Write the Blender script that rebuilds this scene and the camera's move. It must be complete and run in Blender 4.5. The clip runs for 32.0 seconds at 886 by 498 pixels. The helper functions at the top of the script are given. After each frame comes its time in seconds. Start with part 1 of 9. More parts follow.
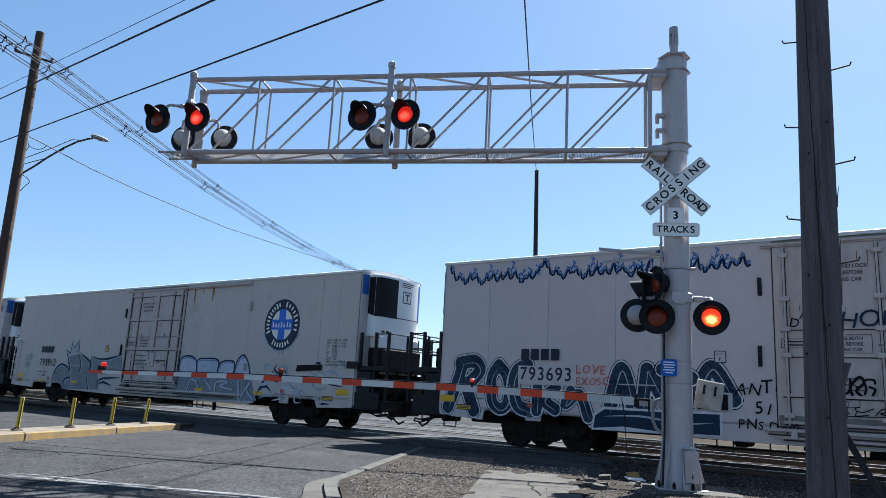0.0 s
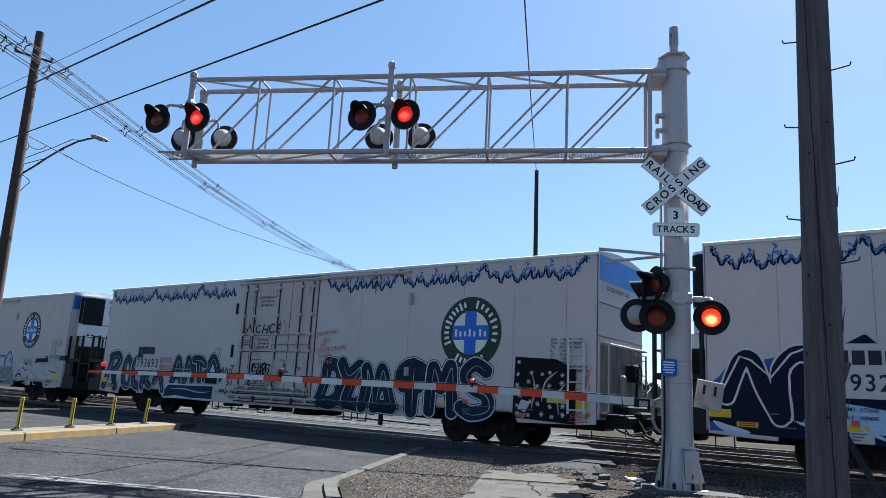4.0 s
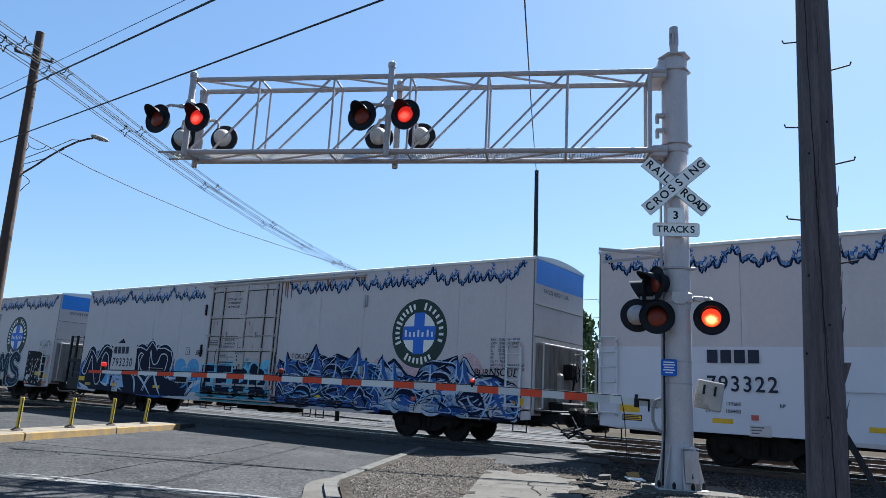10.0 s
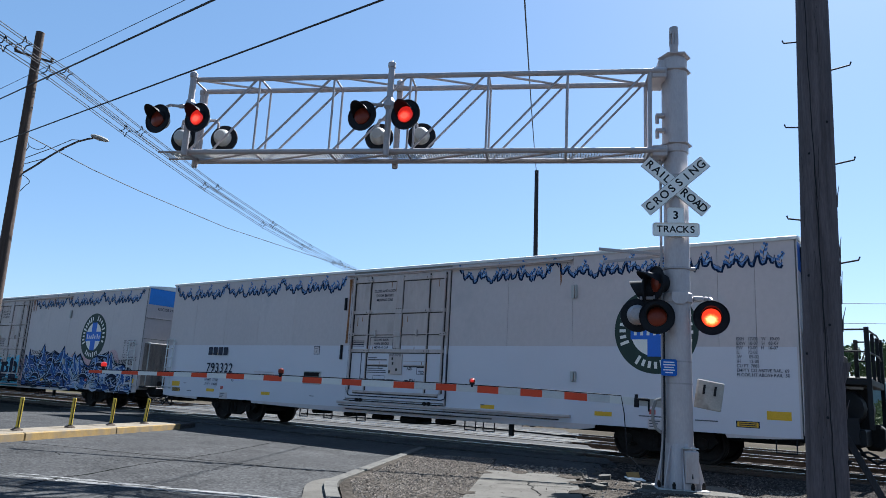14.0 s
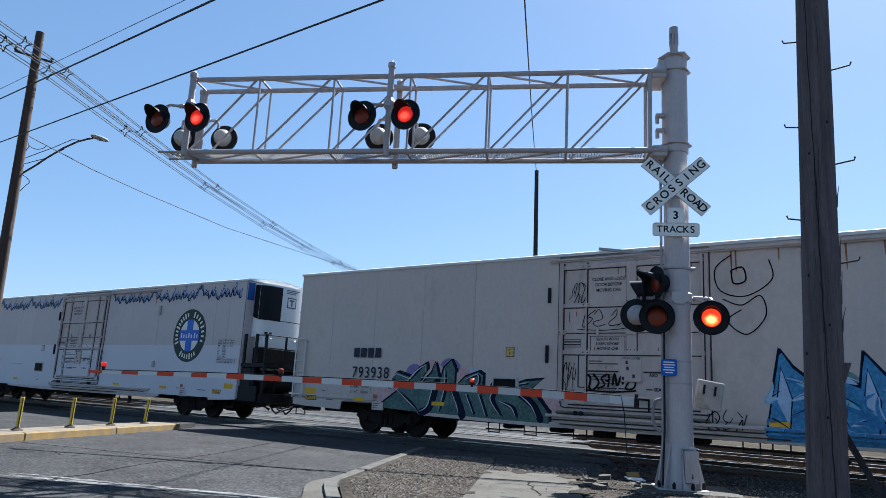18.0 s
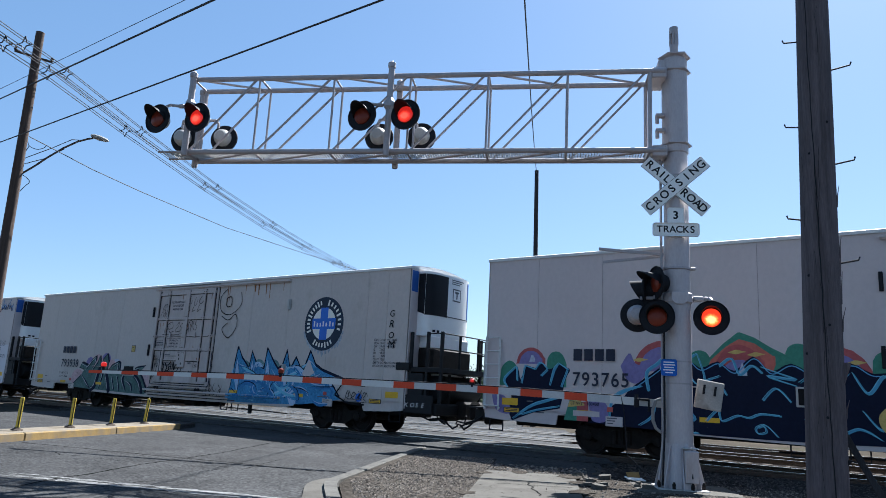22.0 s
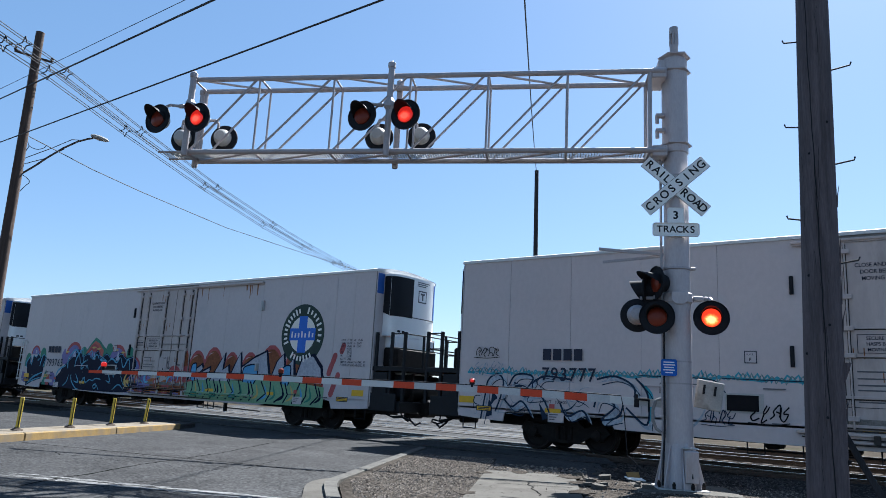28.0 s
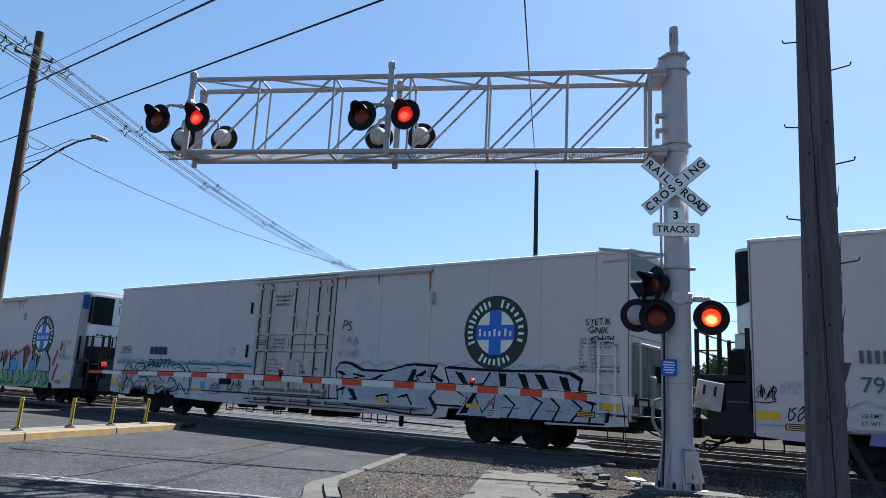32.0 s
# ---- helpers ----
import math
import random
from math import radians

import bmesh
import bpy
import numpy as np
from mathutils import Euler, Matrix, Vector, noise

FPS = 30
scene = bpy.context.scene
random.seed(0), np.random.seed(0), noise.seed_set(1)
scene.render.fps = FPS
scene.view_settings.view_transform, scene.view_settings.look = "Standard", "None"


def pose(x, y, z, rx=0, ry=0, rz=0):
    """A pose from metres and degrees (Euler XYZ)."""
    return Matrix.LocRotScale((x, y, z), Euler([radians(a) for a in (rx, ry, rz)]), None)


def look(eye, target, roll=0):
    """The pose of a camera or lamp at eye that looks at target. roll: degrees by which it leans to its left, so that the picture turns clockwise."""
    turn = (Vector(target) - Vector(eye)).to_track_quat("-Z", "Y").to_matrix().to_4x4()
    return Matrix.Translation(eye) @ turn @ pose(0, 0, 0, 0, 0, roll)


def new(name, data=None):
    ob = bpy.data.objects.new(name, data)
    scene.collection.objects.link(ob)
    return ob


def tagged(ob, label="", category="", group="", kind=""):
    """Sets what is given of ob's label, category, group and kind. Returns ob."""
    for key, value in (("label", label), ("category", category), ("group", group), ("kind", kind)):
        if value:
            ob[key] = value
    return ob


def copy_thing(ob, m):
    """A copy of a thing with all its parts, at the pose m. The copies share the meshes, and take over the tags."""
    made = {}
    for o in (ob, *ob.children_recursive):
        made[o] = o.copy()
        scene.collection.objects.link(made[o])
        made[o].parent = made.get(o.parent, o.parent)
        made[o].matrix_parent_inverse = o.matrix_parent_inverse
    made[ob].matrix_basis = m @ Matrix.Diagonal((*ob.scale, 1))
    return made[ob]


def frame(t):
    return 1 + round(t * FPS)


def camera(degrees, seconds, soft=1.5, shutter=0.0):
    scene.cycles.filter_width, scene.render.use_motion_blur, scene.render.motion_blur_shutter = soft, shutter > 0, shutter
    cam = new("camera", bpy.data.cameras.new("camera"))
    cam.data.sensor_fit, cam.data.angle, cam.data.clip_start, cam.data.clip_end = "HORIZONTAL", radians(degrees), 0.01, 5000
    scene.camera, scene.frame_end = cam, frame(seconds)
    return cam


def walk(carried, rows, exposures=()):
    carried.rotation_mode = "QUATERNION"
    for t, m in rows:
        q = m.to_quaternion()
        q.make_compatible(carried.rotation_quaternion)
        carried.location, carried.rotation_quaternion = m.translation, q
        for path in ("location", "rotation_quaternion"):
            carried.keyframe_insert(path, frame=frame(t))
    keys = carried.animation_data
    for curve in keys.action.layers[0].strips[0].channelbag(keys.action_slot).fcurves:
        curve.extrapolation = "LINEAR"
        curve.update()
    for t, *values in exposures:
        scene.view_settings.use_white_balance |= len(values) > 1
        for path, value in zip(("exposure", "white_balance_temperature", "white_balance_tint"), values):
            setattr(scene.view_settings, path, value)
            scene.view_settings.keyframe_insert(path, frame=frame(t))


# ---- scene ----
import functools

cam = camera(63.43, 32.0, soft=0.8)
EYE = Vector((0.0, 0.0, 1.2007))
YAW, PITCH, ROLL = 36.093, 11.651, 3.063
AIM = EYE + Vector((-math.sin(radians(YAW)) * math.cos(radians(PITCH)), math.cos(radians(YAW)) * math.cos(radians(PITCH)), math.sin(radians(PITCH))))
STAND = look(EYE, AIM, ROLL)
walk(cam, [(0.0, STAND), (32.0, STAND)], [(t, e, 5800.0, 9.0) for t, e in ((0.0, 1.84), (4.0, 1.84), (6.0, 1.94), (10.0, 1.94), (12.0, 1.86), (15.0, 1.83), (17.0, 1.78), (20.0, 1.78), (22.0, 1.84), (32.0, 1.84))])

# ---- light: high sun behind the train, clear sky ----
SUN_EL, SUN_AZ = 49.0, 90.0
world = bpy.data.worlds.new("sky")
scene.world = world
world.use_nodes = True
wt = world.node_tree
sky = wt.nodes.new("ShaderNodeTexSky")
sky.sky_type, sky.sun_disc = "NISHITA", False
sky.sun_elevation, sky.sun_rotation = radians(SUN_EL), radians(90.0 - SUN_AZ)
sky.air_density, sky.dust_density, sky.ozone_density = 1.0, 0.85, 1.0
sky.altitude = 600.0
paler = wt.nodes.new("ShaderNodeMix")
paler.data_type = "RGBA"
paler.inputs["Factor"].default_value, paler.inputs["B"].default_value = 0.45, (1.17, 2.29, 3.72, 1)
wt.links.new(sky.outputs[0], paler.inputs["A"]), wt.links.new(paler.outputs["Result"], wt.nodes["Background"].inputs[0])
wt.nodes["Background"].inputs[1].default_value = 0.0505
sun = new("sun", bpy.data.lights.new("sun", "SUN"))
sun.data.energy, sun.data.angle, sun.data.color = 4.9, radians(0.53), (1.0, 0.95, 0.87)
SUNV = Vector((math.cos(radians(SUN_EL)) * math.cos(radians(SUN_AZ)), math.cos(radians(SUN_EL)) * math.sin(radians(SUN_AZ)), math.sin(radians(SUN_EL))))
sun.matrix_world = look(SUNV * 50, (0, 0, 0))


# ---- materials ----
def surf(name, col, rough=0.6, metal=0.0, var=0.15, scale=2.0, fine=40.0, bump=0.15, second=None, amount=0.5, spots=1.0, stretch=(1, 1, 1), each=0.0, glow=0.0, spec=0.22, speck=None):
    """A paint, stone or metal: base colour with broad and fine variation, patches of a second colour, relief, a tone for each piece."""
    m = bpy.data.materials.new(name)
    m.use_nodes = True
    nt = m.node_tree
    N, L = nt.nodes.new, nt.links.new
    b = nt.nodes["Principled BSDF"]
    b.inputs["Roughness"].default_value, b.inputs["Metallic"].default_value, b.inputs["Specular IOR Level"].default_value = rough, metal, spec
    tc, mp = N("ShaderNodeTexCoord"), N("ShaderNodeMapping")
    mp.inputs["Scale"].default_value = stretch
    L(tc.outputs["Object"], mp.inputs[0])
    n1, n2 = N("ShaderNodeTexNoise"), N("ShaderNodeTexNoise")
    for n, s, d in ((n1, scale, 5), (n2, fine, 3)):
        n.inputs["Scale"].default_value, n.inputs["Detail"].default_value, n.inputs["Roughness"].default_value = s, d, 0.6
        L(mp.outputs[0], n.inputs["Vector"])
    add = N("ShaderNodeMath")
    add.operation = "ADD"
    L(n1.outputs["Fac"], add.inputs[0]), L(n2.outputs["Fac"], add.inputs[1])
    rg = N("ShaderNodeMapRange")
    rg.inputs["From Min"].default_value, rg.inputs["From Max"].default_value = 0.76, 1.24
    rg.inputs["To Min"].default_value, rg.inputs["To Max"].default_value = 1 - var, 1 + var
    L(add.outputs[0], rg.inputs["Value"])
    last = rg.outputs["Result"]
    if each:
        oi, rr, mu = N("ShaderNodeObjectInfo"), N("ShaderNodeMapRange"), N("ShaderNodeMath")
        rr.inputs["To Min"].default_value, rr.inputs["To Max"].default_value = 1 - each, 1 + each
        L(oi.outputs["Random"], rr.inputs["Value"])
        mu.operation = "MULTIPLY"
        L(last, mu.inputs[0]), L(rr.outputs["Result"], mu.inputs[1])
        last = mu.outputs[0]
    if speck:
        vo, sp, sr, mu = N("ShaderNodeTexVoronoi"), N("ShaderNodeSeparateColor"), N("ShaderNodeMapRange"), N("ShaderNodeMath")
        vo.inputs["Scale"].default_value = speck[0]
        L(mp.outputs[0], vo.inputs["Vector"]), L(vo.outputs["Color"], sp.inputs[0]), L(sp.outputs[0], sr.inputs["Value"])
        sr.inputs["To Min"].default_value, sr.inputs["To Max"].default_value = 1 - speck[1], 1 + speck[1]
        mu.operation = "MULTIPLY"
        L(last, mu.inputs[0]), L(sr.outputs["Result"], mu.inputs[1])
        last = mu.outputs[0]
    hue = N("ShaderNodeHueSaturation")
    hue.inputs["Color"].default_value = (*col, 1)
    L(last, hue.inputs["Value"])
    out = hue.outputs["Color"]
    if second:
        n3, cr, mx = N("ShaderNodeTexNoise"), N("ShaderNodeMapRange"), N("ShaderNodeMix")
        n3.inputs["Scale"].default_value, n3.inputs["Detail"].default_value, n3.inputs["Roughness"].default_value = spots, 8, 0.65
        L(mp.outputs[0], n3.inputs["Vector"])
        cr.inputs["From Min"].default_value, cr.inputs["From Max"].default_value = 0.62 - 0.25 * amount, 0.80 - 0.2 * amount
        L(n3.outputs["Fac"], cr.inputs["Value"])
        mx.data_type = "RGBA"
        L(cr.outputs["Result"], mx.inputs["Factor"]), L(out, mx.inputs["A"])
        mx.inputs["B"].default_value = (*second, 1)
        out = mx.outputs["Result"]
    L(out, b.inputs["Base Color"])
    if bump:
        bp = N("ShaderNodeBump")
        bp.inputs["Strength"].default_value, bp.inputs["Distance"].default_value = bump, 0.01
        L(n2.outputs["Fac"], bp.inputs["Height"]), L(bp.outputs[0], b.inputs["Normal"])
    if glow:
        b.inputs["Emission Color"].default_value, b.inputs["Emission Strength"].default_value = (*col, 1), glow
    return m


ASPHALT = surf("asphalt", (0.0398, 0.0398, 0.0402), 0.9, var=0.45, scale=0.7, fine=24, bump=0.9, second=(0.0289, 0.0289, 0.0296), amount=0.4, spots=0.35, speck=(34, 0.55), spec=0.06)
GRAVEL = surf("gravel", (0.0515, 0.0452, 0.0390), 0.95, var=0.5, scale=1.0, fine=22, bump=1.0, second=(0.0343, 0.0304, 0.0273), amount=0.6, spots=3, speck=(30, 0.5), spec=0.0)
BALLAST = surf("ballast", (0.0265, 0.0242, 0.0234), 0.95, var=0.6, scale=2.0, fine=16, bump=1.0, second=(0.0312, 0.0273, 0.0250), amount=0.5, spots=1.2, spec=0.0)
DIRT = surf("dirt", (0.0562, 0.0491, 0.0406), 0.95, var=0.35, scale=0.15, fine=9, bump=0.8, second=(0.0390, 0.0429, 0.0203), amount=0.35, spots=0.12, spec=0.0)
CONCRETE = surf("concrete", (0.0819, 0.0764, 0.0671), 0.85, var=0.2, scale=1.5, fine=50, bump=0.3, second=(0.0515, 0.0468, 0.0406), amount=0.55, spots=1.3, spec=0.08)
KERBC = surf("kerb_concrete", (0.0897, 0.0858, 0.0780), 0.85, var=0.25, scale=2.5, fine=50, bump=0.3, second=(0.0468, 0.0437, 0.0390), amount=0.5, spots=3, spec=0.08)
PANELC = surf("crossing_concrete", (0.0686, 0.0655, 0.0616), 0.8, var=0.2, scale=1.0, fine=40, bump=0.3, second=(0.0429, 0.0406, 0.0390), amount=0.5, spots=1.0, stretch=(0.3, 1, 1), each=0.25, spec=0.08)
YELLOWK = surf("worn_yellow_kerb", (0.2340, 0.1599, 0.0663), 0.8, var=0.2, scale=3, fine=40, second=(0.1560, 0.1287, 0.0936), amount=0.7, spots=2.5, spec=0.08)
MEDIANTOP = surf("median_top", (0.1794, 0.1560, 0.1248), 0.85, var=0.25, scale=3, second=(0.1014, 0.0819, 0.0546), amount=0.6, spots=3, spec=0.05)
ROADWHITE = surf("worn_road_paint", (0.1950, 0.1950, 0.1911), 0.8, var=0.2, scale=4, fine=60, second=(0.0624, 0.0624, 0.0624), amount=0.6, spots=5, stretch=(0.6, 2.6, 1), spec=0.08)
STEELRAIL = surf("rail_steel", (0.07, 0.052, 0.042), 0.6, 0.5, var=0.25, scale=5)
RAILTOP = surf("rail_head", (0.62, 0.62, 0.62), 0.22, 1.0, var=0.1, bump=0.02)
TIE = surf("tie_wood", (0.0546, 0.0429, 0.0351), 0.9, var=0.35, scale=4, stretch=(1, 0.2, 1), bump=0.6, each=0.3, spec=0.08)
GALV = surf("galvanised", (0.339, 0.313, 0.318), 0.55, 0.3, var=0.1, scale=6, bump=0.05, second=(0.276, 0.249, 0.246), amount=0.35, spots=3)
MASTPAINT = surf("mast_grey", (0.408, 0.368, 0.369), 0.5, 0.2, var=0.08, scale=3, bump=0.05, second=(0.318, 0.269, 0.246), amount=0.25, spots=2, stretch=(1, 1, 0.3))
GRATING = surf("grating", (0.42, 0.42, 0.41), 0.5, 0.3, var=0.1, bump=0)
BLACK = surf("signal_black", (0.014, 0.015, 0.018), 0.65, var=0.2, bump=0.05, spec=0.1)
LAMPWHITE = surf("lamp_back", (0.36, 0.355, 0.34), 0.5, 0.1, var=0.08)
LENS = surf("red_lens", (0.155, 0.025, 0.012), 0.3, var=0.1, scale=20, bump=0.2)


def glowing(name, edge, mid, core, power):
    """A lit lens: hottest low in the middle, deep red towards the rim."""
    m = bpy.data.materials.new(name)
    m.use_nodes = True
    nt = m.node_tree
    N, L = nt.nodes.new, nt.links.new
    b = nt.nodes["Principled BSDF"]
    b.inputs["Base Color"].default_value, b.inputs["Roughness"].default_value = (0.10, 0.008, 0.006, 1), 0.3
    tc, mp, ln, ns, ad, cr = N("ShaderNodeTexCoord"), N("ShaderNodeMapping"), N("ShaderNodeVectorMath"), N("ShaderNodeTexNoise"), N("ShaderNodeMath"), N("ShaderNodeValToRGB")
    mp.inputs["Location"].default_value, mp.inputs["Scale"].default_value = (0, 0, 0.27), (6.2, 0, 7.2)
    ln.operation = "LENGTH"
    ns.inputs["Scale"].default_value = 22
    ad.operation, ad.use_clamp = "MULTIPLY_ADD", True
    ad.inputs[1].default_value = 0.45
    L(tc.outputs["Object"], mp.inputs[0]), L(mp.outputs[0], ln.inputs[0]), L(tc.outputs["Object"], ns.inputs["Vector"])
    L(ns.outputs["Fac"], ad.inputs[0]), L(ln.outputs["Value"], ad.inputs[2])
    e = cr.color_ramp.elements
    e[0].position, e[0].color, e[1].position, e[1].color = 0.55, (*core, 1), 1.0, (*edge, 1)
    k = e.new(0.80)
    k.color = (*mid, 1)
    L(ad.outputs[0], cr.inputs[0]), L(cr.outputs[0], b.inputs["Emission Color"])
    b.inputs["Emission Strength"].default_value = power
    return m


GLOWRED = glowing("glowing_red", (0.45, 0.012, 0.008), (0.85, 0.03, 0.012), (1.0, 0.10, 0.05), 0.365)
GLOWHOT = glowing("glowing_core", (0.75, 0.03, 0.008), (1.0, 0.17, 0.02), (1.0, 0.62, 0.20), 0.555)
SIGNWHITE = surf("sign_white", (0.72, 0.72, 0.70), 0.5, var=0.05, scale=8, bump=0.02)
SIGNBLACK = surf("sign_letter_black", (0.012, 0.012, 0.013), 0.6, var=0.1, bump=0)
SIGNBLUE = surf("sign_blue", (0.02, 0.11, 0.42), 0.5, var=0.08, bump=0.02)
ARMWHITE = surf("arm_white", (0.52, 0.52, 0.505), 0.5, var=0.06, bump=0.02)
ARMGREY = surf("arm_grey", (0.40, 0.405, 0.41), 0.45, var=0.1, bump=0.02)
ARMRED = surf("arm_red", (0.50, 0.055, 0.02), 0.5, var=0.1, bump=0.02)
POLEWOOD = surf("pole_wood", (0.098, 0.082, 0.086), 0.9, var=0.3, scale=3, fine=30, bump=0.8, second=(0.058, 0.048, 0.050), amount=0.55, spots=2.5, stretch=(6, 6, 0.35))
LADDERW = surf("ladder_white", (0.52, 0.52, 0.51), 0.5, var=0.08, scale=4, second=(0.3, 0.27, 0.24), amount=0.3, spots=6)
PLATEGREY = surf("dirty_plate", (0.30, 0.29, 0.27), 0.7, var=0.15, scale=6, second=(0.18, 0.16, 0.14), amount=0.35, spots=5)
POLEFAR = surf("pole_wood_brown", (0.06, 0.042, 0.034), 0.9, var=0.3, scale=3, bump=0.5, stretch=(6, 6, 0.3))
POLEDARK = surf("pole_wood_dark", (0.026, 0.026, 0.029), 0.9, var=0.3, scale=3, bump=0.5, stretch=(6, 6, 0.3))
WIRE = surf("cable", (0.02, 0.02, 0.022), 0.6, var=0.1, bump=0)
WHITE = surf("car_white", (0.472, 0.418, 0.408), 0.5, var=0.045, scale=0.6, fine=9, bump=0.03, second=(0.376, 0.343, 0.340), amount=0.25, spots=0.6, stretch=(1, 1, 0.7), each=0.02)
AGED = surf("car_aged_white", (0.459, 0.403, 0.368), 0.55, var=0.06, scale=0.6, fine=9, bump=0.03, second=(0.345, 0.298, 0.261), amount=0.3, spots=0.6, stretch=(1, 1, 0.7), each=0.02)
CREAM = surf("door_cream", (0.433, 0.368, 0.340), 0.55, var=0.08, scale=0.8, fine=9, bump=0.04, second=(0.282, 0.239, 0.209), amount=0.38, spots=1.2, stretch=(1, 1, 0.3))
NEWWHITE = surf("fresh_white", (0.530, 0.517, 0.553), 0.45, var=0.03, scale=0.6, bump=0.02)
ROOFMAT = surf("roof_panel", (0.55, 0.55, 0.54), 0.6, var=0.1, scale=0.8, bump=0.05)
SEAM = surf("seam_grey", (0.20, 0.19, 0.18), 0.7, var=0.2, bump=0)
RUST = surf("rust_streak", (0.22, 0.10, 0.045), 0.85, var=0.4, scale=6, bump=0.1)
CARBLACK = surf("car_black", (0.008, 0.009, 0.011), 0.6, var=0.3, scale=3, bump=0.1)
TRUCKIRON = surf("truck_iron", (0.014, 0.012, 0.011), 0.8, 0.2, var=0.4, scale=6, bump=0.3)
WHEELSTEEL = surf("wheel_steel", (0.016, 0.013, 0.012), 0.7, 0.3, var=0.3, scale=8, bump=0.1)
LOGOGREEN = surf("emblem_green", (0.022, 0.040, 0.032), 0.55, var=0.15, bump=0)
LOGONAVY = surf("emblem_navy", (0.014, 0.024, 0.045), 0.55, var=0.15, bump=0)
LOGOBLUE = surf("emblem_blue", (0.035, 0.13, 0.50), 0.5, var=0.08, bump=0)
LOGOWHITE = surf("emblem_white", (0.68, 0.66, 0.60), 0.55, var=0.06, bump=0)
ENDGREYBAND = surf("end_band_grey", (0.17, 0.18, 0.18), 0.6, var=0.12, bump=0)
ENDBLUE = surf("end_band_blue", (0.045, 0.20, 0.56), 0.5, var=0.08, bump=0)
LETTER = surf("letter_navy", (0.018, 0.022, 0.04), 0.6, var=0.1, bump=0)
LETTERGREY = surf("small_print", (0.10, 0.10, 0.11), 0.6, var=0.1, bump=0)
REFLYEL = surf("reflector_yellow", (0.62, 0.36, 0.02), 0.4, var=0.1, bump=0.02)
TRACKYEL = surf("post_yellow", (0.42, 0.31, 0.04), 0.5, var=0.12, scale=6, bump=0.05, second=(0.35, 0.27, 0.12), amount=0.3, spots=8)


# ---- mesh building ----
class Geo:
    def __init__(self):
        self.v, self.f = [], []

    def add(self, vs, fs, m=None):
        k = len(self.v)
        self.v += [tuple(m @ Vector(p)) if m else tuple(p) for p in vs]
        self.f += [tuple(i + k for i in q) for q in fs]
        return self

    def box(self, a, b, c=0.0, m=None):
        """From corner a to corner b, edges chamfered by c."""
        if not c:
            vs = [(x, y, z) for x in (a[0], b[0]) for y in (a[1], b[1]) for z in (a[2], b[2])]
            return self.add(vs, [(0, 1, 3, 2), (4, 6, 7, 5), (0, 4, 5, 1), (2, 3, 7, 6), (0, 2, 6, 4), (1, 5, 7, 3)], m)
        vs, at = [], {}
        for i in range(8):
            s = (i & 1, i >> 1 & 1, i >> 2 & 1)
            for ax in range(3):
                at[i, ax] = len(vs)
                vs.append([(b[k] if s[k] else a[k]) + (0 if k == ax else (-c if s[k] else c)) for k in range(3)])
        fs = []
        for ax in range(3):
            j, k = (ax + 1) % 3, (ax + 2) % 3
            for s in (0, 1):
                ring = [s << ax | p << j | w << k for p, w in ((0, 0), (1, 0), (1, 1), (0, 1))]
                fs.append([at[i, ax] for i in (ring if s else ring[::-1])])
            for p in (0, 1):
                for w in (0, 1):
                    i0, i1 = p << j | w << k, 1 << ax | p << j | w << k
                    q = [at[i0, j], at[i1, j], at[i1, k], at[i0, k]]
                    fs.append(q if p != w else q[::-1])
        for i in range(8):
            t = [at[i, 0], at[i, 1], at[i, 2]]
            fs.append(t if bin(i).count("1") % 2 else t[::-1])
        return self.add(vs, fs, m)

    def tube(self, a, b, r, r2=None, n=10, m=None):
        return self.pipe([a, b], r, n, m, r2)

    def pipe(self, pts, r, n=8, m=None, r2=None):
        pts = [Vector(p) for p in pts]
        vs, fs = [], []
        up = None
        for i, p in enumerate(pts):
            d = (pts[min(i + 1, len(pts) - 1)] - pts[max(i - 1, 0)]).normalized()
            if up is None:
                up = d.orthogonal().normalized()
            up = (up - d * up.dot(d)).normalized()
            side = d.cross(up)
            rr = r if r2 is None else r + (r2 - r) * i / (len(pts) - 1)
            vs += [p + (up * math.cos(k * 2 * math.pi / n) + side * math.sin(k * 2 * math.pi / n)) * rr for k in range(n)]
        for i in range(len(pts) - 1):
            fs += [(i * n + k, i * n + (k + 1) % n, (i + 1) * n + (k + 1) % n, (i + 1) * n + k) for k in range(n)]
        fs += [tuple(range(n))[::-1], tuple(range((len(pts) - 1) * n, len(pts) * n))]
        return self.add(vs, fs, m)

    def lathe(self, prof, n=24, m=None):
        """Turns a profile of (radius, height) round z."""
        vs = [(r * math.cos(k * 2 * math.pi / n), r * math.sin(k * 2 * math.pi / n), z) for r, z in prof for k in range(n)]
        fs = [(i * n + k, i * n + (k + 1) % n, (i + 1) * n + (k + 1) % n, (i + 1) * n + k) for i in range(len(prof) - 1) for k in range(n)]
        fs += [tuple(range(n))[::-1], tuple(range((len(prof) - 1) * n, len(prof) * n))]
        return self.add(vs, fs, m)

    def prism(self, poly, h0, h1, m=None):
        """A flat outline (x, y) raised from h0 to h1."""
        n = len(poly)
        vs = [(x, y, h0) for x, y in poly] + [(x, y, h1) for x, y in poly]
        fs = [tuple(range(n))[::-1], tuple(range(n, 2 * n))] + [(k, (k + 1) % n, n + (k + 1) % n, n + k) for k in range(n)]
        return self.add(vs, fs, m)

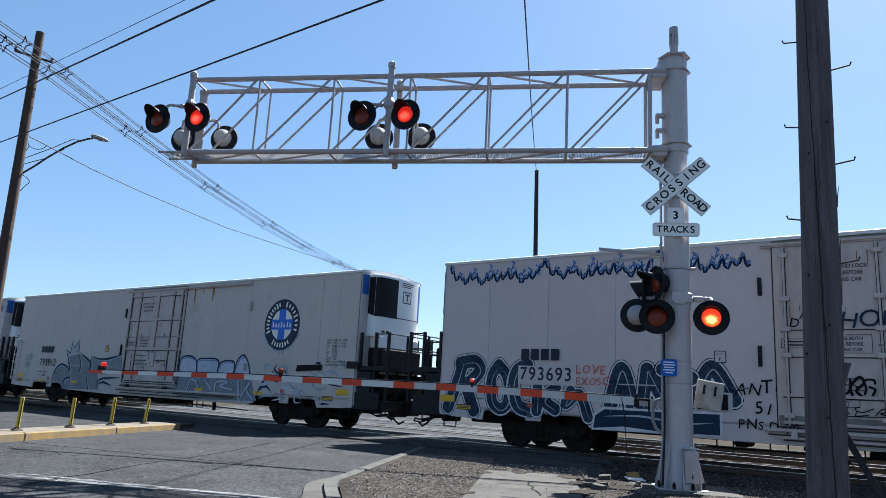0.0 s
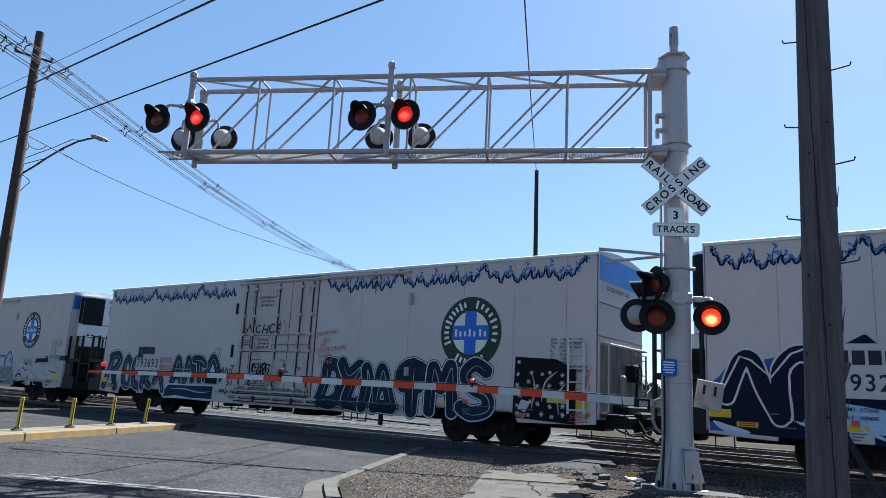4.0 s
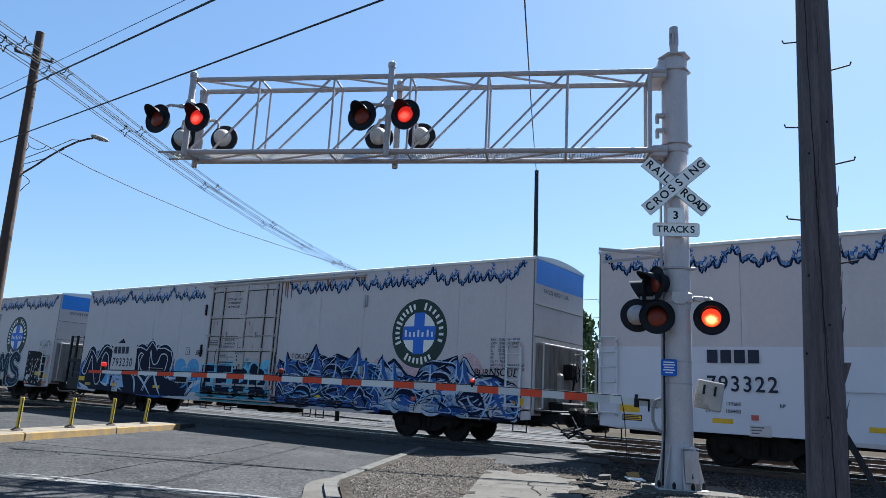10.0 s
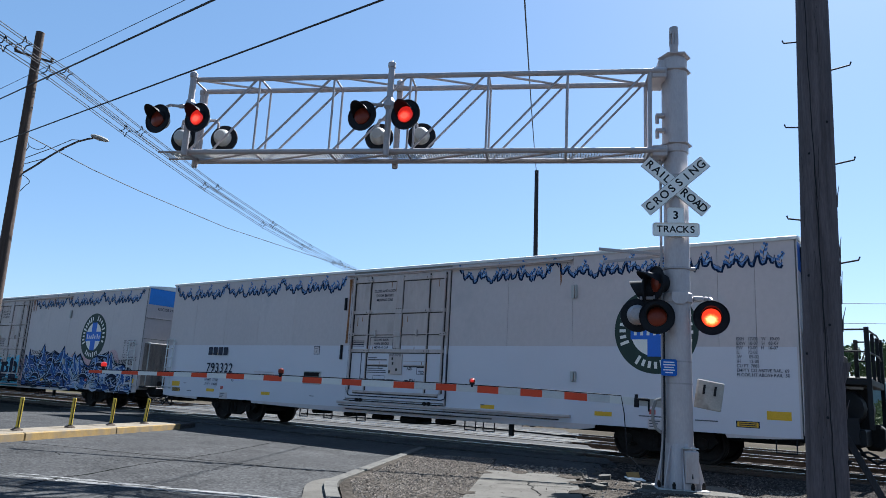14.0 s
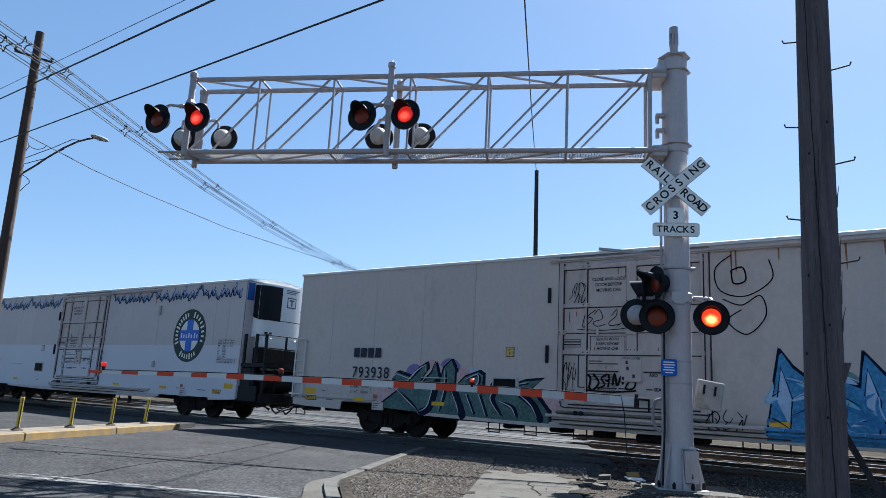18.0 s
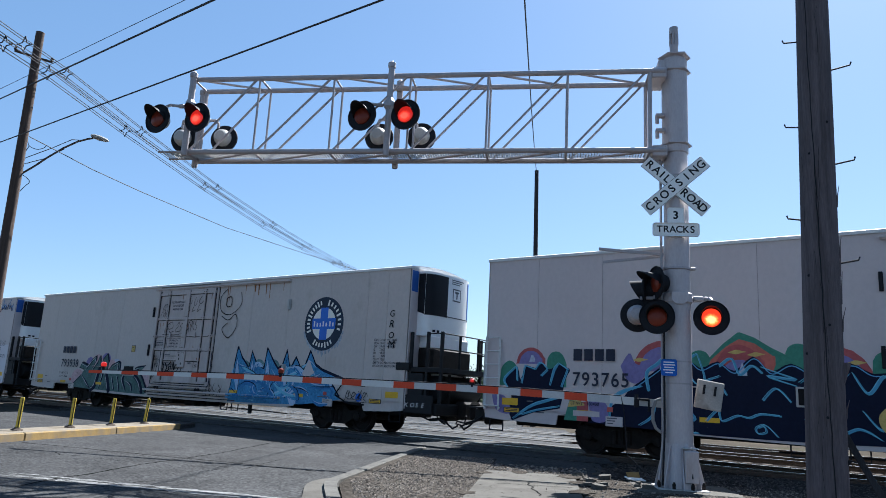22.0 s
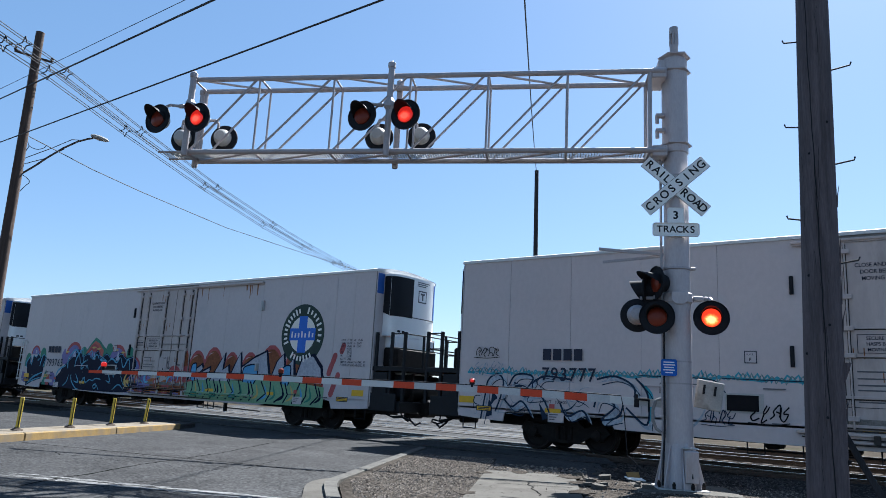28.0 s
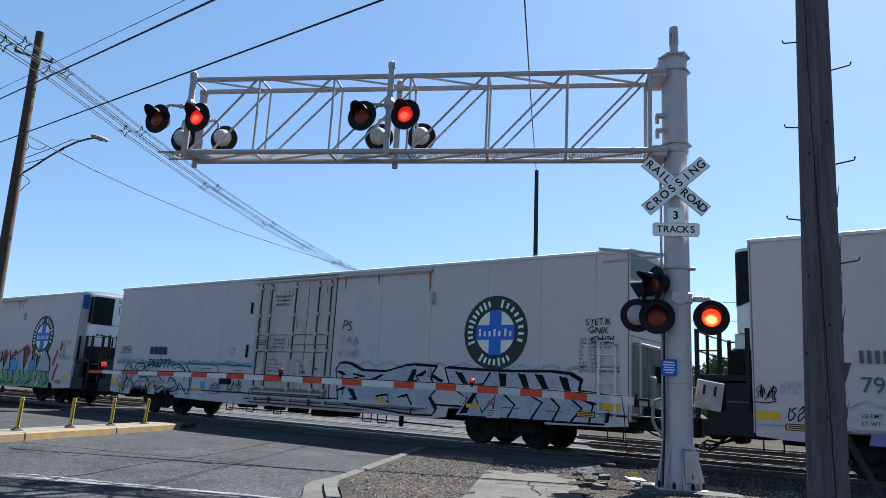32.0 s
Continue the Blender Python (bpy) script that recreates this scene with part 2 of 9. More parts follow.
    def mesh(self, name, mat, smooth=False):
        me = bpy.data.meshes.new(name)
        me.from_pydata(self.v, [], self.f)
        me.materials.append(mat)
        if smooth:
            me.shade_smooth()
            me.set_sharp_from_angle(angle=radians(35))
        me.validate()
        return me


def part(name, g, mat, parent=None, label="", smooth=False, at=None):
    """Links one mesh under a thing or a part."""
    ob = new(name, g if isinstance(g, bpy.types.Mesh) else g.mesh(name, mat, smooth))
    ob.parent = parent
    if at is not None:
        ob.matrix_basis = at
    return tagged(ob, label)


def thing(name, label, category, at=None, group="", kind=""):
    ob = new(name)
    if at is not None:
        ob.matrix_basis = at
    return tagged(ob, label, category, group, kind)


def words(text, size, mat, parent, at, align="LEFT", name="lettering", squeeze=1.0, bold=0.006):
    """Flat lettering in the built-in font, facing local +z."""
    cu = bpy.data.curves.new("font", "FONT")
    cu.body, cu.size, cu.align_x, cu.align_y = text, size, align, "CENTER"
    cu.fill_mode, cu.extrude, cu.offset = "FRONT", 0.0, bold * size
    tmp = bpy.data.objects.new("font", cu)
    me = bpy.data.meshes.new_from_object(tmp)
    bpy.data.objects.remove(tmp)
    me.materials.clear()
    me.materials.append(mat)
    ob = new(name, me)
    ob.parent = parent
    ob.matrix_basis = at @ Matrix.Diagonal((squeeze, 1, 1, 1))
    if len(text) > 1:
        tagged(ob, "small stencilled lettering", kind="stuff")
    return ob


FACE = pose(0, 0, 0, 90, 0, 0)      # turns a flat drawing upright, facing -y
# ---- ground ----
MAST = (-3.87, 12.16)
TURN = 27.5                                   # the road crosses the tracks askew
ROADM = pose(MAST[0], MAST[1], 0, 0, 0, TURN)  # x across the road, y along it, from the mast's foot


def slab(name, x0, x1, y0, y1, z0, z1, mat, m=None, label="", c=0.0):
    g = Geo().box((x0, y0, z0), (x1, y1, z1), c)
    ob = new(name, g.mesh(name, mat))
    if m:
        ob.matrix_basis = m
    return tagged(ob, label, kind="structure")


slab("ground", -2500, 2500, -2500, 2500, -0.6, -0.16, DIRT, None, "dry bare dirt and weeds reaching the horizon")
slab("road", -20.4, -3.4, -60, 140, -0.4, -0.075, ASPHALT, ROADM, "worn grey asphalt road with tar-sealed cracks")
slab("ballast", -220, 120, 16.0, 31.0, -0.3, -0.145, BALLAST, None, "grey crushed-stone track ballast")
verge = new("verge", Geo().prism([(-5.05, 3.4), (-5.0, -2.1), (-4.92, -2.72), (-4.57, -3.8), (-4.2, -5.0), (-3.3, -8.0), (-3.2, -8.0), (-3.2, 3.4)], -0.3, -0.03).mesh("verge", GRAVEL))
verge.matrix_basis = ROADM
tagged(verge, "gravel strip between kerb and pavement", kind="structure")
pave = thing("pavement", "cracked concrete pavement ending at the tracks", "", ROADM, kind="structure")
for i in range(20):
    y1 = 0.7 - 1.55 * i
    part("pavement_slab", Geo().box((-3.2, y1 - 1.538, -0.3), (-1.65, y1, -0.025 - 0.004 * (i % 2)), 0.008), CONCRETE, pave)
slab("gravel_lot", -1.65, 14.0, -30, 3.2, -0.3, -0.055, GRAVEL, ROADM, "dusty gravel beside the signal mast")
slab("asphalt_apron", -5.2, -1.0, 0.7, 5.0, -0.35, -0.05, ASPHALT, ROADM, "asphalt patch in front of the tracks")

# kerb: separate stones along the road edge
kerb = thing("kerb", "pale concrete kerb stones along the road edge", "kerb", ROADM, kind="structure")
stone = Geo().box((-0.085, -0.748, -0.3), (0.085, 0.748, -0.012), 0.012).mesh("kerb_stone", KERBC)
for i in range(5):
    part("kerb_stone", stone, None, kerb, at=pose(-5.12, -1.45 + 1.5 * i, 0))
ramp = new("kerb_ramp", Geo().prism([(-5.2, -1.7), (-5.26, -1.8), (-5.34, -2.0), (-5.385, -2.2), (-5.40, -2.45), (-5.375, -2.7), (-5.32, -2.95), (-5.25, -3.2), (-5.15, -3.52), (-5.0, -4.03), (-4.6, -5.2), (-4.3, -5.2), (-4.7, -3.8), (-5.02, -2.9), (-5.15, -2.2)], -0.3, -0.05).mesh("kerb_ramp", CONCRETE))
ramp.matrix_basis = ROADM
part("kerb_return", Geo().prism([(-5.205, -2.2), (-5.17, -2.5), (-5.09, -2.85), (-4.95, -3.3), (-4.76, -3.85), (-4.3, -5.2), (-4.12, -5.2), (-4.6, -3.8), (-4.79, -3.24), (-4.93, -2.78), (-5.0, -2.46), (-5.035, -2.2)], -0.3, -0.012), KERBC, kerb)
tagged(ramp, "flared concrete kerb ramp at the road edge", kind="structure")

# cracks in the pavement and dark lines on the asphalt
LINEDARK = surf("line_dark", (0.012, 0.012, 0.012), 0.95, var=0.2, bump=0, spec=0.0)
rng = random.Random(41)
for x0, y0, x1, y1, z, n in ((-3.15, -0.35, -1.7, -0.2, -0.0255, 12), (-2.9, -1.3, -1.75, -1.15, -0.0255, 10), (-2.5, -0.3, -2.2, -2.6, -0.0255, 14)):
    g, w = Geo(), 0.010
    pts = [(x0 + (x1 - x0) * k / n + rng.uniform(-0.04, 0.04), y0 + (y1 - y0) * k / n + rng.uniform(-0.05, 0.05)) for k in range(n + 1)]
    for (ax0, ay0), (bx0, by0) in zip(pts, pts[1:]):
        d = math.hypot(bx0 - ax0, by0 - ay0) or 1.0
        nx, ny = -(by0 - ay0) / d * w, (bx0 - ax0) / d * w
        z += 0.00002
        g.add([(ax0 - nx, ay0 - ny, z), (bx0 - nx, by0 - ny, z), (bx0 + nx, by0 + ny, z), (ax0 + nx, ay0 + ny, z)], [(0, 1, 2, 3)])
    ck = new("pavement_crack", g.mesh("pavement_crack", LINEDARK))
    ck.matrix_basis = ROADM
    tagged(ck, "thin dark crack in the paving", kind="structure")

def dark_line(pts, w, seed):
    """A dark line along the asphalt, of uneven width."""
    rng = random.Random(seed)
    q = []
    for (x0, y0), (x1, y1) in zip(pts, pts[1:]):
        n = max(3, int(math.hypot(x1 - x0, y1 - y0) / 0.16))
        q += [(x0 + (x1 - x0) * k / n + rng.uniform(-0.02, 0.02), y0 + (y1 - y0) * k / n + rng.uniform(-0.025, 0.025)) for k in range(n)]
    g, z = Geo(), -0.0742
    for (x0, y0), (x1, y1) in zip(q, q[1:]):
        d = math.hypot(x1 - x0, y1 - y0) or 1.0
        h = 1.35 * w * rng.uniform(0.6, 1.3)
        nx, ny = -(y1 - y0) / d * h, (x1 - x0) / d * h
        z += 0.00001
        g.add([(x0 - nx, y0 - ny, z), (x1 - nx, y1 - ny, z), (x1 + nx, y1 + ny, z), (x0 + nx, y0 + ny, z)], [(0, 1, 2, 3)])
    ck = new("road_crack", g.mesh("road_crack", LINEDARK))
    ck.matrix_basis = ROADM
    tagged(ck, "dark uneven line on the asphalt", kind="structure")


# the first is a dark line right across the road, the rest sealed cracks
for seed, (pts, w) in enumerate((([(-12.13, 0.42), (-11.26, 0.24), (-9.91, -0.06), (-8.39, -0.37), (-7.54, -0.52), (-6.98, -0.65), (-6.2, -0.9), (-5.53, -0.91)], 0.018), ([(-8.63, 4.74), (-8.36, 1.28), (-8.35, -0.34), (-8.41, -1.68), (-8.31, -3.25), (-8.34, -3.78), (-8.23, -4.72)], 0.016), ([(-10.52, -0.8), (-10.18, -1.17), (-9.66, -1.1)], 0.01), ([(-9.52, -1.23), (-9.1, -1.35), (-8.6, -1.51)], 0.006), ([(-6.99, 0.71), (-6.93, -0.27), (-6.86, -1.59)], 0.006), ([(-7.18, -3.07), (-7.38, -3.69), (-7.5, -4.33)], 0.007))):
    dark_line(pts, w, seed)

# stop line
stop = Geo()
rng = random.Random(14)
for i in range(420):
    x, lane = rng.uniform(-9.2, -5.2), rng.choice((-3.98, -3.92, -3.79, -3.74))
    w, h = rng.uniform(0.03, 0.22), rng.uniform(0.012, 0.035) * (1.5 if x > -8.5 else 0.9)
    y = lane + 0.01 - 0.105 * (x + 8.0) + rng.uniform(-0.04, 0.04)
    if x < -8.2 and rng.random() < 0.6:
        continue
    k = 0.00001 * i
    stop.add([(x, y, -0.0735 + k), (x + w, y + rng.uniform(-0.02, 0.02), -0.0735 + k), (x + w * 0.9, y + h, -0.0735 + k), (x - 0.02, y + h * 0.8, -0.0735 + k)], [(0, 1, 2, 3)])
sl_ob = new("stop_line", stop.mesh("stop_line", ROADWHITE))
sl_ob.matrix_basis = ROADM
tagged(sl_ob, "worn broken white stop line on the asphalt", kind="structure")

# median with four posts
median = thing("median_kerb", "worn yellow-painted concrete median kerb on the road", "kerb", ROADM, kind="structure")
for i in range(5):
    part("median_stone", Geo().box((-13.25, -8.6 + 3.12 * i, -0.3), (-12.33, -5.49 + 3.12 * i, 0.080), 0.02), YELLOWK, median)
    part("median_cap", Geo().box((-13.22, -8.59 + 3.12 * i, 0.076), (-12.37, -5.5 + 3.12 * i, 0.085), 0.004), MEDIANTOP, median, "pale worn top of the kerb")
part("nose_plate", Geo().prism([(-13.2, 7.0), (-12.36, 7.0), (-12.6, 8.4), (-12.9, 8.4)], -0.07, 0.05), ASPHALT, median, "dark rubber ramp at the nose of the median")
for y in (1.1, 2.78, 4.35, 5.88):
    p = thing("delineator_post", "flat yellow plastic marker post on the median kerb", "post", ROADM @ pose(-12.8, y, 0.085, 2, 3 if y < 5 else 6, 0), "posts on the median")
    part("post_blade", Geo().box((-0.042, -0.018, 0.02), (0.042, 0.018, 0.66), 0.010), TRACKYEL, p)
    part("post_rib", Geo().box((0.018, -0.024, 0.06), (0.036, -0.0182, 0.64), 0.002), BLACK, p, "dark channel along the post")
    part("post_base", Geo().lathe([(0.12, 0), (0.11, 0.02), (0.055, 0.045), (0.05, 0.06)], 14), TIE, p, "grey rubber foot")

# dirt drifted over the pavement's edges
rng = random.Random(77)
for x, y, r in ((-3.2, 0.2, 0.2), (-1.66, -0.4, 0.2), (-1.66, -1.7, 0.24), (-3.2, -2.6, 0.2), (-2.6, 0.66, 0.2), (-1.75, 0.5, 0.35)):
    q = [(x + r * rng.uniform(0.55, 1.1) * math.cos(k * 0.4488) * 0.8, y + r * rng.uniform(0.6, 1.5) * math.sin(k * 0.4488)) for k in range(14)]
    dd = new("dirt_drift", Geo().prism(q, -0.03, -0.0205 + 0.0004 * rng.random()).mesh("dirt_drift", GRAVEL))
    dd.matrix_basis = ROADM
    tagged(dd, "thin drift of dirt on the pavement", kind="structure")

# loose stones on the gravel
PEBBLE = bpy.data.materials.new("pebbles")
PEBBLE.use_nodes = True
pn = PEBBLE.node_tree
pg, pr = pn.nodes.new("ShaderNodeNewGeometry"), pn.nodes.new("ShaderNodeValToRGB")
pr.color_ramp.elements[0].color, pr.color_ramp.elements[1].color = (0.0240, 0.0208, 0.0192, 1), (0.2160, 0.1880, 0.1600, 1)
pn.links.new(pg.outputs["Random Per Island"], pr.inputs[0]), pn.links.new(pr.outputs[0], pn.nodes["Principled BSDF"].inputs["Base Color"])
pn.nodes["Principled BSDF"].inputs["Roughness"].default_value, pn.nodes["Principled BSDF"].inputs["Specular IOR Level"].default_value = 0.9, 0.03


# pebbles in darker ballast tones, partly to deepen the train's shadow
CHIPS = PEBBLE.copy()
CHIPS.name = "ballast_chips"
cr_ = next(n for n in CHIPS.node_tree.nodes if n.type == "VALTORGB").color_ramp.elements
cr_[0].color, cr_[1].color = (0.0144, 0.0128, 0.0128, 1), (0.0840, 0.0736, 0.0664, 1)


def pebbles(name, x0, x1, y0, y1, z, n, r0, r1, seed, label, m=ROADM):
    rng = random.Random(seed)
    vs, fs = [], []
    for i in range(n):
        x, y, r = rng.uniform(x0, x1), rng.uniform(y0, y1), r0 + (r1 - r0) * rng.random() ** 3
        if m is ROADM and name == "verge_stones" and x < -4.9 + 0.3 * max(0.0, -2.2 - y):
            continue
        a, f = rng.uniform(0, 1.57), rng.uniform(0.5, 0.9)
        c, q = math.cos(a) * r, math.sin(a) * r
        k = len(vs)
        vs += [(x + c, y + q, z), (x - q * f, y + c * f, z + r * 0.15), (x - c, y - q, z), (x + q * f, y - c * f, z + r * 0.1), (x + 0.2 * c, y, z + r * rng.uniform(0.4, 0.8)), (x, y, z - r * 0.5)]
        fs += [(k, k + 1, k + 4), (k + 1, k + 2, k + 4), (k + 2, k + 3, k + 4), (k + 3, k, k + 4), (k + 1, k, k + 5), (k + 2, k + 1, k + 5), (k + 3, k + 2, k + 5), (k, k + 3, k + 5)]
    me = bpy.data.meshes.new(name)
    me.from_pydata(vs, [], fs)
    me.materials.append(CHIPS if name == "ballast_stones" else PEBBLE)
    ob = new(name, me)
    ob.matrix_basis = m
    return tagged(ob, label, "gravel", kind="stuff")


pebbles("verge_stones", -5.0, -3.2, -5.0, 3.3, -0.03, 12000, 0.008, 0.03, 1, "small brown and grey stones on the verge")
# darker stone over the lot; its colour deepens the train's shadow here
slab("ballast_spill", -1.0, 14.0, 0.75, 3.2, -0.3, -0.051, BALLAST, ROADM, "crushed stone beside the tracks, darkened for the train's shadow")
pebbles("lot_stones", -1.6, 6.0, -6.0, 0.9, -0.055, 12000, 0.008, 0.035, 2, "small brown and grey stones beside the mast")
pebbles("ballast_stones", -1.2, 6.0, 0.6, 3.2, -0.051, 7000, 0.01, 0.035, 12, "crushed stones beside the mast, darkened for the train's shadow")
pebbles("ballast_stones", -8.0, 7.0, 16.05, 17.3, -0.145, 7000, 0.015, 0.045, 3, "grey crushed stones beside the rails", pose(0, 0, 0))
pebbles("ballast_stones", -8.0, 7.0, 17.7, 18.9, -0.145, 6000, 0.015, 0.045, 4, "grey crushed stones between the rails", pose(0, 0, 0))
pebbles("ballast_stones", -15.0, 6.0, 19.2, 31.0, -0.145, 17000, 0.02, 0.06, 6, "grey crushed stones between the tracks", pose(0, 0, 0))
pebbles("pavement_grit", -3.25, -1.6, -5.0, 0.7, -0.024, 700, 0.004, 0.012, 9, "scattered grit on the pavement")
pebbles("edge_stones", -3.4, -1.4, 0.2, 2.4, -0.045, 1800, 0.008, 0.05, 5, "broken stones at the end of the pavement")
rng = random.Random(8)
for i in range(16):
    x, y = rng.uniform(-1.7, -0.55), rng.uniform(-0.9, 1.6)
    w = rng.uniform(0.04, 0.13)
    ch = new("rubble_chunk", Geo().prism([(-w, -w * 0.6), (w * 0.4, -w * 0.8), (w, 0), (w * 0.3, w * 0.7), (-w * 0.8, w * 0.5)], 0, w * 0.6).mesh("rubble_chunk", CONCRETE))
    ch.matrix_basis = ROADM @ pose(x, y, -0.05, rng.uniform(-8, 8), rng.uniform(-8, 8), rng.uniform(0, 360))
    tagged(ch, "broken lump of grey concrete on the ground", "rubble", "rubble beside the mast")
litter = thing("litter", "crumpled pale cardboard litter beside the mast", "litter", ROADM @ pose(-0.62, 0.72, -0.04, 0, 0, 20))
part("flap", Geo().box((-0.16, -0.10, 0.0), (0.16, 0.10, 0.02), 0.004, pose(0, 0, 0.02, 8, 4, 0)), SIGNWHITE, litter)
part("box_side", Geo().box((-0.12, -0.012, 0.0), (0.14, 0.012, 0.12), 0.004, pose(0, 0.05, 0.02, -25, 0, 12)), YELLOWK, litter)

# tracks
TRACKS = (18.275, 22.9, 27.5)
rail_prof = [(-0.07, -0.17), (0.07, -0.17), (0.07, -0.158), (0.012, -0.13), (0.009, -0.045), (0.036, -0.035), (0.036, -0.004), (-0.036, -0.004), (-0.036, -0.035), (-0.009, -0.045), (-0.012, -0.13), (-0.07, -0.158)]
ALONGX = Matrix(((0, 0, 1, 0), (1, 0, 0, 0), (0, 1, 0, 0), (0, 0, 0, 1)))
tie = Geo().box((-0.115, -1.3, -0.33), (0.115, 1.3, -0.135), 0.012).mesh("tie", TIE)
for k, yc in enumerate(TRACKS):
    tr = thing("railway_track", "steel rails on dark wooden ties", "railway track", pose(0, yc, 0), "three parallel tracks", "structure")
    for s in (-1, 1):
        r = part("rail", Geo().prism(rail_prof, -220, 120, Matrix.Translation((0, s * 0.7525, 0)) @ ALONGX), STEELRAIL, tr)
        part("rail_head", Geo().box((-220, s * 0.7525 - 0.033, -0.005), (120, s * 0.7525 + 0.033, 0.0), 0.002), RAILTOP, r, "bright worn running surface")
    askew = -0.56 * (yc - 18.275)
    for i in range(60):
        x = askew - 8.2 + 0.52 * i if i < 40 else askew - 32.5 - 0.52 * (i - 40)
        part("tie", tie, None, tr, at=pose(x, random.uniform(-0.03, 0.03), 0, 0, 0, random.uniform(-1, 1)))
    # concrete crossing panels between and beside the rails
    for i in range(10):
        x = askew - 31.5 + 2.36 * i
        for y0, y1 in ((-0.66, -0.01), (0.01, 0.66), (-1.45, -0.80), (0.80, 1.45)):
            part("crossing_panel", Geo().box((x, y0, -0.2), (x + 2.34, y1, -0.012), 0.008), PANELC, tr)
for k in range(4):
    y0 = (15.2, 19.75, 24.38, 28.98)[k]
    y1 = (16.80, 21.42, 26.02, 32.0)[k]
    e0, e1 = -0.56 * (y0 - 18.275), -0.56 * (y1 - 18.275)
    ca = new("crossing_asphalt", Geo().prism([(e0 - 31.5, y0), (e0 - 7.9, y0), (e1 - 7.9, y1), (e1 - 31.5, y1)], -0.3, -0.03).mesh("crossing_asphalt", ASPHALT))
    tagged(ca, "asphalt between the crossing panels", kind="structure")


# ---- crossing signal with its gantry ----
def lamp(parent, x, y, z, yaw=0, hot=False, tilt=0, back=None, tunnel=False, deep=0.0):
    """A flashing-light unit: black backing disc, housing, visor, red lens and the bulb that shows when it is lit."""
    R = Matrix(((1, 0, 0, 0), (0, 0, -1, 0), (0, 1, 0, 0), (0, 0, 0, 1)))
    bg = part("lamp", Geo().lathe([(0.15, 0.004), (0.265, 0.012), (0.285, 0.035), (0.29, 0.03), (0.285, 0.0), (0.26, -0.012), (0.15, -0.014)], 32, R), BLACK, parent, "round black flashing light", True, pose(x, y, z, tilt, 0, yaw))
    part("housing", Geo().lathe([(0.03, -0.21), (0.10, -0.205), (0.14, -0.17), (0.165, -0.10), (0.175, -0.016)], 24, R), back or LAMPWHITE, bg, "lamp housing", True)
    part("lens", Geo().lathe([(0.16, 0.006), (0.155, 0.03), (0.12, 0.05), (0.06, 0.062), (0.01, 0.064)], 24, R), LENS, bg, "dark red lens", True)
    g, n = Geo(), 18
    vs = []
    for r in (0.168, 0.175):
        for k in range(n + 1):
            a = radians(-70 + 320 * k / n if tunnel else -12 + 204 * k / n)
            for q in (0.01, 0.22 + 0.10 * math.sin(a) if tunnel else 0.05 + (0.25 + deep) * max(0, math.sin(a)) ** 0.8):
                vs.append((r * math.cos(a), -q, r * math.sin(a)))
    m = 2 * (n + 1)
    fs = []
    for k in range(n):
        fs += [(2 * k, 2 * k + 1, 2 * k + 3, 2 * k + 2), (m + 2 * k, m + 2 * k + 2, m + 2 * k + 3, m + 2 * k + 1), (2 * k + 1, m + 2 * k + 1, m + 2 * k + 3, 2 * k + 3)]
    part("visor", g.add(vs, fs), BLACK, bg, "black hood", True)
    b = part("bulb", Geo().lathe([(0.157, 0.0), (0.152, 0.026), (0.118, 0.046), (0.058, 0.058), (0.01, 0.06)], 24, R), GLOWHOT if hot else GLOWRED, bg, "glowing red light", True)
    return bg, b


signal = thing("crossing_signal", "tall grey steel signal mast with truss gantry over the road", "railway signal", ROADM)
part("mast", Geo().lathe([(0.225, -0.06), (0.222, 1.4), (0.205, 5.4), (0.20, 7.5)], 28), MASTPAINT, signal, smooth=True)
part("sleeve", Geo().lathe([(0.205, 5.62), (0.225, 5.64), (0.225, 7.40), (0.205, 7.42)], 28), MASTPAINT, signal, smooth=True)
for z in (5.78, 7.18, 7.47):
    part("flange", Geo().lathe([(0.21, z - 0.03), (0.29, z), (0.29, z + 0.022), (0.21, z + 0.03)], 6), MASTPAINT, signal, "angular flange plate")
part("mast_cap", Geo().lathe([(0.22, 7.49), (0.17, 7.53), (0.10, 7.555), (0.075, 7.58), (0.075, 7.74)], 20), GALV, signal, smooth=True)
g = Geo()
for k in range(10):
    if k not in (1, 6):
        g.tube((0.062 * math.cos(k * 0.628), 0.062 * math.sin(k * 0.628), 7.74), (0.062 * math.cos(k * 0.628), 0.062 * math.sin(k * 0.628), 7.97), 0.022, n=6)
g.lathe([(0.075, 7.96), (0.082, 8.0), (0.078, 8.09), (0.03, 8.11)], 16)
part("top_fitting", g, GALV, signal, "slotted tube fitting on the mast top")
part("skirt", Geo().lathe([(0.345, -0.05), (0.34, 0.02), (0.235, 0.66), (0.225, 0.68)], 8, pose(0, 0, 0, 0, 0, 22.5)), MASTPAINT, signal, "tapered steel base cover")
for k in range(8):
    a = k * 45
    part("gusset", Geo().prism([(0.22, -0.04), (0.40, -0.04), (0.39, 0.05), (0.25, 0.62), (0.22, 0.62)], -0.01, 0.01, pose(0, 0, 0, 0, 0, a) @ FACE), MASTPAINT, signal)
    part("anchor_bolt", Geo().lathe([(0.028, -0.04), (0.028, 0.05), (0.018, 0.055), (0.018, 0.075)], 6, pose(0.375 * math.cos(radians(a + 22)), 0.375 * math.sin(radians(a + 22)), 0)), TRUCKIRON, signal)
part("base_plate", Geo().box((-0.40, -0.40, -0.06), (0.40, 0.40, -0.03), 0.01), PLATEGREY, signal, "dusty base plate")
door = part("access_door", Geo().box((0.02, -0.335, 0.10), (0.235, -0.24, 0.60), 0.012, pose(0, 0, 0, 6, 0, 0)), MASTPAINT, signal, "small access door with a lock")
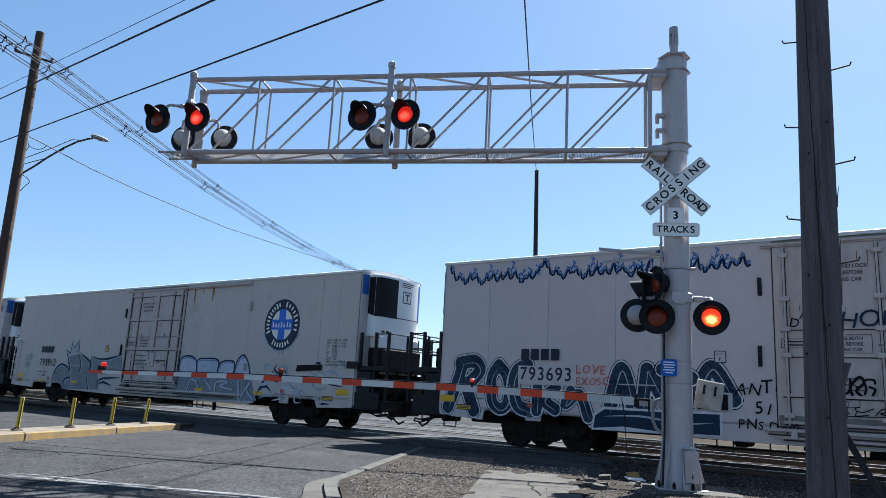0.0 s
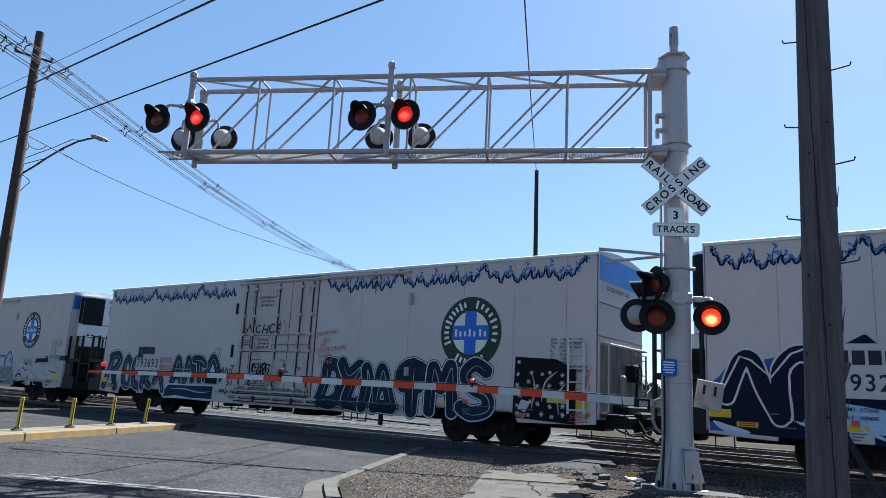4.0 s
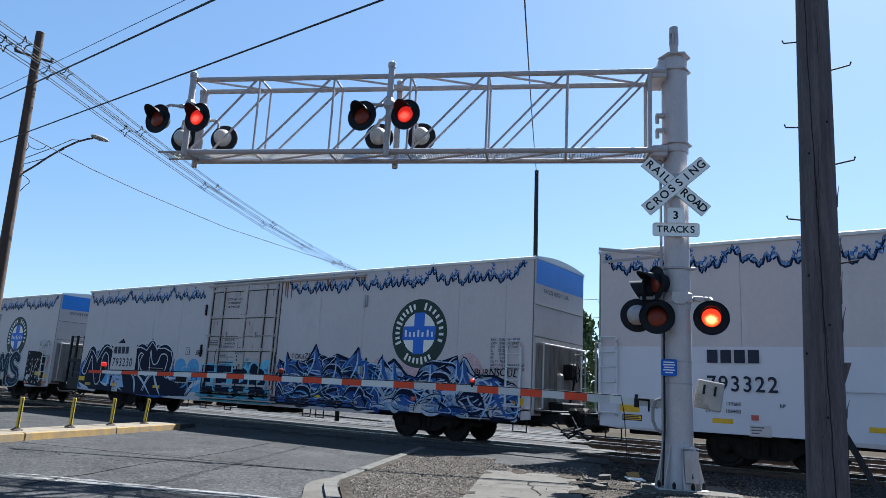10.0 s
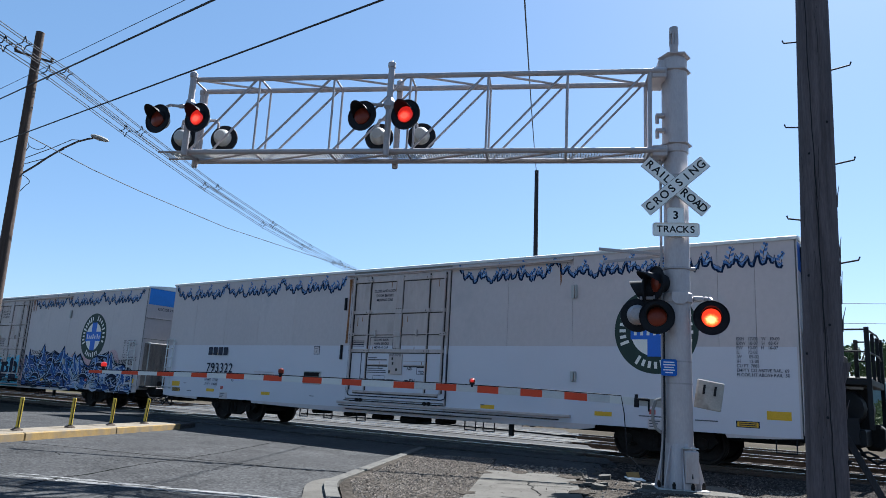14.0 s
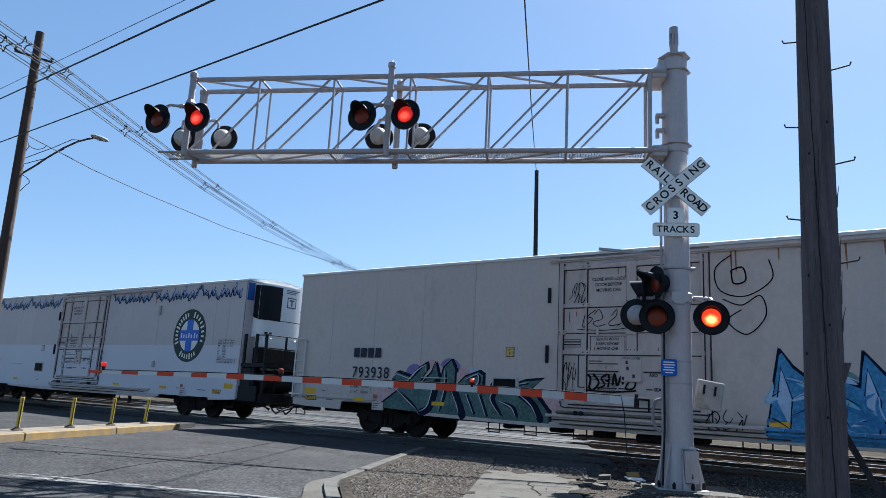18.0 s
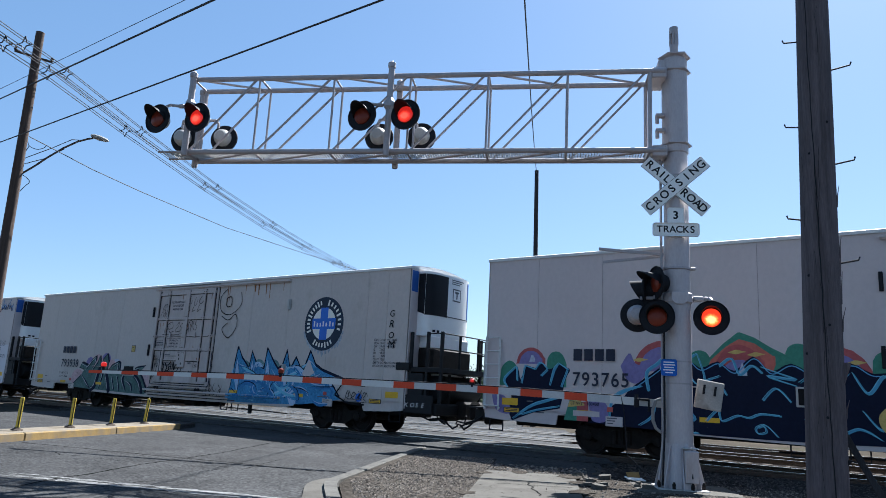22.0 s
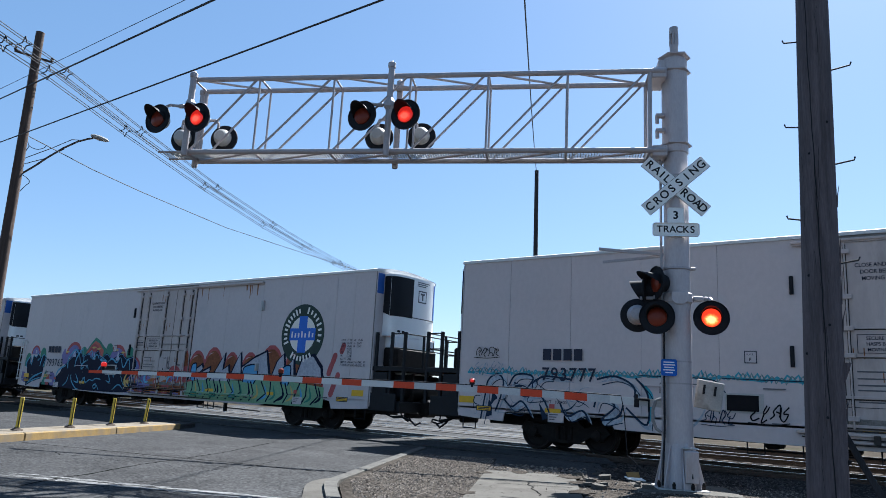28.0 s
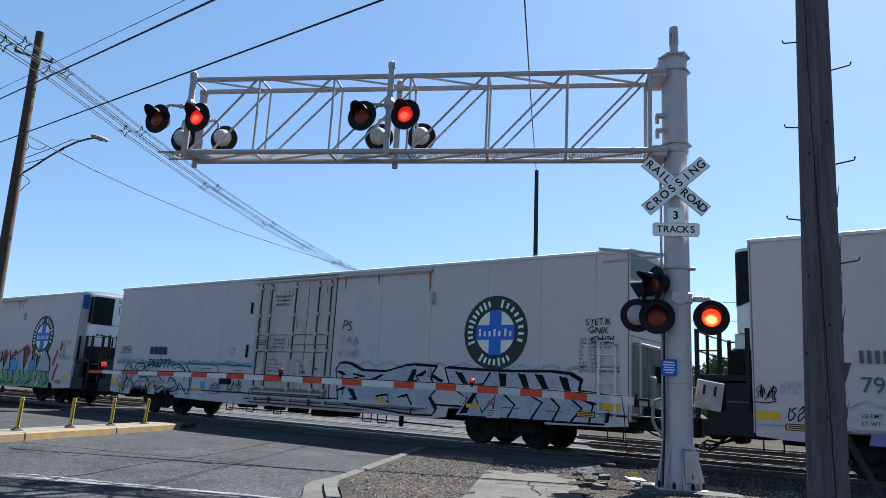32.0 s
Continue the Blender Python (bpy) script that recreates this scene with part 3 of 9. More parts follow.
part("lock", Geo().lathe([(0.005, -0.03), (0.035, -0.02), (0.035, 0.02), (0.005, 0.03)], 10, pose(0.15, -0.335, 0.27, 90, 0, 0)).box((0.125, -0.36, 0.14), (0.15, -0.335, 0.26), 0.008), BLACK, door, "dark hasp and padlock")
part("door_lid", Geo().box((0.01, -0.325, 0.592), (0.245, -0.22, 0.612), 0.005), GRATING, door, "bare metal lid")
slab("mast_foundation", -0.75, 0.85, -0.75, 0.75, -0.3, -0.045, CONCRETE, ROADM, "concrete foundation pad of the signal mast", 0.02)

# truss
X0 = -9.16
XS = (-9.16, -7.79, -6.30, -4.82, -3.36, -1.915, -0.47)


def zt(x):
    return 7.108 + 0.0068 * x


def zb(x):
    return 5.618 + 0.0068 * x


for y in (-0.28, 0.28):
    for z in (zt, zb):
        part("chord", Geo().tube((X0 - 0.06, y, z(X0)), (-0.2, y, z(-0.2)), 0.05, n=12), GALV, signal, "long galvanised tube", True)
    for i, x in enumerate(XS):
        part("upright", Geo().tube((x, y, zb(x)), (x, y, zt(x)), 0.022 if 0 < i < 6 else 0.036, n=8), GALV, signal)
        if i:
            part("diagonal", Geo().tube((XS[i - 1] + 0.06, y, zb(x)), (x - 0.05, y, zt(x)), 0.022, n=8), GALV, signal)
for i, x in enumerate(XS):
    for z in (zt, zb):
        part("cross_tube", Geo().tube((x, -0.28, z(x)), (x, 0.28, z(x)), 0.02, n=8), GALV, signal)
        part("gusset_plate", Geo().box((x - 0.07, -0.285, z(x) - 0.03), (x + 0.07, -0.275, z(x) + 0.03) if z is zb else (x + 0.07, -0.275, z(x) + 0.01)), GALV, signal)
    if i:
        part("top_diagonal", Geo().tube((XS[i - 1], -0.28, zt(x)), (x, 0.28, zt(x)), 0.022, n=8), GALV, signal)
        part("bottom_diagonal", Geo().tube((XS[i - 1], 0.28, zb(x) - 0.02), (x, -0.28, zb(x) - 0.02), 0.022, n=8), GALV, signal)
g = Geo()
for i in range(185):
    x = -9.55 + i * 0.049
    g.box((x, -0.2, zb(x) + 0.026), (x + 0.012, 0.2, zb(x) + 0.052))
for k in range(8):
    y = -0.2 + 0.4 * k / 7
    g.tube((-9.7, y, zb(-9.7) + 0.04), (-0.45, y, zb(-0.45) + 0.04), 0.007, n=4)
part("walkway_grating", g, GRATING, signal, "open steel grating walkway")
for s_ in (-1, 1):
    part("walkway_end_bar", Geo().tube((-9.75, s_ * 0.21, zb(-9.7) + 0.03), (-9.1, s_ * 0.21, zb(-9.1) + 0.03), 0.022, n=8), GALV, signal)
for z in (zt(0) - 0.02, zb(0)):
    part("truss_bracket", Geo().box((-0.44, -0.30, z - 0.11), (-0.18, 0.30, z + 0.09), 0.02), MASTPAINT, signal)
part("hanger_plate", Geo().box((-0.30, -0.14, 6.98), (-0.17, 0.14, 7.40), 0.02), MASTPAINT, signal)
for z in (6.02, 6.30):
    part("cable_clip", Geo().box((-0.36, -0.22, z - 0.03), (-0.2, -0.10, z + 0.03), 0.01).tube((-0.33, -0.16, z - 0.14), (-0.33, -0.16, z), 0.035, n=8), GALV, signal)
# hangers that carry the lamps
for xf, xr, z1 in ((-9.13, -9.28, 7.14), (-5.18, -5.16, 7.29)):
    for x, y in ((xf, -0.36), (xr, 0.36)):
        bot, top, e = (5.50, z1, -0.1) if y < 0 else (5.50, z1 - 0.04, 0.1)
        part("lamp_post", Geo().lathe([(0.05, bot - 0.04), (0.06, bot), (0.06, top - 0.1), (0.075, top - 0.08), (0.075, top), (0.02, top + 0.05)], 14, pose(x, y, 0)), GALV, signal, "short post that carries two lamps", True)
        part("post_collar", Geo().lathe([(0.062, 6.36), (0.105, 6.42), (0.105, 6.52), (0.062, 6.60)], 6, pose(x, y, 0)), GALV, signal, "angular junction box")
        for s_, d in ((-1, 0.42), (1, 0.36)):
            part("lamp_arm", Geo().pipe([(x, y, 6.47), (x + s_ * 0.2, y, 6.46), (x + s_ * (d - 0.04), y + 0.4 * e, 6.47), (x + s_ * d, y + e, 6.42), (x + s_ * d, y + e, 6.33)], 0.03), GALV, signal, smooth=True)
            part("arm_union", Geo().lathe([(0.03, -0.05), (0.045, -0.04), (0.045, 0.04), (0.03, 0.05)], 8, pose(x + s_ * 0.17, y, 6.46, 0, 90, 0)), GALV, signal)
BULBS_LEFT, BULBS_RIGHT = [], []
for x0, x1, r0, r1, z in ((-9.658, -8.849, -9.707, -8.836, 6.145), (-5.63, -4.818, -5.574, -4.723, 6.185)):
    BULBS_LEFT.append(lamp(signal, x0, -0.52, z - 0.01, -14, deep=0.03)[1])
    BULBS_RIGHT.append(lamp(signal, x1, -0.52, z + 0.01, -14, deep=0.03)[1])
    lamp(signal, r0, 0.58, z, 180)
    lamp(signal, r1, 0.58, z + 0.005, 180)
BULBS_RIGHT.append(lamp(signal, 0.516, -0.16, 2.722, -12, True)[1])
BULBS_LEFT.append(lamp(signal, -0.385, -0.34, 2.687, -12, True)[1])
lamp(signal, -0.656, 0.05, 2.752, 172, back=GALV)
lamp(signal, -0.354, -0.1, 3.296, -70, back=BLACK, deep=0.06)
lamp(signal, -0.46, 0.14, 3.20, -114, back=BLACK, tunnel=True)
part("lamp_arm", Geo().pipe([(-0.62, 0, 3.04), (-0.2, -0.02, 3.05), (0.4, -0.02, 3.05), (0.53, -0.04, 3.0)], 0.032), GALV, signal, smooth=True)
part("arm_union", Geo().lathe([(0.035, -0.09), (0.052, -0.08), (0.052, 0.06), (0.035, 0.08)], 10, pose(0.34, -0.02, 3.05, 0, 90, 0)), GALV, signal, smooth=True)
part("arm_elbow", Geo().pipe([(0.44, -0.02, 3.05), (0.52, -0.05, 3.05), (0.535, -0.1, 3.0)], 0.045), GALV, signal, smooth=True)
part("arm_union", Geo().lathe([(0.035, -0.08), (0.05, -0.07), (0.05, 0.06), (0.035, 0.07)], 10, pose(-0.32, -0.02, 3.05, 0, 90, 0)), GALV, signal, smooth=True)
part("clamp_face", Geo().prism([(-0.13, 2.99), (-0.06, 2.93), (0.06, 2.93), (0.13, 2.99), (0.13, 3.13), (-0.13, 3.13)], 0.235, 0.265, FACE), MASTPAINT, signal, "angular clamp plate")
for s_ in (-1, 1):
    part("strap_bolt", Geo().lathe([(0.03, -0.035), (0.03, 0.035)], 8, pose(s_ * 0.26, -0.05, 3.56, 0, 90, 0)), GALV, signal)
part("strap_band", Geo().lathe([(0.216, 3.535), (0.232, 3.54), (0.232, 3.575), (0.216, 3.58)], 24), GALV, signal, smooth=True)
part("clamp", Geo().lathe([(0.225, 2.96), (0.25, 2.98), (0.25, 3.12), (0.225, 3.14)], 20), MASTPAINT, signal, smooth=True)
for z in (3.56, 5.2, 1.62, 1.98):
    part("strap", Geo().lathe([(0.22, z - 0.012), (0.226, z - 0.012), (0.226, z + 0.012), (0.22, z + 0.012)], 20), GALV, signal)
part("conduit", Geo().pipe([(-0.27, -0.08, 5.5), (-0.27, -0.08, 0.7), (-0.30, -0.10, 0.4), (-0.36, -0.14, -0.05)], 0.022), GALV, signal)
part("cable_loop", Geo().pipe([(-0.30, -0.10, 1.36), (-0.38, -0.10, 1.33), (-0.43, -0.10, 1.18), (-0.43, -0.10, 1.0), (-0.38, -0.10, 0.88), (-0.30, -0.10, 0.82)], 0.026), SEAM, signal, "looped flexible conduit", True)
part("conduit", Geo().pipe([(-0.245, -0.14, 2.6), (-0.25, -0.14, 0.85), (-0.3, -0.2, 0.0)], 0.016), BLACK, signal)
# folded sign bracket pointing away from the mast
part("side_bracket", Geo().prism([(-1.316, 3.865), (-0.22, 3.785), (-0.22, 3.83), (-1.316, 3.91)], -0.03, 0.03, FACE).prism([(-1.246, 3.645), (-0.22, 3.775), (-0.22, 3.82), (-1.246, 3.69)], -0.02, 0.02, pose(0, 0.07, 0) @ FACE), GALV, signal, "two flat steel bars")

# crossbuck and number-of-tracks plates
SGN = pose(-0.045, -0.245, 4.978)
for ang, txt in ((41.5, None), (-41.5, None)):
    blade = part("crossbuck_blade", Geo().box((-0.675, -0.006, -0.123), (0.675, 0.006, 0.123), 0.004), SIGNWHITE, signal, "white blade with black words", at=SGN @ pose(0, -0.012 if ang > 0 else 0.002, 0, 0, -ang, 0))
    row = list(zip("CROSSING", [-0.575 + 0.164 * i for i in range(8)])) if ang > 0 else list(zip("RAILROAD", (-0.575, -0.42, -0.30, -0.19, 0.19, 0.335, 0.475, 0.59)))
    for ch, u in row:
        words(ch, 0.195, SIGNBLACK, blade, pose(u, -0.0085, 0.0, 90, 0, 0), "CENTER", name="letter", bold=0.02)
    for s in (-1, 1):
        part("border", Geo().box((-0.67, -0.0075, s * 0.116 - 0.003), (0.67, -0.0065, s * 0.116 + 0.003)), SIGNBLACK, blade)
pl = part("number_plate", Geo().box((-0.135, -0.006, -0.13), (0.135, 0.006, 0.15), 0.02), SIGNWHITE, signal, "white sign plate with black figure", at=pose(-0.05, -0.245, 4.44))
words("3", 0.19, SIGNBLACK, pl, pose(0, -0.0085, 0.01, 90, 0, 0), "CENTER", bold=0.03)
pl = part("tracks_plate", Geo().box((-0.385, -0.006, -0.115), (0.385, 0.006, 0.115), 0.03), SIGNWHITE, signal, "white sign plate with black word", at=pose(-0.05, -0.252, 4.20))
for i, ch in enumerate("TRACKS"):
    words(ch, 0.165, SIGNBLACK, pl, pose(-0.27 + 0.108 * i, -0.0085, 0, 90, 0, 0), "CENTER", name="letter", bold=0.02)
pl = part("notice_plate", Geo().box((-0.125, -0.006, -0.135), (0.125, 0.006, 0.135), 0.02), SIGNBLUE, signal, "small blue notice with white print", at=pose(-0.19, -0.25, 1.87))
for i, w in enumerate((0.17, 0.19, 0.15, 0.18, 0.12)):
    part("print_bar", Geo().box((-w / 2, -0.009, 0.085 - i * 0.042 - 0.009), (w / 2, -0.0075, 0.085 - i * 0.042 + 0.009)), SIGNWHITE, pl)

# ---- gate ----
gate = thing("crossing_gate", "lowered striped gate arm across the road", "crossing gate", ROADM)
part("mechanism", Geo().box((-0.17, 0.24, 0.75), (0.24, 0.62, 1.75), 0.04), MASTPAINT, gate, "grey gate machine box")
cw = part("counterweight", Geo().box((0.25, 0.30, 1.24), (0.69, 0.36, 1.72), 0.015, pose(0, 0, 0, 0, 0, 0)), PLATEGREY, gate, "dirty pale counterweight plate with two slots", at=pose(-0.15, -0.05, 0.075, 0, 9, 0))
for x in (0.37, 0.55):
    part("slot", Geo().box((x - 0.018, 0.285, 1.48), (x + 0.018, 0.302, 1.64)), BLACK, cw)
ax = lambda x: 1.375 - 0.10 * max(0, (x + 4.0) / 4.0) ** 1.5 - (0.05 * max(0, (-8 - x) / 3))
ah = lambda x: float(np.interp(x, (-10.87, -9.3, -8.2, -7.0, -5.2, -0.2), (0.052, 0.074, 0.090, 0.10, 0.111, 0.133)))


def armpiece(x0, x1, mat, nm):
    g = Geo()
    y0, y1 = 0.32, 0.36
    vs = []
    for x in (x0, x1):
        z, h = ax(x), ah(x)
        vs += [(x, y0, z - h / 2), (x, y1, z - h / 2), (x, y1, z + h / 2), (x, y0, z + h / 2)]
    g.add(vs, [(0, 3, 2, 1), (4, 5, 6, 7), (0, 1, 5, 4), (1, 2, 6, 5), (2, 3, 7, 6), (3, 0, 4, 7)])
    return part(nm, g, mat, gate)


REDS = [(-10.885, -10.607), (-10.205, -9.862), (-9.478, -9.14), (-8.784, -8.474), (-8.089, -7.74), (-7.361, -7.007), (-6.608, -6.244), (-5.862, -5.493), (-4.90, -4.52), (-4.128, -3.76), (-3.382, -3.01), (-2.622, -2.245), (-1.861, -1.475)]
for i, (a, b) in enumerate(REDS):
    armpiece(a, b, ARMRED, "red_band")
    armpiece(b + 0.001, (REDS[i + 1][0] if i < 12 else -1.088) - 0.001, ARMGREY if i > 7 else ARMWHITE, "white_band")
armpiece(-1.087, -0.683, ARMWHITE, "arm_root")
armpiece(-0.655, -0.2, LAMPWHITE, "arm_adaptor")
part("arm_clamp", Geo().box((-0.68, 0.29, 1.20), (-0.60, 0.39, 1.36), 0.01).box((-0.60, 0.28, 1.32), (-0.44, 0.40, 1.36), 0.01).box((-0.455, 0.29, 1.14), (-0.425, 0.32, 1.35), 0.006).tube((-0.64, 0.34, 1.34), (-0.64, 0.34, 1.42), 0.03, n=8), BLACK, gate)
part("arm_wire", Geo().pipe([(x, 0.33, ax(x) + ah(x) / 2 + 0.012) for x in (-10.6, -9.5, -8.5, -7, -5.5, -4, -2.5, -1.2, -0.9)] + [(-0.85, 0.3, 1.1), (-0.8, 0.28, 0.4), (-0.45, 0.28, 0.1)], 0.009), BLACK, gate, "thin black cable")
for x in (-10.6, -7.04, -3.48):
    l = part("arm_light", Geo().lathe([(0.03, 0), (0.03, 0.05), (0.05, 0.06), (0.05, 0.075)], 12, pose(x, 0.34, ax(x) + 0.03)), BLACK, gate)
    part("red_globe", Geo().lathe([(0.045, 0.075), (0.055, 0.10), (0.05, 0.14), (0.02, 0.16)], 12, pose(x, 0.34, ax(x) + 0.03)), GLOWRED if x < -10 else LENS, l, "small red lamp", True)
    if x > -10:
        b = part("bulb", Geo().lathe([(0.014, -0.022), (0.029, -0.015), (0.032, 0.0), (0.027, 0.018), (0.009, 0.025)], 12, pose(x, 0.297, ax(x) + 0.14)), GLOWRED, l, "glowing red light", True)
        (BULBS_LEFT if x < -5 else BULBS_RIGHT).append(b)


# ---- poles and cables ----
def bend(pts, k=7):
    """A smooth line through points."""
    p = [pts[0]] + list(pts) + [pts[-1]]
    out = []
    for i in range(1, len(p) - 2):
        for j in range(k):
            t = j / k
            out.append(tuple(0.5 * (2 * b + (c - a) * t + (2 * a - 5 * b + 4 * c - d) * t * t + (3 * b - a - 3 * c + d) * t ** 3) for a, b, c, d in zip(p[i - 1], p[i], p[i + 1], p[i + 2])))
    return out + [tuple(pts[-1])]


def wood_pole(name, label, x, y, z1, r0, r1, dx=0.0, dy=0.0, mat=POLEWOOD, n=20):
    p = thing(name, label, "utility pole", pose(x, y, 0))
    g = Geo()
    rows, vs = 30, []
    for i in range(rows + 1):
        f = i / rows
        for k in range(n):
            a = k * 2 * math.pi / n
            r = (r0 + (r1 - r0) * f) * (1 + 0.035 * noise.noise((math.cos(a) * 2, math.sin(a) * 2, f * 3 + x)))
            vs.append((dx * f + r * math.cos(a), dy * f + r * math.sin(a), -0.3 + (z1 + 0.3) * f))
    fs = [(i * n + k, i * n + (k + 1) % n, (i + 1) * n + (k + 1) % n, (i + 1) * n + k) for i in range(rows) for k in range(n)]
    fs.append(tuple(range(rows * n, rows * n + n)))
    part("shaft", g.add(vs, fs), mat, p, smooth=True)
    return p


near_pole = wood_pole("utility_pole", "weathered dark wooden utility pole with climbing steps", -1.04, 7.23, 9.0, 0.172, 0.125, 0.165, 0.03)
for s, z in ((-1, 4.83), (-1, 3.94), (-1, 3.02), (1, 4.46), (1, 3.52), (1, 2.58)):
    cx = -0.02 + 0.165 * (z + 0.3) / 9.3
    r = 0.155
    part("climbing_step", Geo().pipe([(cx + s * (r - 0.04), 0.0, z - 0.02), (cx + s * (r + (0.09 if s < 0 else 0.17)), 0.03, z + 0.015), (cx + s * (r + (0.10 if s < 0 else 0.18)), 0.03, z + 0.045)], 0.008, 6), BLACK, near_pole)
part("bracket", Geo().prism([(0.13, 1.42), (0.16, 1.40), (0.25, 1.68), (0.13, 1.68)], -0.03, 0.03, FACE), POLEWOOD, near_pole, "wedge of wood on the pole")
part("bracket", Geo().prism([(0.14, 0.75), (0.22, 0.85), (0.13, 0.86)], -0.02, 0.02, FACE), BLACK, near_pole)
part("ground_strut", Geo().box((-0.028, -0.010, 0.0), (0.028, 0.010, 1.42), 0.003, pose(0.12, 0.05, 1.15, 0, 153, 21)), POLEDARK, near_pole, "flat dark guy strut")
# drying crack, splinters and knots
rng = random.Random(17)


def on_pole(u, z, out=0.0):
    """A point of the pole's near face; u runs across it from -1 to 1."""
    f = (z + 0.3) / 9.3
    r = 0.172 - 0.047 * f + out
    return (0.165 * f + r * (0.99 * u + 0.14 * math.sqrt(1 - u * u)), 0.03 * f + r * (0.14 * u - 0.99 * math.sqrt(1 - u * u)), z)


part("crack", Geo().pipe([on_pole(-0.5 + 0.9 * k / 40 + rng.uniform(-0.03, 0.03), 5.6 - 5.5 * k / 40, -0.003) for k in range(41)], 0.0055, 5), BLACK, near_pole, "long drying crack")
for k in range(12):
    u, z, l = rng.uniform(-0.8, 0.8), rng.uniform(0.2, 5.0), rng.uniform(0.3, 0.9)
    part("crack", Geo().pipe([on_pole(u + 0.03 * i * rng.uniform(-1, 1), z + l * i / 5, -0.0015) for i in range(6)], 0.0018, 4), BLACK, near_pole)
for u, z in ((-0.6, 2.45), (-0.8, 1.75), (0.35, 2.0), (0.6, 3.9), (-0.4, 3.6), (0.1, 1.2)):
    part("knot", Geo().lathe([(0.014, -0.01), (0.012, 0.003), (0.002, 0.004)], 8, Matrix.Translation(on_pole(u, z)) @ pose(0, 0, 0, 90, 0, 8)), BLACK, near_pole)
for z, l in ((2.62, 0.2), (2.45, 0.28), (2.2, 0.3), (1.95, 0.22), (1.2, 0.16), (3.1, 0.2)):
    a, b = on_pole(0.985, z), on_pole(0.99, z + l)
    part("splinter", Geo().pipe([a, ((a[0] + b[0]) / 2 + 0.006, (a[1] + b[1]) / 2, z + l * 0.5), (b[0] + rng.uniform(0.012, 0.03), b[1], b[2])], 0.009, 5, None, 0.002), POLEWOOD, near_pole)

left_pole = wood_pole("utility_pole", "tall brown wooden pole carrying a street lamp", -24.89, 10.185, 12.7, 0.19, 0.135, 0.03, -0.17, POLEFAR, 12)
part("crossarm", Geo().tube((0.23, 0.30, 11.75), (-0.25, -0.75, 11.85), 0.045, n=6), POLEFAR, left_pole)
for f in (0.02, 0.98):
    part("insulator", Geo().lathe([(0.03, 0.0), (0.055, 0.03), (0.03, 0.06), (0.055, 0.09), (0.02, 0.13)], 8, pose(-0.25 + 0.48 * f, -0.75 + 1.05 * f, 11.88 - 0.1 * f)), BLACK, left_pole)
la = part("lamp_arm", Geo().pipe([(0.12, 0.22, 7.67), (0.26, 0.62, 8.10), (0.37, 0.89, 8.44), (0.55, 1.32, 8.92), (0.69, 1.67, 9.23), (0.81, 1.96, 9.41), (0.87, 2.1, 9.47)], 0.034), STEELRAIL, left_pole, "curved dark steel lamp bracket", True, pose(-0.27, -0.2, 0))
for q in ([(0.1, 0.15, 8.17), (0.41, 1.0, 8.83), (0.62, 1.5, 9.26), (0.71, 1.71, 9.30)], [(0.1, 0.15, 7.99), (0.35, 0.84, 8.41), (0.55, 1.33, 8.87)]):
    part("brace", Geo().pipe(q, 0.013), STEELRAIL, la)
part("lamp_head", Geo().lathe([(0.02, -0.30), (0.09, -0.22), (0.14, 0.0), (0.12, 0.2), (0.05, 0.31)], 16, pose(0.95, 2.30, 9.52, 0, 0, 0) @ pose(0, 0, 0, 82, 0, -22) @ Matrix.Diagonal((1, 0.62, 1, 1))), PLATEGREY, la, "grey cobra-head street lamp", True)
for q in ([(0.2, 0.1, 9.14), (0.14, 0.3, 8.9), (0.17, 0.37, 8.74), (0.24, 0.59, 8.68), (0.32, 0.77, 8.77), (0.34, 0.83, 8.89)], [(0.17, 0.37, 8.74), (0.12, 0.3, 8.52), (0.1, 0.2, 8.2)], [(0.15, 0.1, 7.8), (0.3, 0.5, 7.55), (0.25, 0.4, 7.3), (0.15, 0.1, 6.8)]):
    part("drop_wire", Geo().pipe(bend(q, 4), 0.012, 5), WIRE, left_pole, "thin drooping wire", at=pose(-0.27, -0.2, 0))
far_pole = wood_pole("utility_pole", "distant tall slim wooden utility pole", -19.76, 36.51, 14.8, 0.16, 0.12, -0.15, -0.08, POLEDARK, 10)
part("crossarm", Geo().tube((-1.1, 0.0, 7.6), (0.5, 0, 7.6), 0.05, n=6), POLEFAR, far_pole)


def cable(name, label, pts, r, sag=0.0, steps=24, parent=None):
    """A hanging cable through the given points."""
    path = []
    for a, b in zip(pts[:-1], pts[1:]):
        a, b = Vector(a), Vector(b)
        for i in range(steps):
            f = i / steps
            p = a.lerp(b, f)
            p.z -= sag * 4 * f * (1 - f)
            path.append(p)
    path.append(Vector(pts[-1]))
    g = Geo().pipe(path, r, 6)
    if parent:
        return part(name, g, WIRE, parent)
    return tagged(new(name, g.mesh(name, WIRE)), label, "cable")


cable("overhead_cable", "thick black overhead cable", [(-40, 11.5, 10.5), (-25.08, 8.67, 9.44), (-7.96, 5.47, 6.54)][1:] + [(4.0, 3.2, 5.2)], 0.019, 0.0, 8)
cable("overhead_cable", "thick black overhead cable", [(-25.18, 8.93, 8.15), (-6.04, 6.84, 6.65), (8, 5.3, 5.6)], 0.017, 0.0, 8)
cable("overhead_cable", "thin black overhead wire", [(-45, 11.3, 12.1), (-28.33, 9.74, 10.86), (-13.31, 8.35, 9.68), (10, 6.2, 7.9)], 0.009, 0.0, 4)
cable("overhead_cable", "black cable running to the distant pole", [(-19.9, 36.4, 14.6), (-7.31, 12.58, 10.21 - 0.15), (0, -2, 8.0)], 0.019, 0.25, 12)
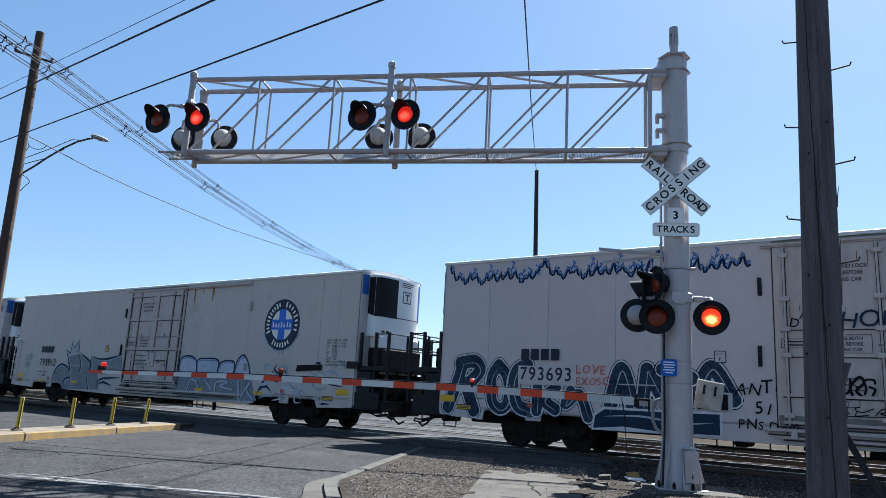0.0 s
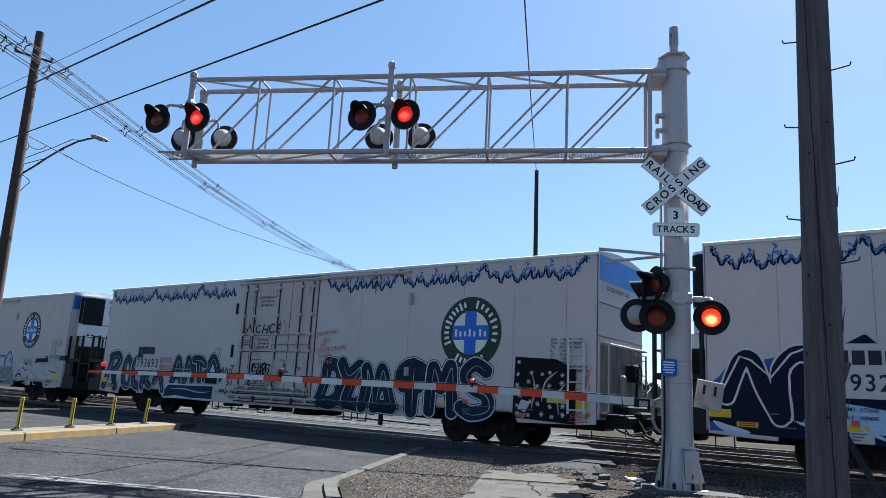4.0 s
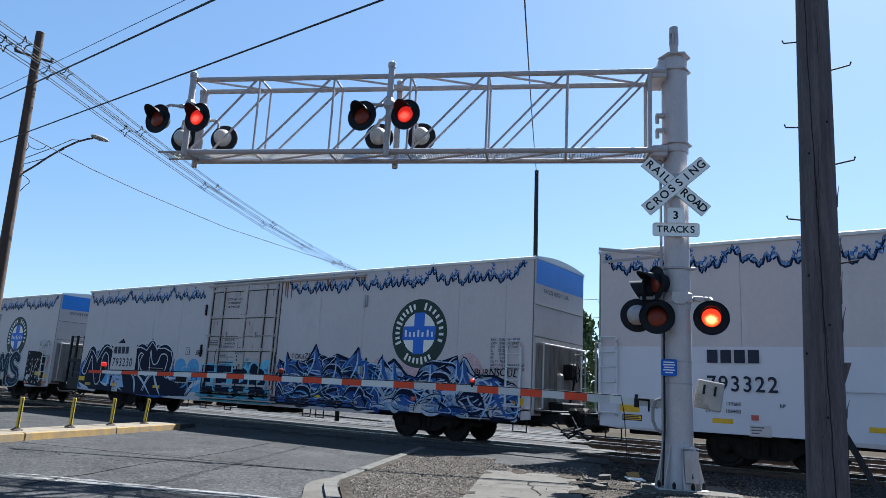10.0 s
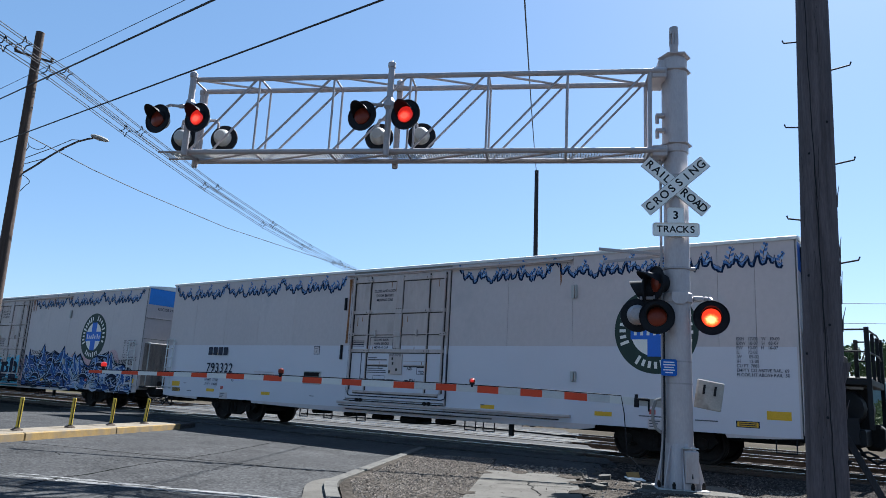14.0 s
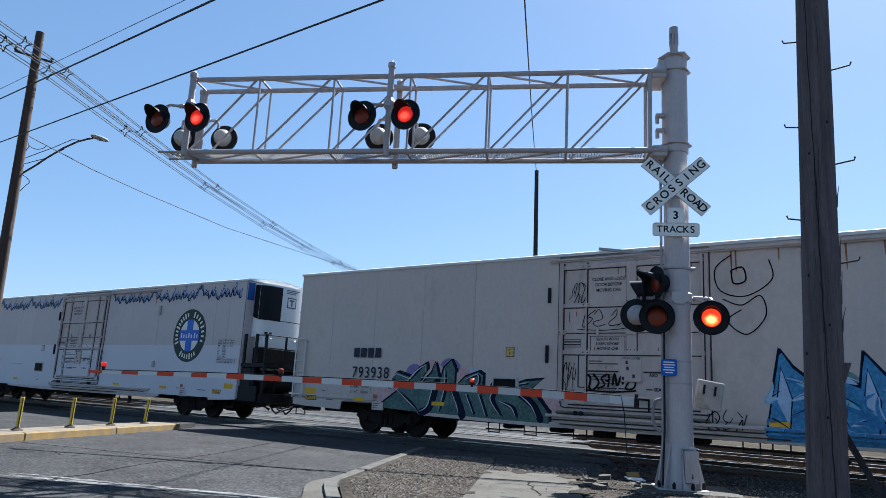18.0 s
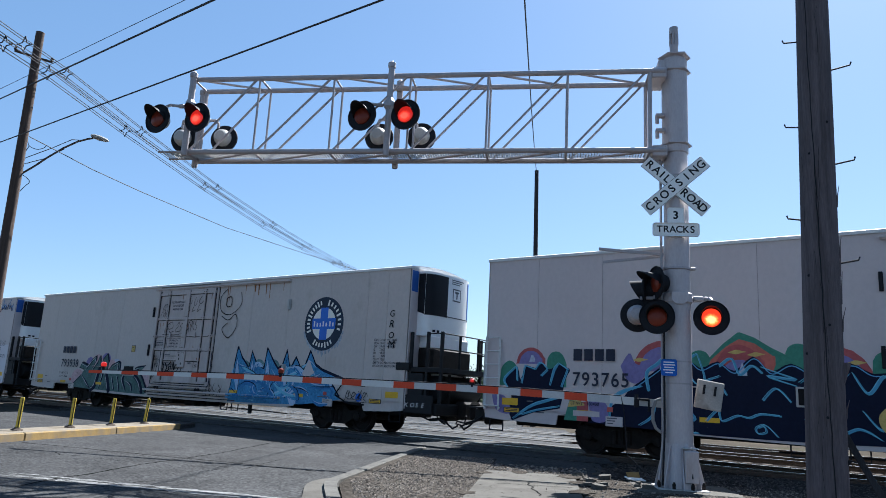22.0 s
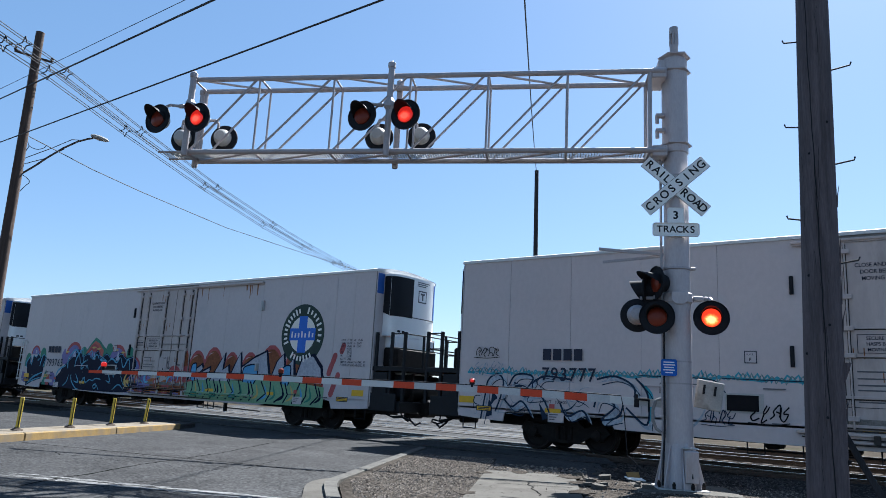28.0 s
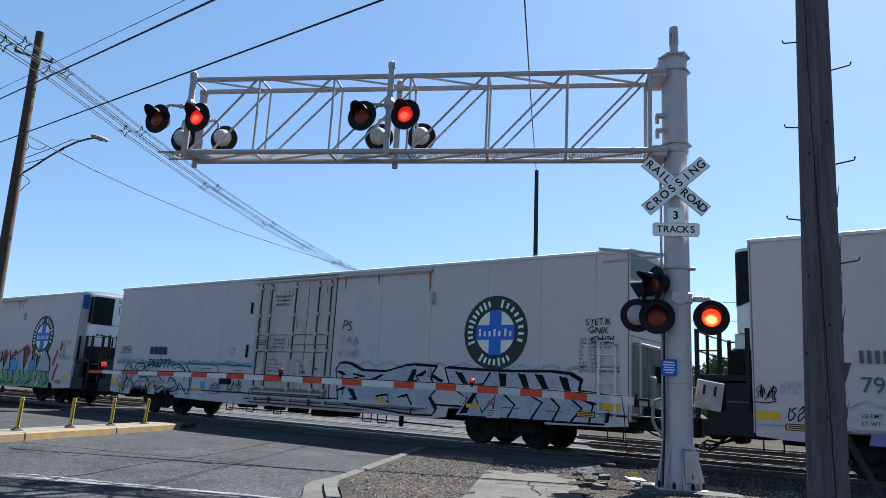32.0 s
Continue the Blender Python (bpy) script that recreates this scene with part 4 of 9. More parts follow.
LINE_A = [(-20.94, 6.57, 10.47), (-22.15, 8.02, 10.66), (-24.18, 10.2, 11.12), (-27.73, 15.07, 11.39), (-30.99, 21.44, 11.13), (-35.83, 29.4, 11.41), (-39.41, 36.18, 11.61), (-43.26, 43.49, 12.0), (-47.84, 52.15, 12.63)]
LINE_B = [(-21.3, 7.14, 10.82), (-23.05, 8.89, 11.28), (-25.09, 11.19, 11.73), (-28.44, 16.17, 11.85), (-32.06, 22.99, 11.6), (-36.78, 31.03, 11.87), (-40.47, 38.04, 12.03), (-44.3, 45.38, 12.36), (-47.7, 52.67, 12.71)]
for LINE in (LINE_A, LINE_B):
    spacers = thing("spacer_cable_line", "overhead power cables held by diamond spacers", "power line", group="spacer cable lines")
    for dx, dz, r in ((0, 0.19, 0.014), (-0.17, 0, 0.014), (0.17, 0, 0.014), (0, -0.2, 0.014)):
        part("cable", Geo().pipe([(x + dx * 0.85, y + dx * 0.5, z + dz) for x, y, z in LINE], r, 5), WIRE, spacers)
    for i in range(1, 8):
        c, g = Vector(LINE[i]), Geo()
        w = Vector((0.85, 0.5, 0.0))
        q = [c + w * a + Vector((0, 0, b)) for a, b in ((0, 0.27), (0.075, 0.055), (0.26, 0), (0.075, -0.055), (0, -0.25), (-0.075, -0.055), (-0.26, 0), (-0.075, 0.055))]
        g.pipe(q + q[:1], 0.02, 5)
        part("spacer", g, WIRE, spacers)
cable("overhead_cable", "twisted service wire to the far side", [(-23.79, 9.81, 8.68), (-24.6, 12.4, 8.45), (-25.57, 14.9, 8.42), (-27.91, 20.75, 8.52), (-31.08, 28.4, 9.08), (-38.76, 47.99, 10.46)], 0.016, 0.0, 3)
for a, b in (((-31.72, 50.28, 10.65), (-19.9, 36.5, 8.9)), ((-31.87, 50.66, 8.71), (-19.9, 36.5, 7.4)), ((-31.98, 50.94, 7.32), (-19.9, 36.5, 6.6)), ((-19.8, 36.5, 7.1), (15, 47, 7.3)), ((-19.8, 36.5, 6.1), (15, 47, 6.3))):
    cable("overhead_cable", "thin distant overhead wire", [a, b], 0.012, 0.3, 8)

# ---- background beyond the tracks ----
LEAF = surf("tree_leaves", (0.075, 0.11, 0.045), 0.7, var=0.4, scale=0.6, fine=5, bump=0)
LEAF2 = surf("shrub_leaves", (0.11, 0.14, 0.06), 0.75, var=0.4, scale=1.0, fine=6, bump=0)
BARK = surf("bark", (0.09, 0.07, 0.055), 0.9, var=0.3, scale=4, bump=0.5)


def crown(g, cx, cz, rx, rz, n, size, rng, ry=None):
    """Leaf sprays scattered in uneven clumps."""
    clumps = []
    for _ in range(max(5, n // 90)):
        a, h = rng.uniform(0, 6.283), rng.uniform(-0.9, 0.9)
        q = math.sqrt(max(0, 1 - h * h)) * rng.uniform(0.45, 0.95)
        clumps.append((cx[0] + rx * q * math.cos(a), cx[1] + rx * q * math.sin(a), cz + rz * h * 0.85, rng.uniform(0.22, 0.42) * rx))
    for i in range(n):
        x, y, z, r = clumps[i % len(clumps)]
        d = Vector((rng.gauss(0, 1), rng.gauss(0, 1), rng.gauss(0, 0.8))).normalized() * r * rng.uniform(0.5, 1.05)
        s = size * rng.uniform(0.6, 1.3)
        m = Matrix.Translation((x + d.x, y + d.y, z + d.z)) @ Euler((rng.uniform(0, 6), rng.uniform(0, 6), rng.uniform(0, 6))).to_matrix().to_4x4()
        g.add([(-s, 0, 0), (0, -s * 0.5, s * 0.2), (s, 0, 0), (0, s * 0.5, s * 0.2)], [(0, 1, 2), (0, 2, 3)], m)


def tree(x, y, h, w, seed):
    rng = random.Random(seed)
    t = thing("tree", "leafy green broadleaf tree beyond the tracks", "tree", pose(x, y, -0.16), "far trees")
    g = Geo().pipe([(0, 0, 0), (0.1, 0, h * 0.3), (0.0, 0.1, h * 0.7)], 0.03 * h, 8, None, 0.008 * h)
    for k in range(6):
        a = k * 1.05 + rng.random()
        g.pipe([(0, 0, h * (0.25 + 0.06 * k)), (w * 0.25 * math.cos(a), w * 0.25 * math.sin(a), h * (0.42 + 0.07 * k)), (w * 0.42 * math.cos(a), w * 0.42 * math.sin(a), h * (0.5 + 0.08 * k))], 0.012 * h, 6, None, 0.004 * h)
    part("trunk", g, BARK, t)
    c = Geo()
    crown(c, (0, 0), h * 0.53, w * 0.5, h * 0.46, 3000 if w > 6 else 1000, 0.034 * h if w > 6 else 0.3, rng)
    part("crown", c, LEAF, t)
    return t


for i, (x, y, h, w) in enumerate(((-24, 104, 10.5, 9), (-20.5, 98, 11.4, 8), (-16.5, 101, 10.2, 8), (-28, 108, 9, 8), (-12.5, 118, 12.5, 9), (-8, 121, 14.6, 9), (-4.5, 112, 14.5, 10), (1, 114, 14, 9), (-42, 84, 9.5, 7), (-38, 92, 8, 7), (-48, 95, 7, 7), (6, 112, 13, 10), (-32.3, 75, 12.2, 3.6), (-30.6, 78, 8.6, 4.2), (-55, 110, 7, 8), (-33, 118, 9, 10), (-62, 95, 6, 8), (13, 105, 11, 9), (-29.3, 60.5, 10.3, 6.3))):
    tree(x, y, h, w, 40 + i)


def leafbank(name, label, n, size, where, mat, seed):
    """A dense bank of leaves and blades; where(rng) gives a point of its volume."""
    g, rng = Geo(), random.Random(seed)
    for _ in range(n):
        m = Matrix.Translation(where(rng)) @ Euler((rng.uniform(0, 6), rng.uniform(0, 6), rng.uniform(0, 6))).to_matrix().to_4x4()
        q = size * rng.uniform(0.6, 1.4)
        g.add([(-q, 0, 0), (0, -q * 0.45, q * 0.2), (q, 0, 0), (0, q * 0.45, q * 0.2)], [(0, 1, 2), (0, 2, 3)], m)
    return tagged(new(name, g.mesh(name, mat)), label, name, kind="stuff")


def hedge_point(rng):
    x = rng.uniform(-26, 14)
    top = 2.15 + 0.22 * math.sin(x * 0.9) + 0.15 * math.sin(x * 2.7 + 1) + 0.12 * math.sin(x * 6.1)
    return x, 59 + 0.12 * x + rng.uniform(-0.8, 0.8), -0.16 + (top + 0.16) * rng.random() ** 0.8


def thicket_point(rng):
    x = rng.uniform(-66, 16)
    top = 3.6 + 0.7 * math.sin(x * 0.35) + 0.5 * math.sin(x * 1.1 + 1)
    return x, 93 + rng.uniform(-1.2, 1.2), -0.16 + top * rng.random() ** 0.8


leafbank("hedge", "tall green grass and shrubs along the far lot", 13000, 0.15, hedge_point, LEAF2, 71)
leafbank("thicket", "dense dark-green undergrowth below the far trees", 15000, 0.30, thicket_point, LEAF, 72)
for x, y, r in ((-6.2, 47.5, 0.85), (-11.5, 50, 0.6), (-1.0, 49, 0.7)):
    b = thing("round_bush", "round grey-green bush on the gravel", "bush", pose(x, y, -0.16), "bushes on the gravel")
    g = Geo()
    crown(g, (0, 0), 0.4 * r, r, r * 0.75, 1500, 0.07, random.Random(int(x * 10)))
    part("foliage", g, LEAF2, b)
bushes = Geo()
rng = random.Random(5)
for i in range(60):
    x = rng.uniform(-60, 14)
    crown(bushes, (x, rng.uniform(64, 84) + 0.1 * x), rng.uniform(0.1, 0.6), rng.uniform(0.7, 1.8), rng.uniform(0.6, 1.3), 170, 0.16, rng)
tagged(new("bushes", bushes.mesh("bushes", LEAF2)), "low green weeds and shrubs on dry ground", "bushes", kind="stuff")
HOUSEWALL = surf("house_wall", (0.15, 0.21, 0.23), 0.8, var=0.1)
ROOFGREY = surf("house_roof", (0.16, 0.145, 0.13), 0.8, var=0.15)
SHEDWHITE = surf("shed_wall", (0.42, 0.42, 0.42), 0.7, var=0.1)
# blue-grey house: a front gable before a wide roof
house = thing("house", "blue-grey house with a beige shingled gable roof", "house", pose(-10.4, 105.2, -0.16, 0, 0, 36))
part("wall", Geo().prism([(-2.2, 0), (2.2, 0), (2.2, 4.75), (0, 5.85), (-2.2, 4.75)], -1.2, 5.0, FACE).box((-3.0, 1.0, 0), (9.0, 8.0, 4.7)), HOUSEWALL, house)
part("roof", Geo().prism([(-2.6, 4.55), (0, 5.88), (2.6, 4.55), (2.6, 4.75), (0, 6.1), (-2.6, 4.75)], -1.5, 4.6, FACE), ROOFGREY, house, "beige gable roof")
part("main_roof", Geo().prism([(0.6, 4.6), (4.5, 6.9), (8.4, 4.6)], -3.4, 9.4, Matrix(((0, 0, 1, 0), (1, 0, 0, 0), (0, 1, 0, 0), (0, 0, 0, 1)))), ROOFGREY, house, "beige shingled roof")
for x in (-1.0, 4.6, 7.2):
    y = -1.2 if x < 2 else 1.0
    wn = part("window", Geo().box((x - 0.6, y - 0.06, 2.9), (x + 0.6, y + 0.02, 4.1), 0.02), SIGNWHITE, house)
    part("pane", Geo().box((x - 0.5, y - 0.08, 3.0), (x + 0.5, y - 0.062, 4.0)), BLACK, wn)
shed = thing("shed", "low white shed among the shrubs", "shed", pose(-15.2, 84, -0.16, 0, 0, 10))
part("wall", Geo().box((-2.2, -1.5, 0), (2.2, 1.5, 2.9)), SHEDWHITE, shed)
part("roof", Geo().box((-2.6, -1.9, 2.9), (2.6, 1.9, 3.15), 0.05), SHEDWHITE, shed)



# ---- refrigerator cars ----
REDSQ = surf("red_square", (0.42, 0.09, 0.075), 0.6, var=0.1, bump=0)
# dark for joints and bolts, and for shade drawn beside bars and rods
GAPSHADE = surf("joint_and_shade_dark", (0.04, 0.034, 0.03), 0.8, var=0.2, bump=0)
CARLEN, CARW, EAVE = 22.5, 3.05, 5.03


def arc_bars(parent, R, text_len, a0, a1, mat, y, z0):
    """A run of small bars along a circle, in place of the emblem's words."""
    for i in range(text_len):
        a = radians(a0 + (a1 - a0) * (i + 0.5) / text_len)
        w, h = 0.036 * R, (0.11 if i % 4 == 0 else 0.078) * R
        m = pose(0, y, z0) @ Matrix.Rotation(math.pi / 2 - a, 4, "Y") @ pose(0, 0, R * 0.80)
        part("print_bar", Geo().box((-w, -0.001, -h), (w, 0.001, h), 0, m), mat, parent)


def emblem(car, x, z, R, ringmat):
    e = part("emblem", Geo().lathe([(R, 0), (R, 0.002), (R * 0.02, 0.0021)], 64, Matrix(((1, 0, 0, 0), (0, 0, -1, 0), (0, 1, 0, 0), (0, 0, 0, 1)))), ringmat, car, "round railway emblem with a blue cross", at=pose(x, -0.0032, z))
    part("disc", Geo().lathe([(R * 0.60, 0.004), (R * 0.6, 0.005), (R * 0.01, 0.0051)], 48, Matrix(((1, 0, 0, 0), (0, 0, -1, 0), (0, 1, 0, 0), (0, 0, 0, 1)))), LOGOWHITE, e)
    part("cross", Geo().box((-R * 0.19, -0.0085, -R * 0.6), (R * 0.19, -0.0075, R * 0.6)).box((-R * 0.6, -0.0085, -R * 0.20), (-R * 0.19, -0.0075, R * 0.20)).box((R * 0.19, -0.0085, -R * 0.20), (R * 0.6, -0.0075, R * 0.20)), LOGOBLUE, e)
    for i in range(7):
        cx = (-0.48 + 0.155 * i + (0.03 if i > 4 else 0)) * R
        h = (0.10 if i in (0, 3, 5) else 0.07) * R
        part("print_bar", Geo().box((cx - 0.036 * R, -0.0105, -0.105 * R), (cx + 0.032 * R, -0.0095, -0.105 * R + 2 * h)), LOGOWHITE, e)
    arc_bars(e, R, 10, 206, 100, LOGOWHITE, -0.006, 0)
    arc_bars(e, R, 8, 82, -22, LOGOWHITE, -0.006, 0)
    arc_bars(e, R, 7, 233, 307, LOGOWHITE, -0.006, 0)


def truck(car, xc):
    t = part("truck", Geo().prism([(-1.25, 0.52), (-1.1, 0.70), (-0.55, 0.62), (-0.32, 0.82), (0.32, 0.82), (0.55, 0.62), (1.1, 0.70), (1.25, 0.52), (1.05, 0.36), (0.72, 0.40), (0.4, 0.22), (-0.4, 0.22), (-0.72, 0.40), (-1.05, 0.36)], -0.06, 0.06, pose(0, 0.54, 0) @ FACE).prism([(-1.25, 0.52), (-1.1, 0.70), (-0.32, 0.82), (0.32, 0.82), (1.1, 0.70), (1.25, 0.52), (1.05, 0.36), (0.4, 0.22), (-0.4, 0.22), (-1.05, 0.36)], -0.06, 0.06, pose(0, 2.51, 0) @ FACE).box((-0.22, 0.5, 0.42), (0.22, 2.55, 0.72), 0.03), TRUCKIRON, car, "four-wheeled iron truck", at=pose(xc, 0, 0))
    for k in (-0.18, 0.0, 0.18):
        part("spring", Geo().lathe([(0.07, 0.30), (0.07, 0.62)], 8, pose(k, 0.48, 0)), TRUCKIRON, t)
    for s in (-1, 1):
        part("bearing_cap", Geo().lathe([(0.13, 0.0), (0.13, 0.05), (0.06, 0.08)], 12, pose(s * 0.889, 0.48, 0.457, 90, 0, 0)), TRUCKIRON, t)
        w = part("wheelset", Geo().lathe([(0.09, -0.95), (0.09, -0.80), (0.16, -0.80), (0.18, -0.76), (0.36, -0.77), (0.40, -0.815), (0.44, -0.815), (0.455, -0.80), (0.46, -0.725), (0.49, -0.71), (0.49, -0.68), (0.40, -0.68), (0.36, -0.73), (0.16, -0.70), (0.09, -0.66), (0.085, 0.66), (0.16, 0.70), (0.36, 0.73), (0.40, 0.68), (0.49, 0.68), (0.49, 0.71), (0.46, 0.725), (0.455, 0.80), (0.44, 0.815), (0.40, 0.815), (0.36, 0.77), (0.18, 0.76), (0.16, 0.80), (0.09, 0.80), (0.09, 0.95)], 28, Matrix(((1, 0, 0, 0), (0, 0, 1, 0), (0, -1, 0, 0), (0, 0, 0, 1)))), WHEELSTEEL, t, "steel wheels on an axle", True, pose(s * 0.889, 1.525, 0.457))
    return t


def ladder(car, x, z0, z1, n, mat, w=0.42, y=-0.10):
    l = part("ladder", Geo().box((x - w / 2 - 0.03, y, z0), (x - w / 2 + 0.03, y + 0.012, z1 + 0.12), 0.003).box((x + w / 2 - 0.03, y, z0), (x + w / 2 + 0.03, y + 0.012, z1 + 0.12), 0.003), mat, car, "side ladder")
    for i in range(n):
        z = z0 + 0.1 + (z1 - z0) * i / (n - 1)
        part("rung", Geo().tube((x - w / 2, y - 0.02, z), (x + w / 2, y - 0.02, z), 0.019, n=6), mat, l)
    for z in (z0 + 0.05, z1):
        for s in (-1, 1):
            part("standoff", Geo().box((x + s * w / 2 - 0.02, y, z - 0.02), (x + s * w / 2 + 0.02, 0.0, z + 0.02)), mat, l)


ENDGREY = surf("end_stained", (0.215, 0.185, 0.165), 0.8, var=0.25, scale=2, second=(0.11, 0.08, 0.06), amount=0.5, spots=3, stretch=(1, 2, 0.3))
GRIME = surf("grime", (0.17, 0.155, 0.14), 0.9, var=0.3, scale=3, bump=0)


def plain_end(car, x, s, band):
    """The end without machinery: panel, rails, brake wheel. s: which way it faces."""
    e = part("end_panel", Geo().box((min(x, x + s * 0.03), 0.02, 0.85), (max(x, x + s * 0.03), CARW - 0.02, EAVE - 0.02), 0.01), CREAM if not band else WHITE, car, "flat white car end")
    a, b = x + s * 0.031, x + s * 0.036
    if band:
        part("height_band", Geo().box((min(a, b), 0.06, 4.32), (max(a, b), CARW - 0.06, 4.98)), band, e, "painted height-warning band")
        words("EXCESS HEIGHT CAR", 0.16, LETTER, e, Matrix.Translation((x + s * 0.038, 0.5, 4.16)) @ pose(0, 0, 0, 90, 0, 90 * s), "LEFT")
    for z in (3.75, 2.9):
        part("end_rib", Geo().box((min(x, x + s * 0.05), 0.03, z - 0.012), (max(x, x + s * 0.05), CARW - 0.03, z + 0.012)), SEAM, e)
    for yy, z1 in ((0.25, 2.75), (2.5, 2.6), (2.85, 2.6)):
        part("hand_rail", Geo().pipe([(x, yy, z1), (x + s * 0.2, yy, z1), (x + s * 0.2, yy, 1.05), (x, yy, 1.0)], 0.026, 6), LAMPWHITE, e)
    for z in (2.72,):
        part("hand_rail", Geo().pipe([(x, 0.25, z), (x + s * 0.2, 0.26, z), (x + s * 0.2, 2.9, z), (x, 2.95, z)], 0.024, 6), LAMPWHITE, e)
    part("lower_end", Geo().box((min(a, x + s * 0.04), 0.12, 0.9), (max(a, x + s * 0.04), CARW - 0.12, 2.72), 0.003), ENDGREY, e, "stained lower end sheet")
    for i in range(4):
        z = 1.25 + 0.4 * i
        part("end_rung", Geo().tube((x + s * 0.2, 2.5, z), (x + s * 0.2, 2.85, z), 0.016, n=6), LAMPWHITE, e)
    part("brake_cylinder", Geo().box((min(x, x + s * 0.16), 1.35, 1.15), (max(x, x + s * 0.16), 1.60, 2.0), 0.05), PLATEGREY, e, "pale upright box beside the brake wheel")
    part("brake_chain", Geo().pipe([(x + s * 0.3, 1.95, 1.95), (x + s * 0.32, 1.8, 1.5), (x + s * 0.3, 1.6, 1.1)], 0.035, 6), TRUCKIRON, e, "rusty brake chain")
    part("brake_housing", Geo().box((min(x, x + s * 0.28), 1.75, 1.85), (max(x, x + s * 0.28), 2.15, 2.3), 0.04), TRUCKIRON, e, "hand-brake housing")
    part("brake_stand", Geo().box((min(x, x + s * 0.45), 0.9, 0.98), (max(x, x + s * 0.45), 2.3, 1.22), 0.04), TRUCKIRON, e, "dark iron step at the end sill")
    for k in range(9):
        yy = 0.3 + 0.3 * k
        part("grime", Geo().box((min(x + s * 0.041, x + s * 0.042), yy, 0.95), (max(x + s * 0.041, x + s * 0.042), yy + 0.05 + 0.03 * (k % 3), 1.5 + 0.25 * (k * 7 % 5))), GRIME, e, "dirty run-off streak")
    g = Geo()
    for k in range(16):
        a0, a1 = k * math.pi / 8, (k + 1) * math.pi / 8
        g.tube((0, 0.27 * math.cos(a0), 0.27 * math.sin(a0)), (0, 0.27 * math.cos(a1), 0.27 * math.sin(a1)), 0.018, n=6)
    for k in range(5):
        g.tube((0, 0, 0), (0, 0.27 * math.cos(k * 1.2566), 0.27 * math.sin(k * 1.2566)), 0.014, n=6)
    part("brake_wheel", g, BLACK, e, "black hand-brake wheel", at=pose(x + s * 0.32, 1.95, 2.05))
    part("end_platform", Geo().box((min(x, x + s * 0.55), 0.1, 0.95), (max(x, x + s * 0.55), CARW - 0.1, 1.0), 0.01), CARBLACK, e)
    part("end_sill", Geo().box((min(x - s * 0.3, x + s * 0.62), 0.5, 0.66), (max(x - s * 0.3, x + s * 0.62), CARW - 0.5, 0.95), 0.03), CARBLACK, e)


PLACARD = surf("placard_blue", (0.025, 0.085, 0.30), 0.5, var=0.08, bump=0)
COOLWHITE = surf("unit_white", (0.72, 0.72, 0.71), 0.35, var=0.04, bump=0.02)
GRILLE = surf("unit_grille", (0.008, 0.009, 0.012), 0.7, var=0.2, bump=0.05)


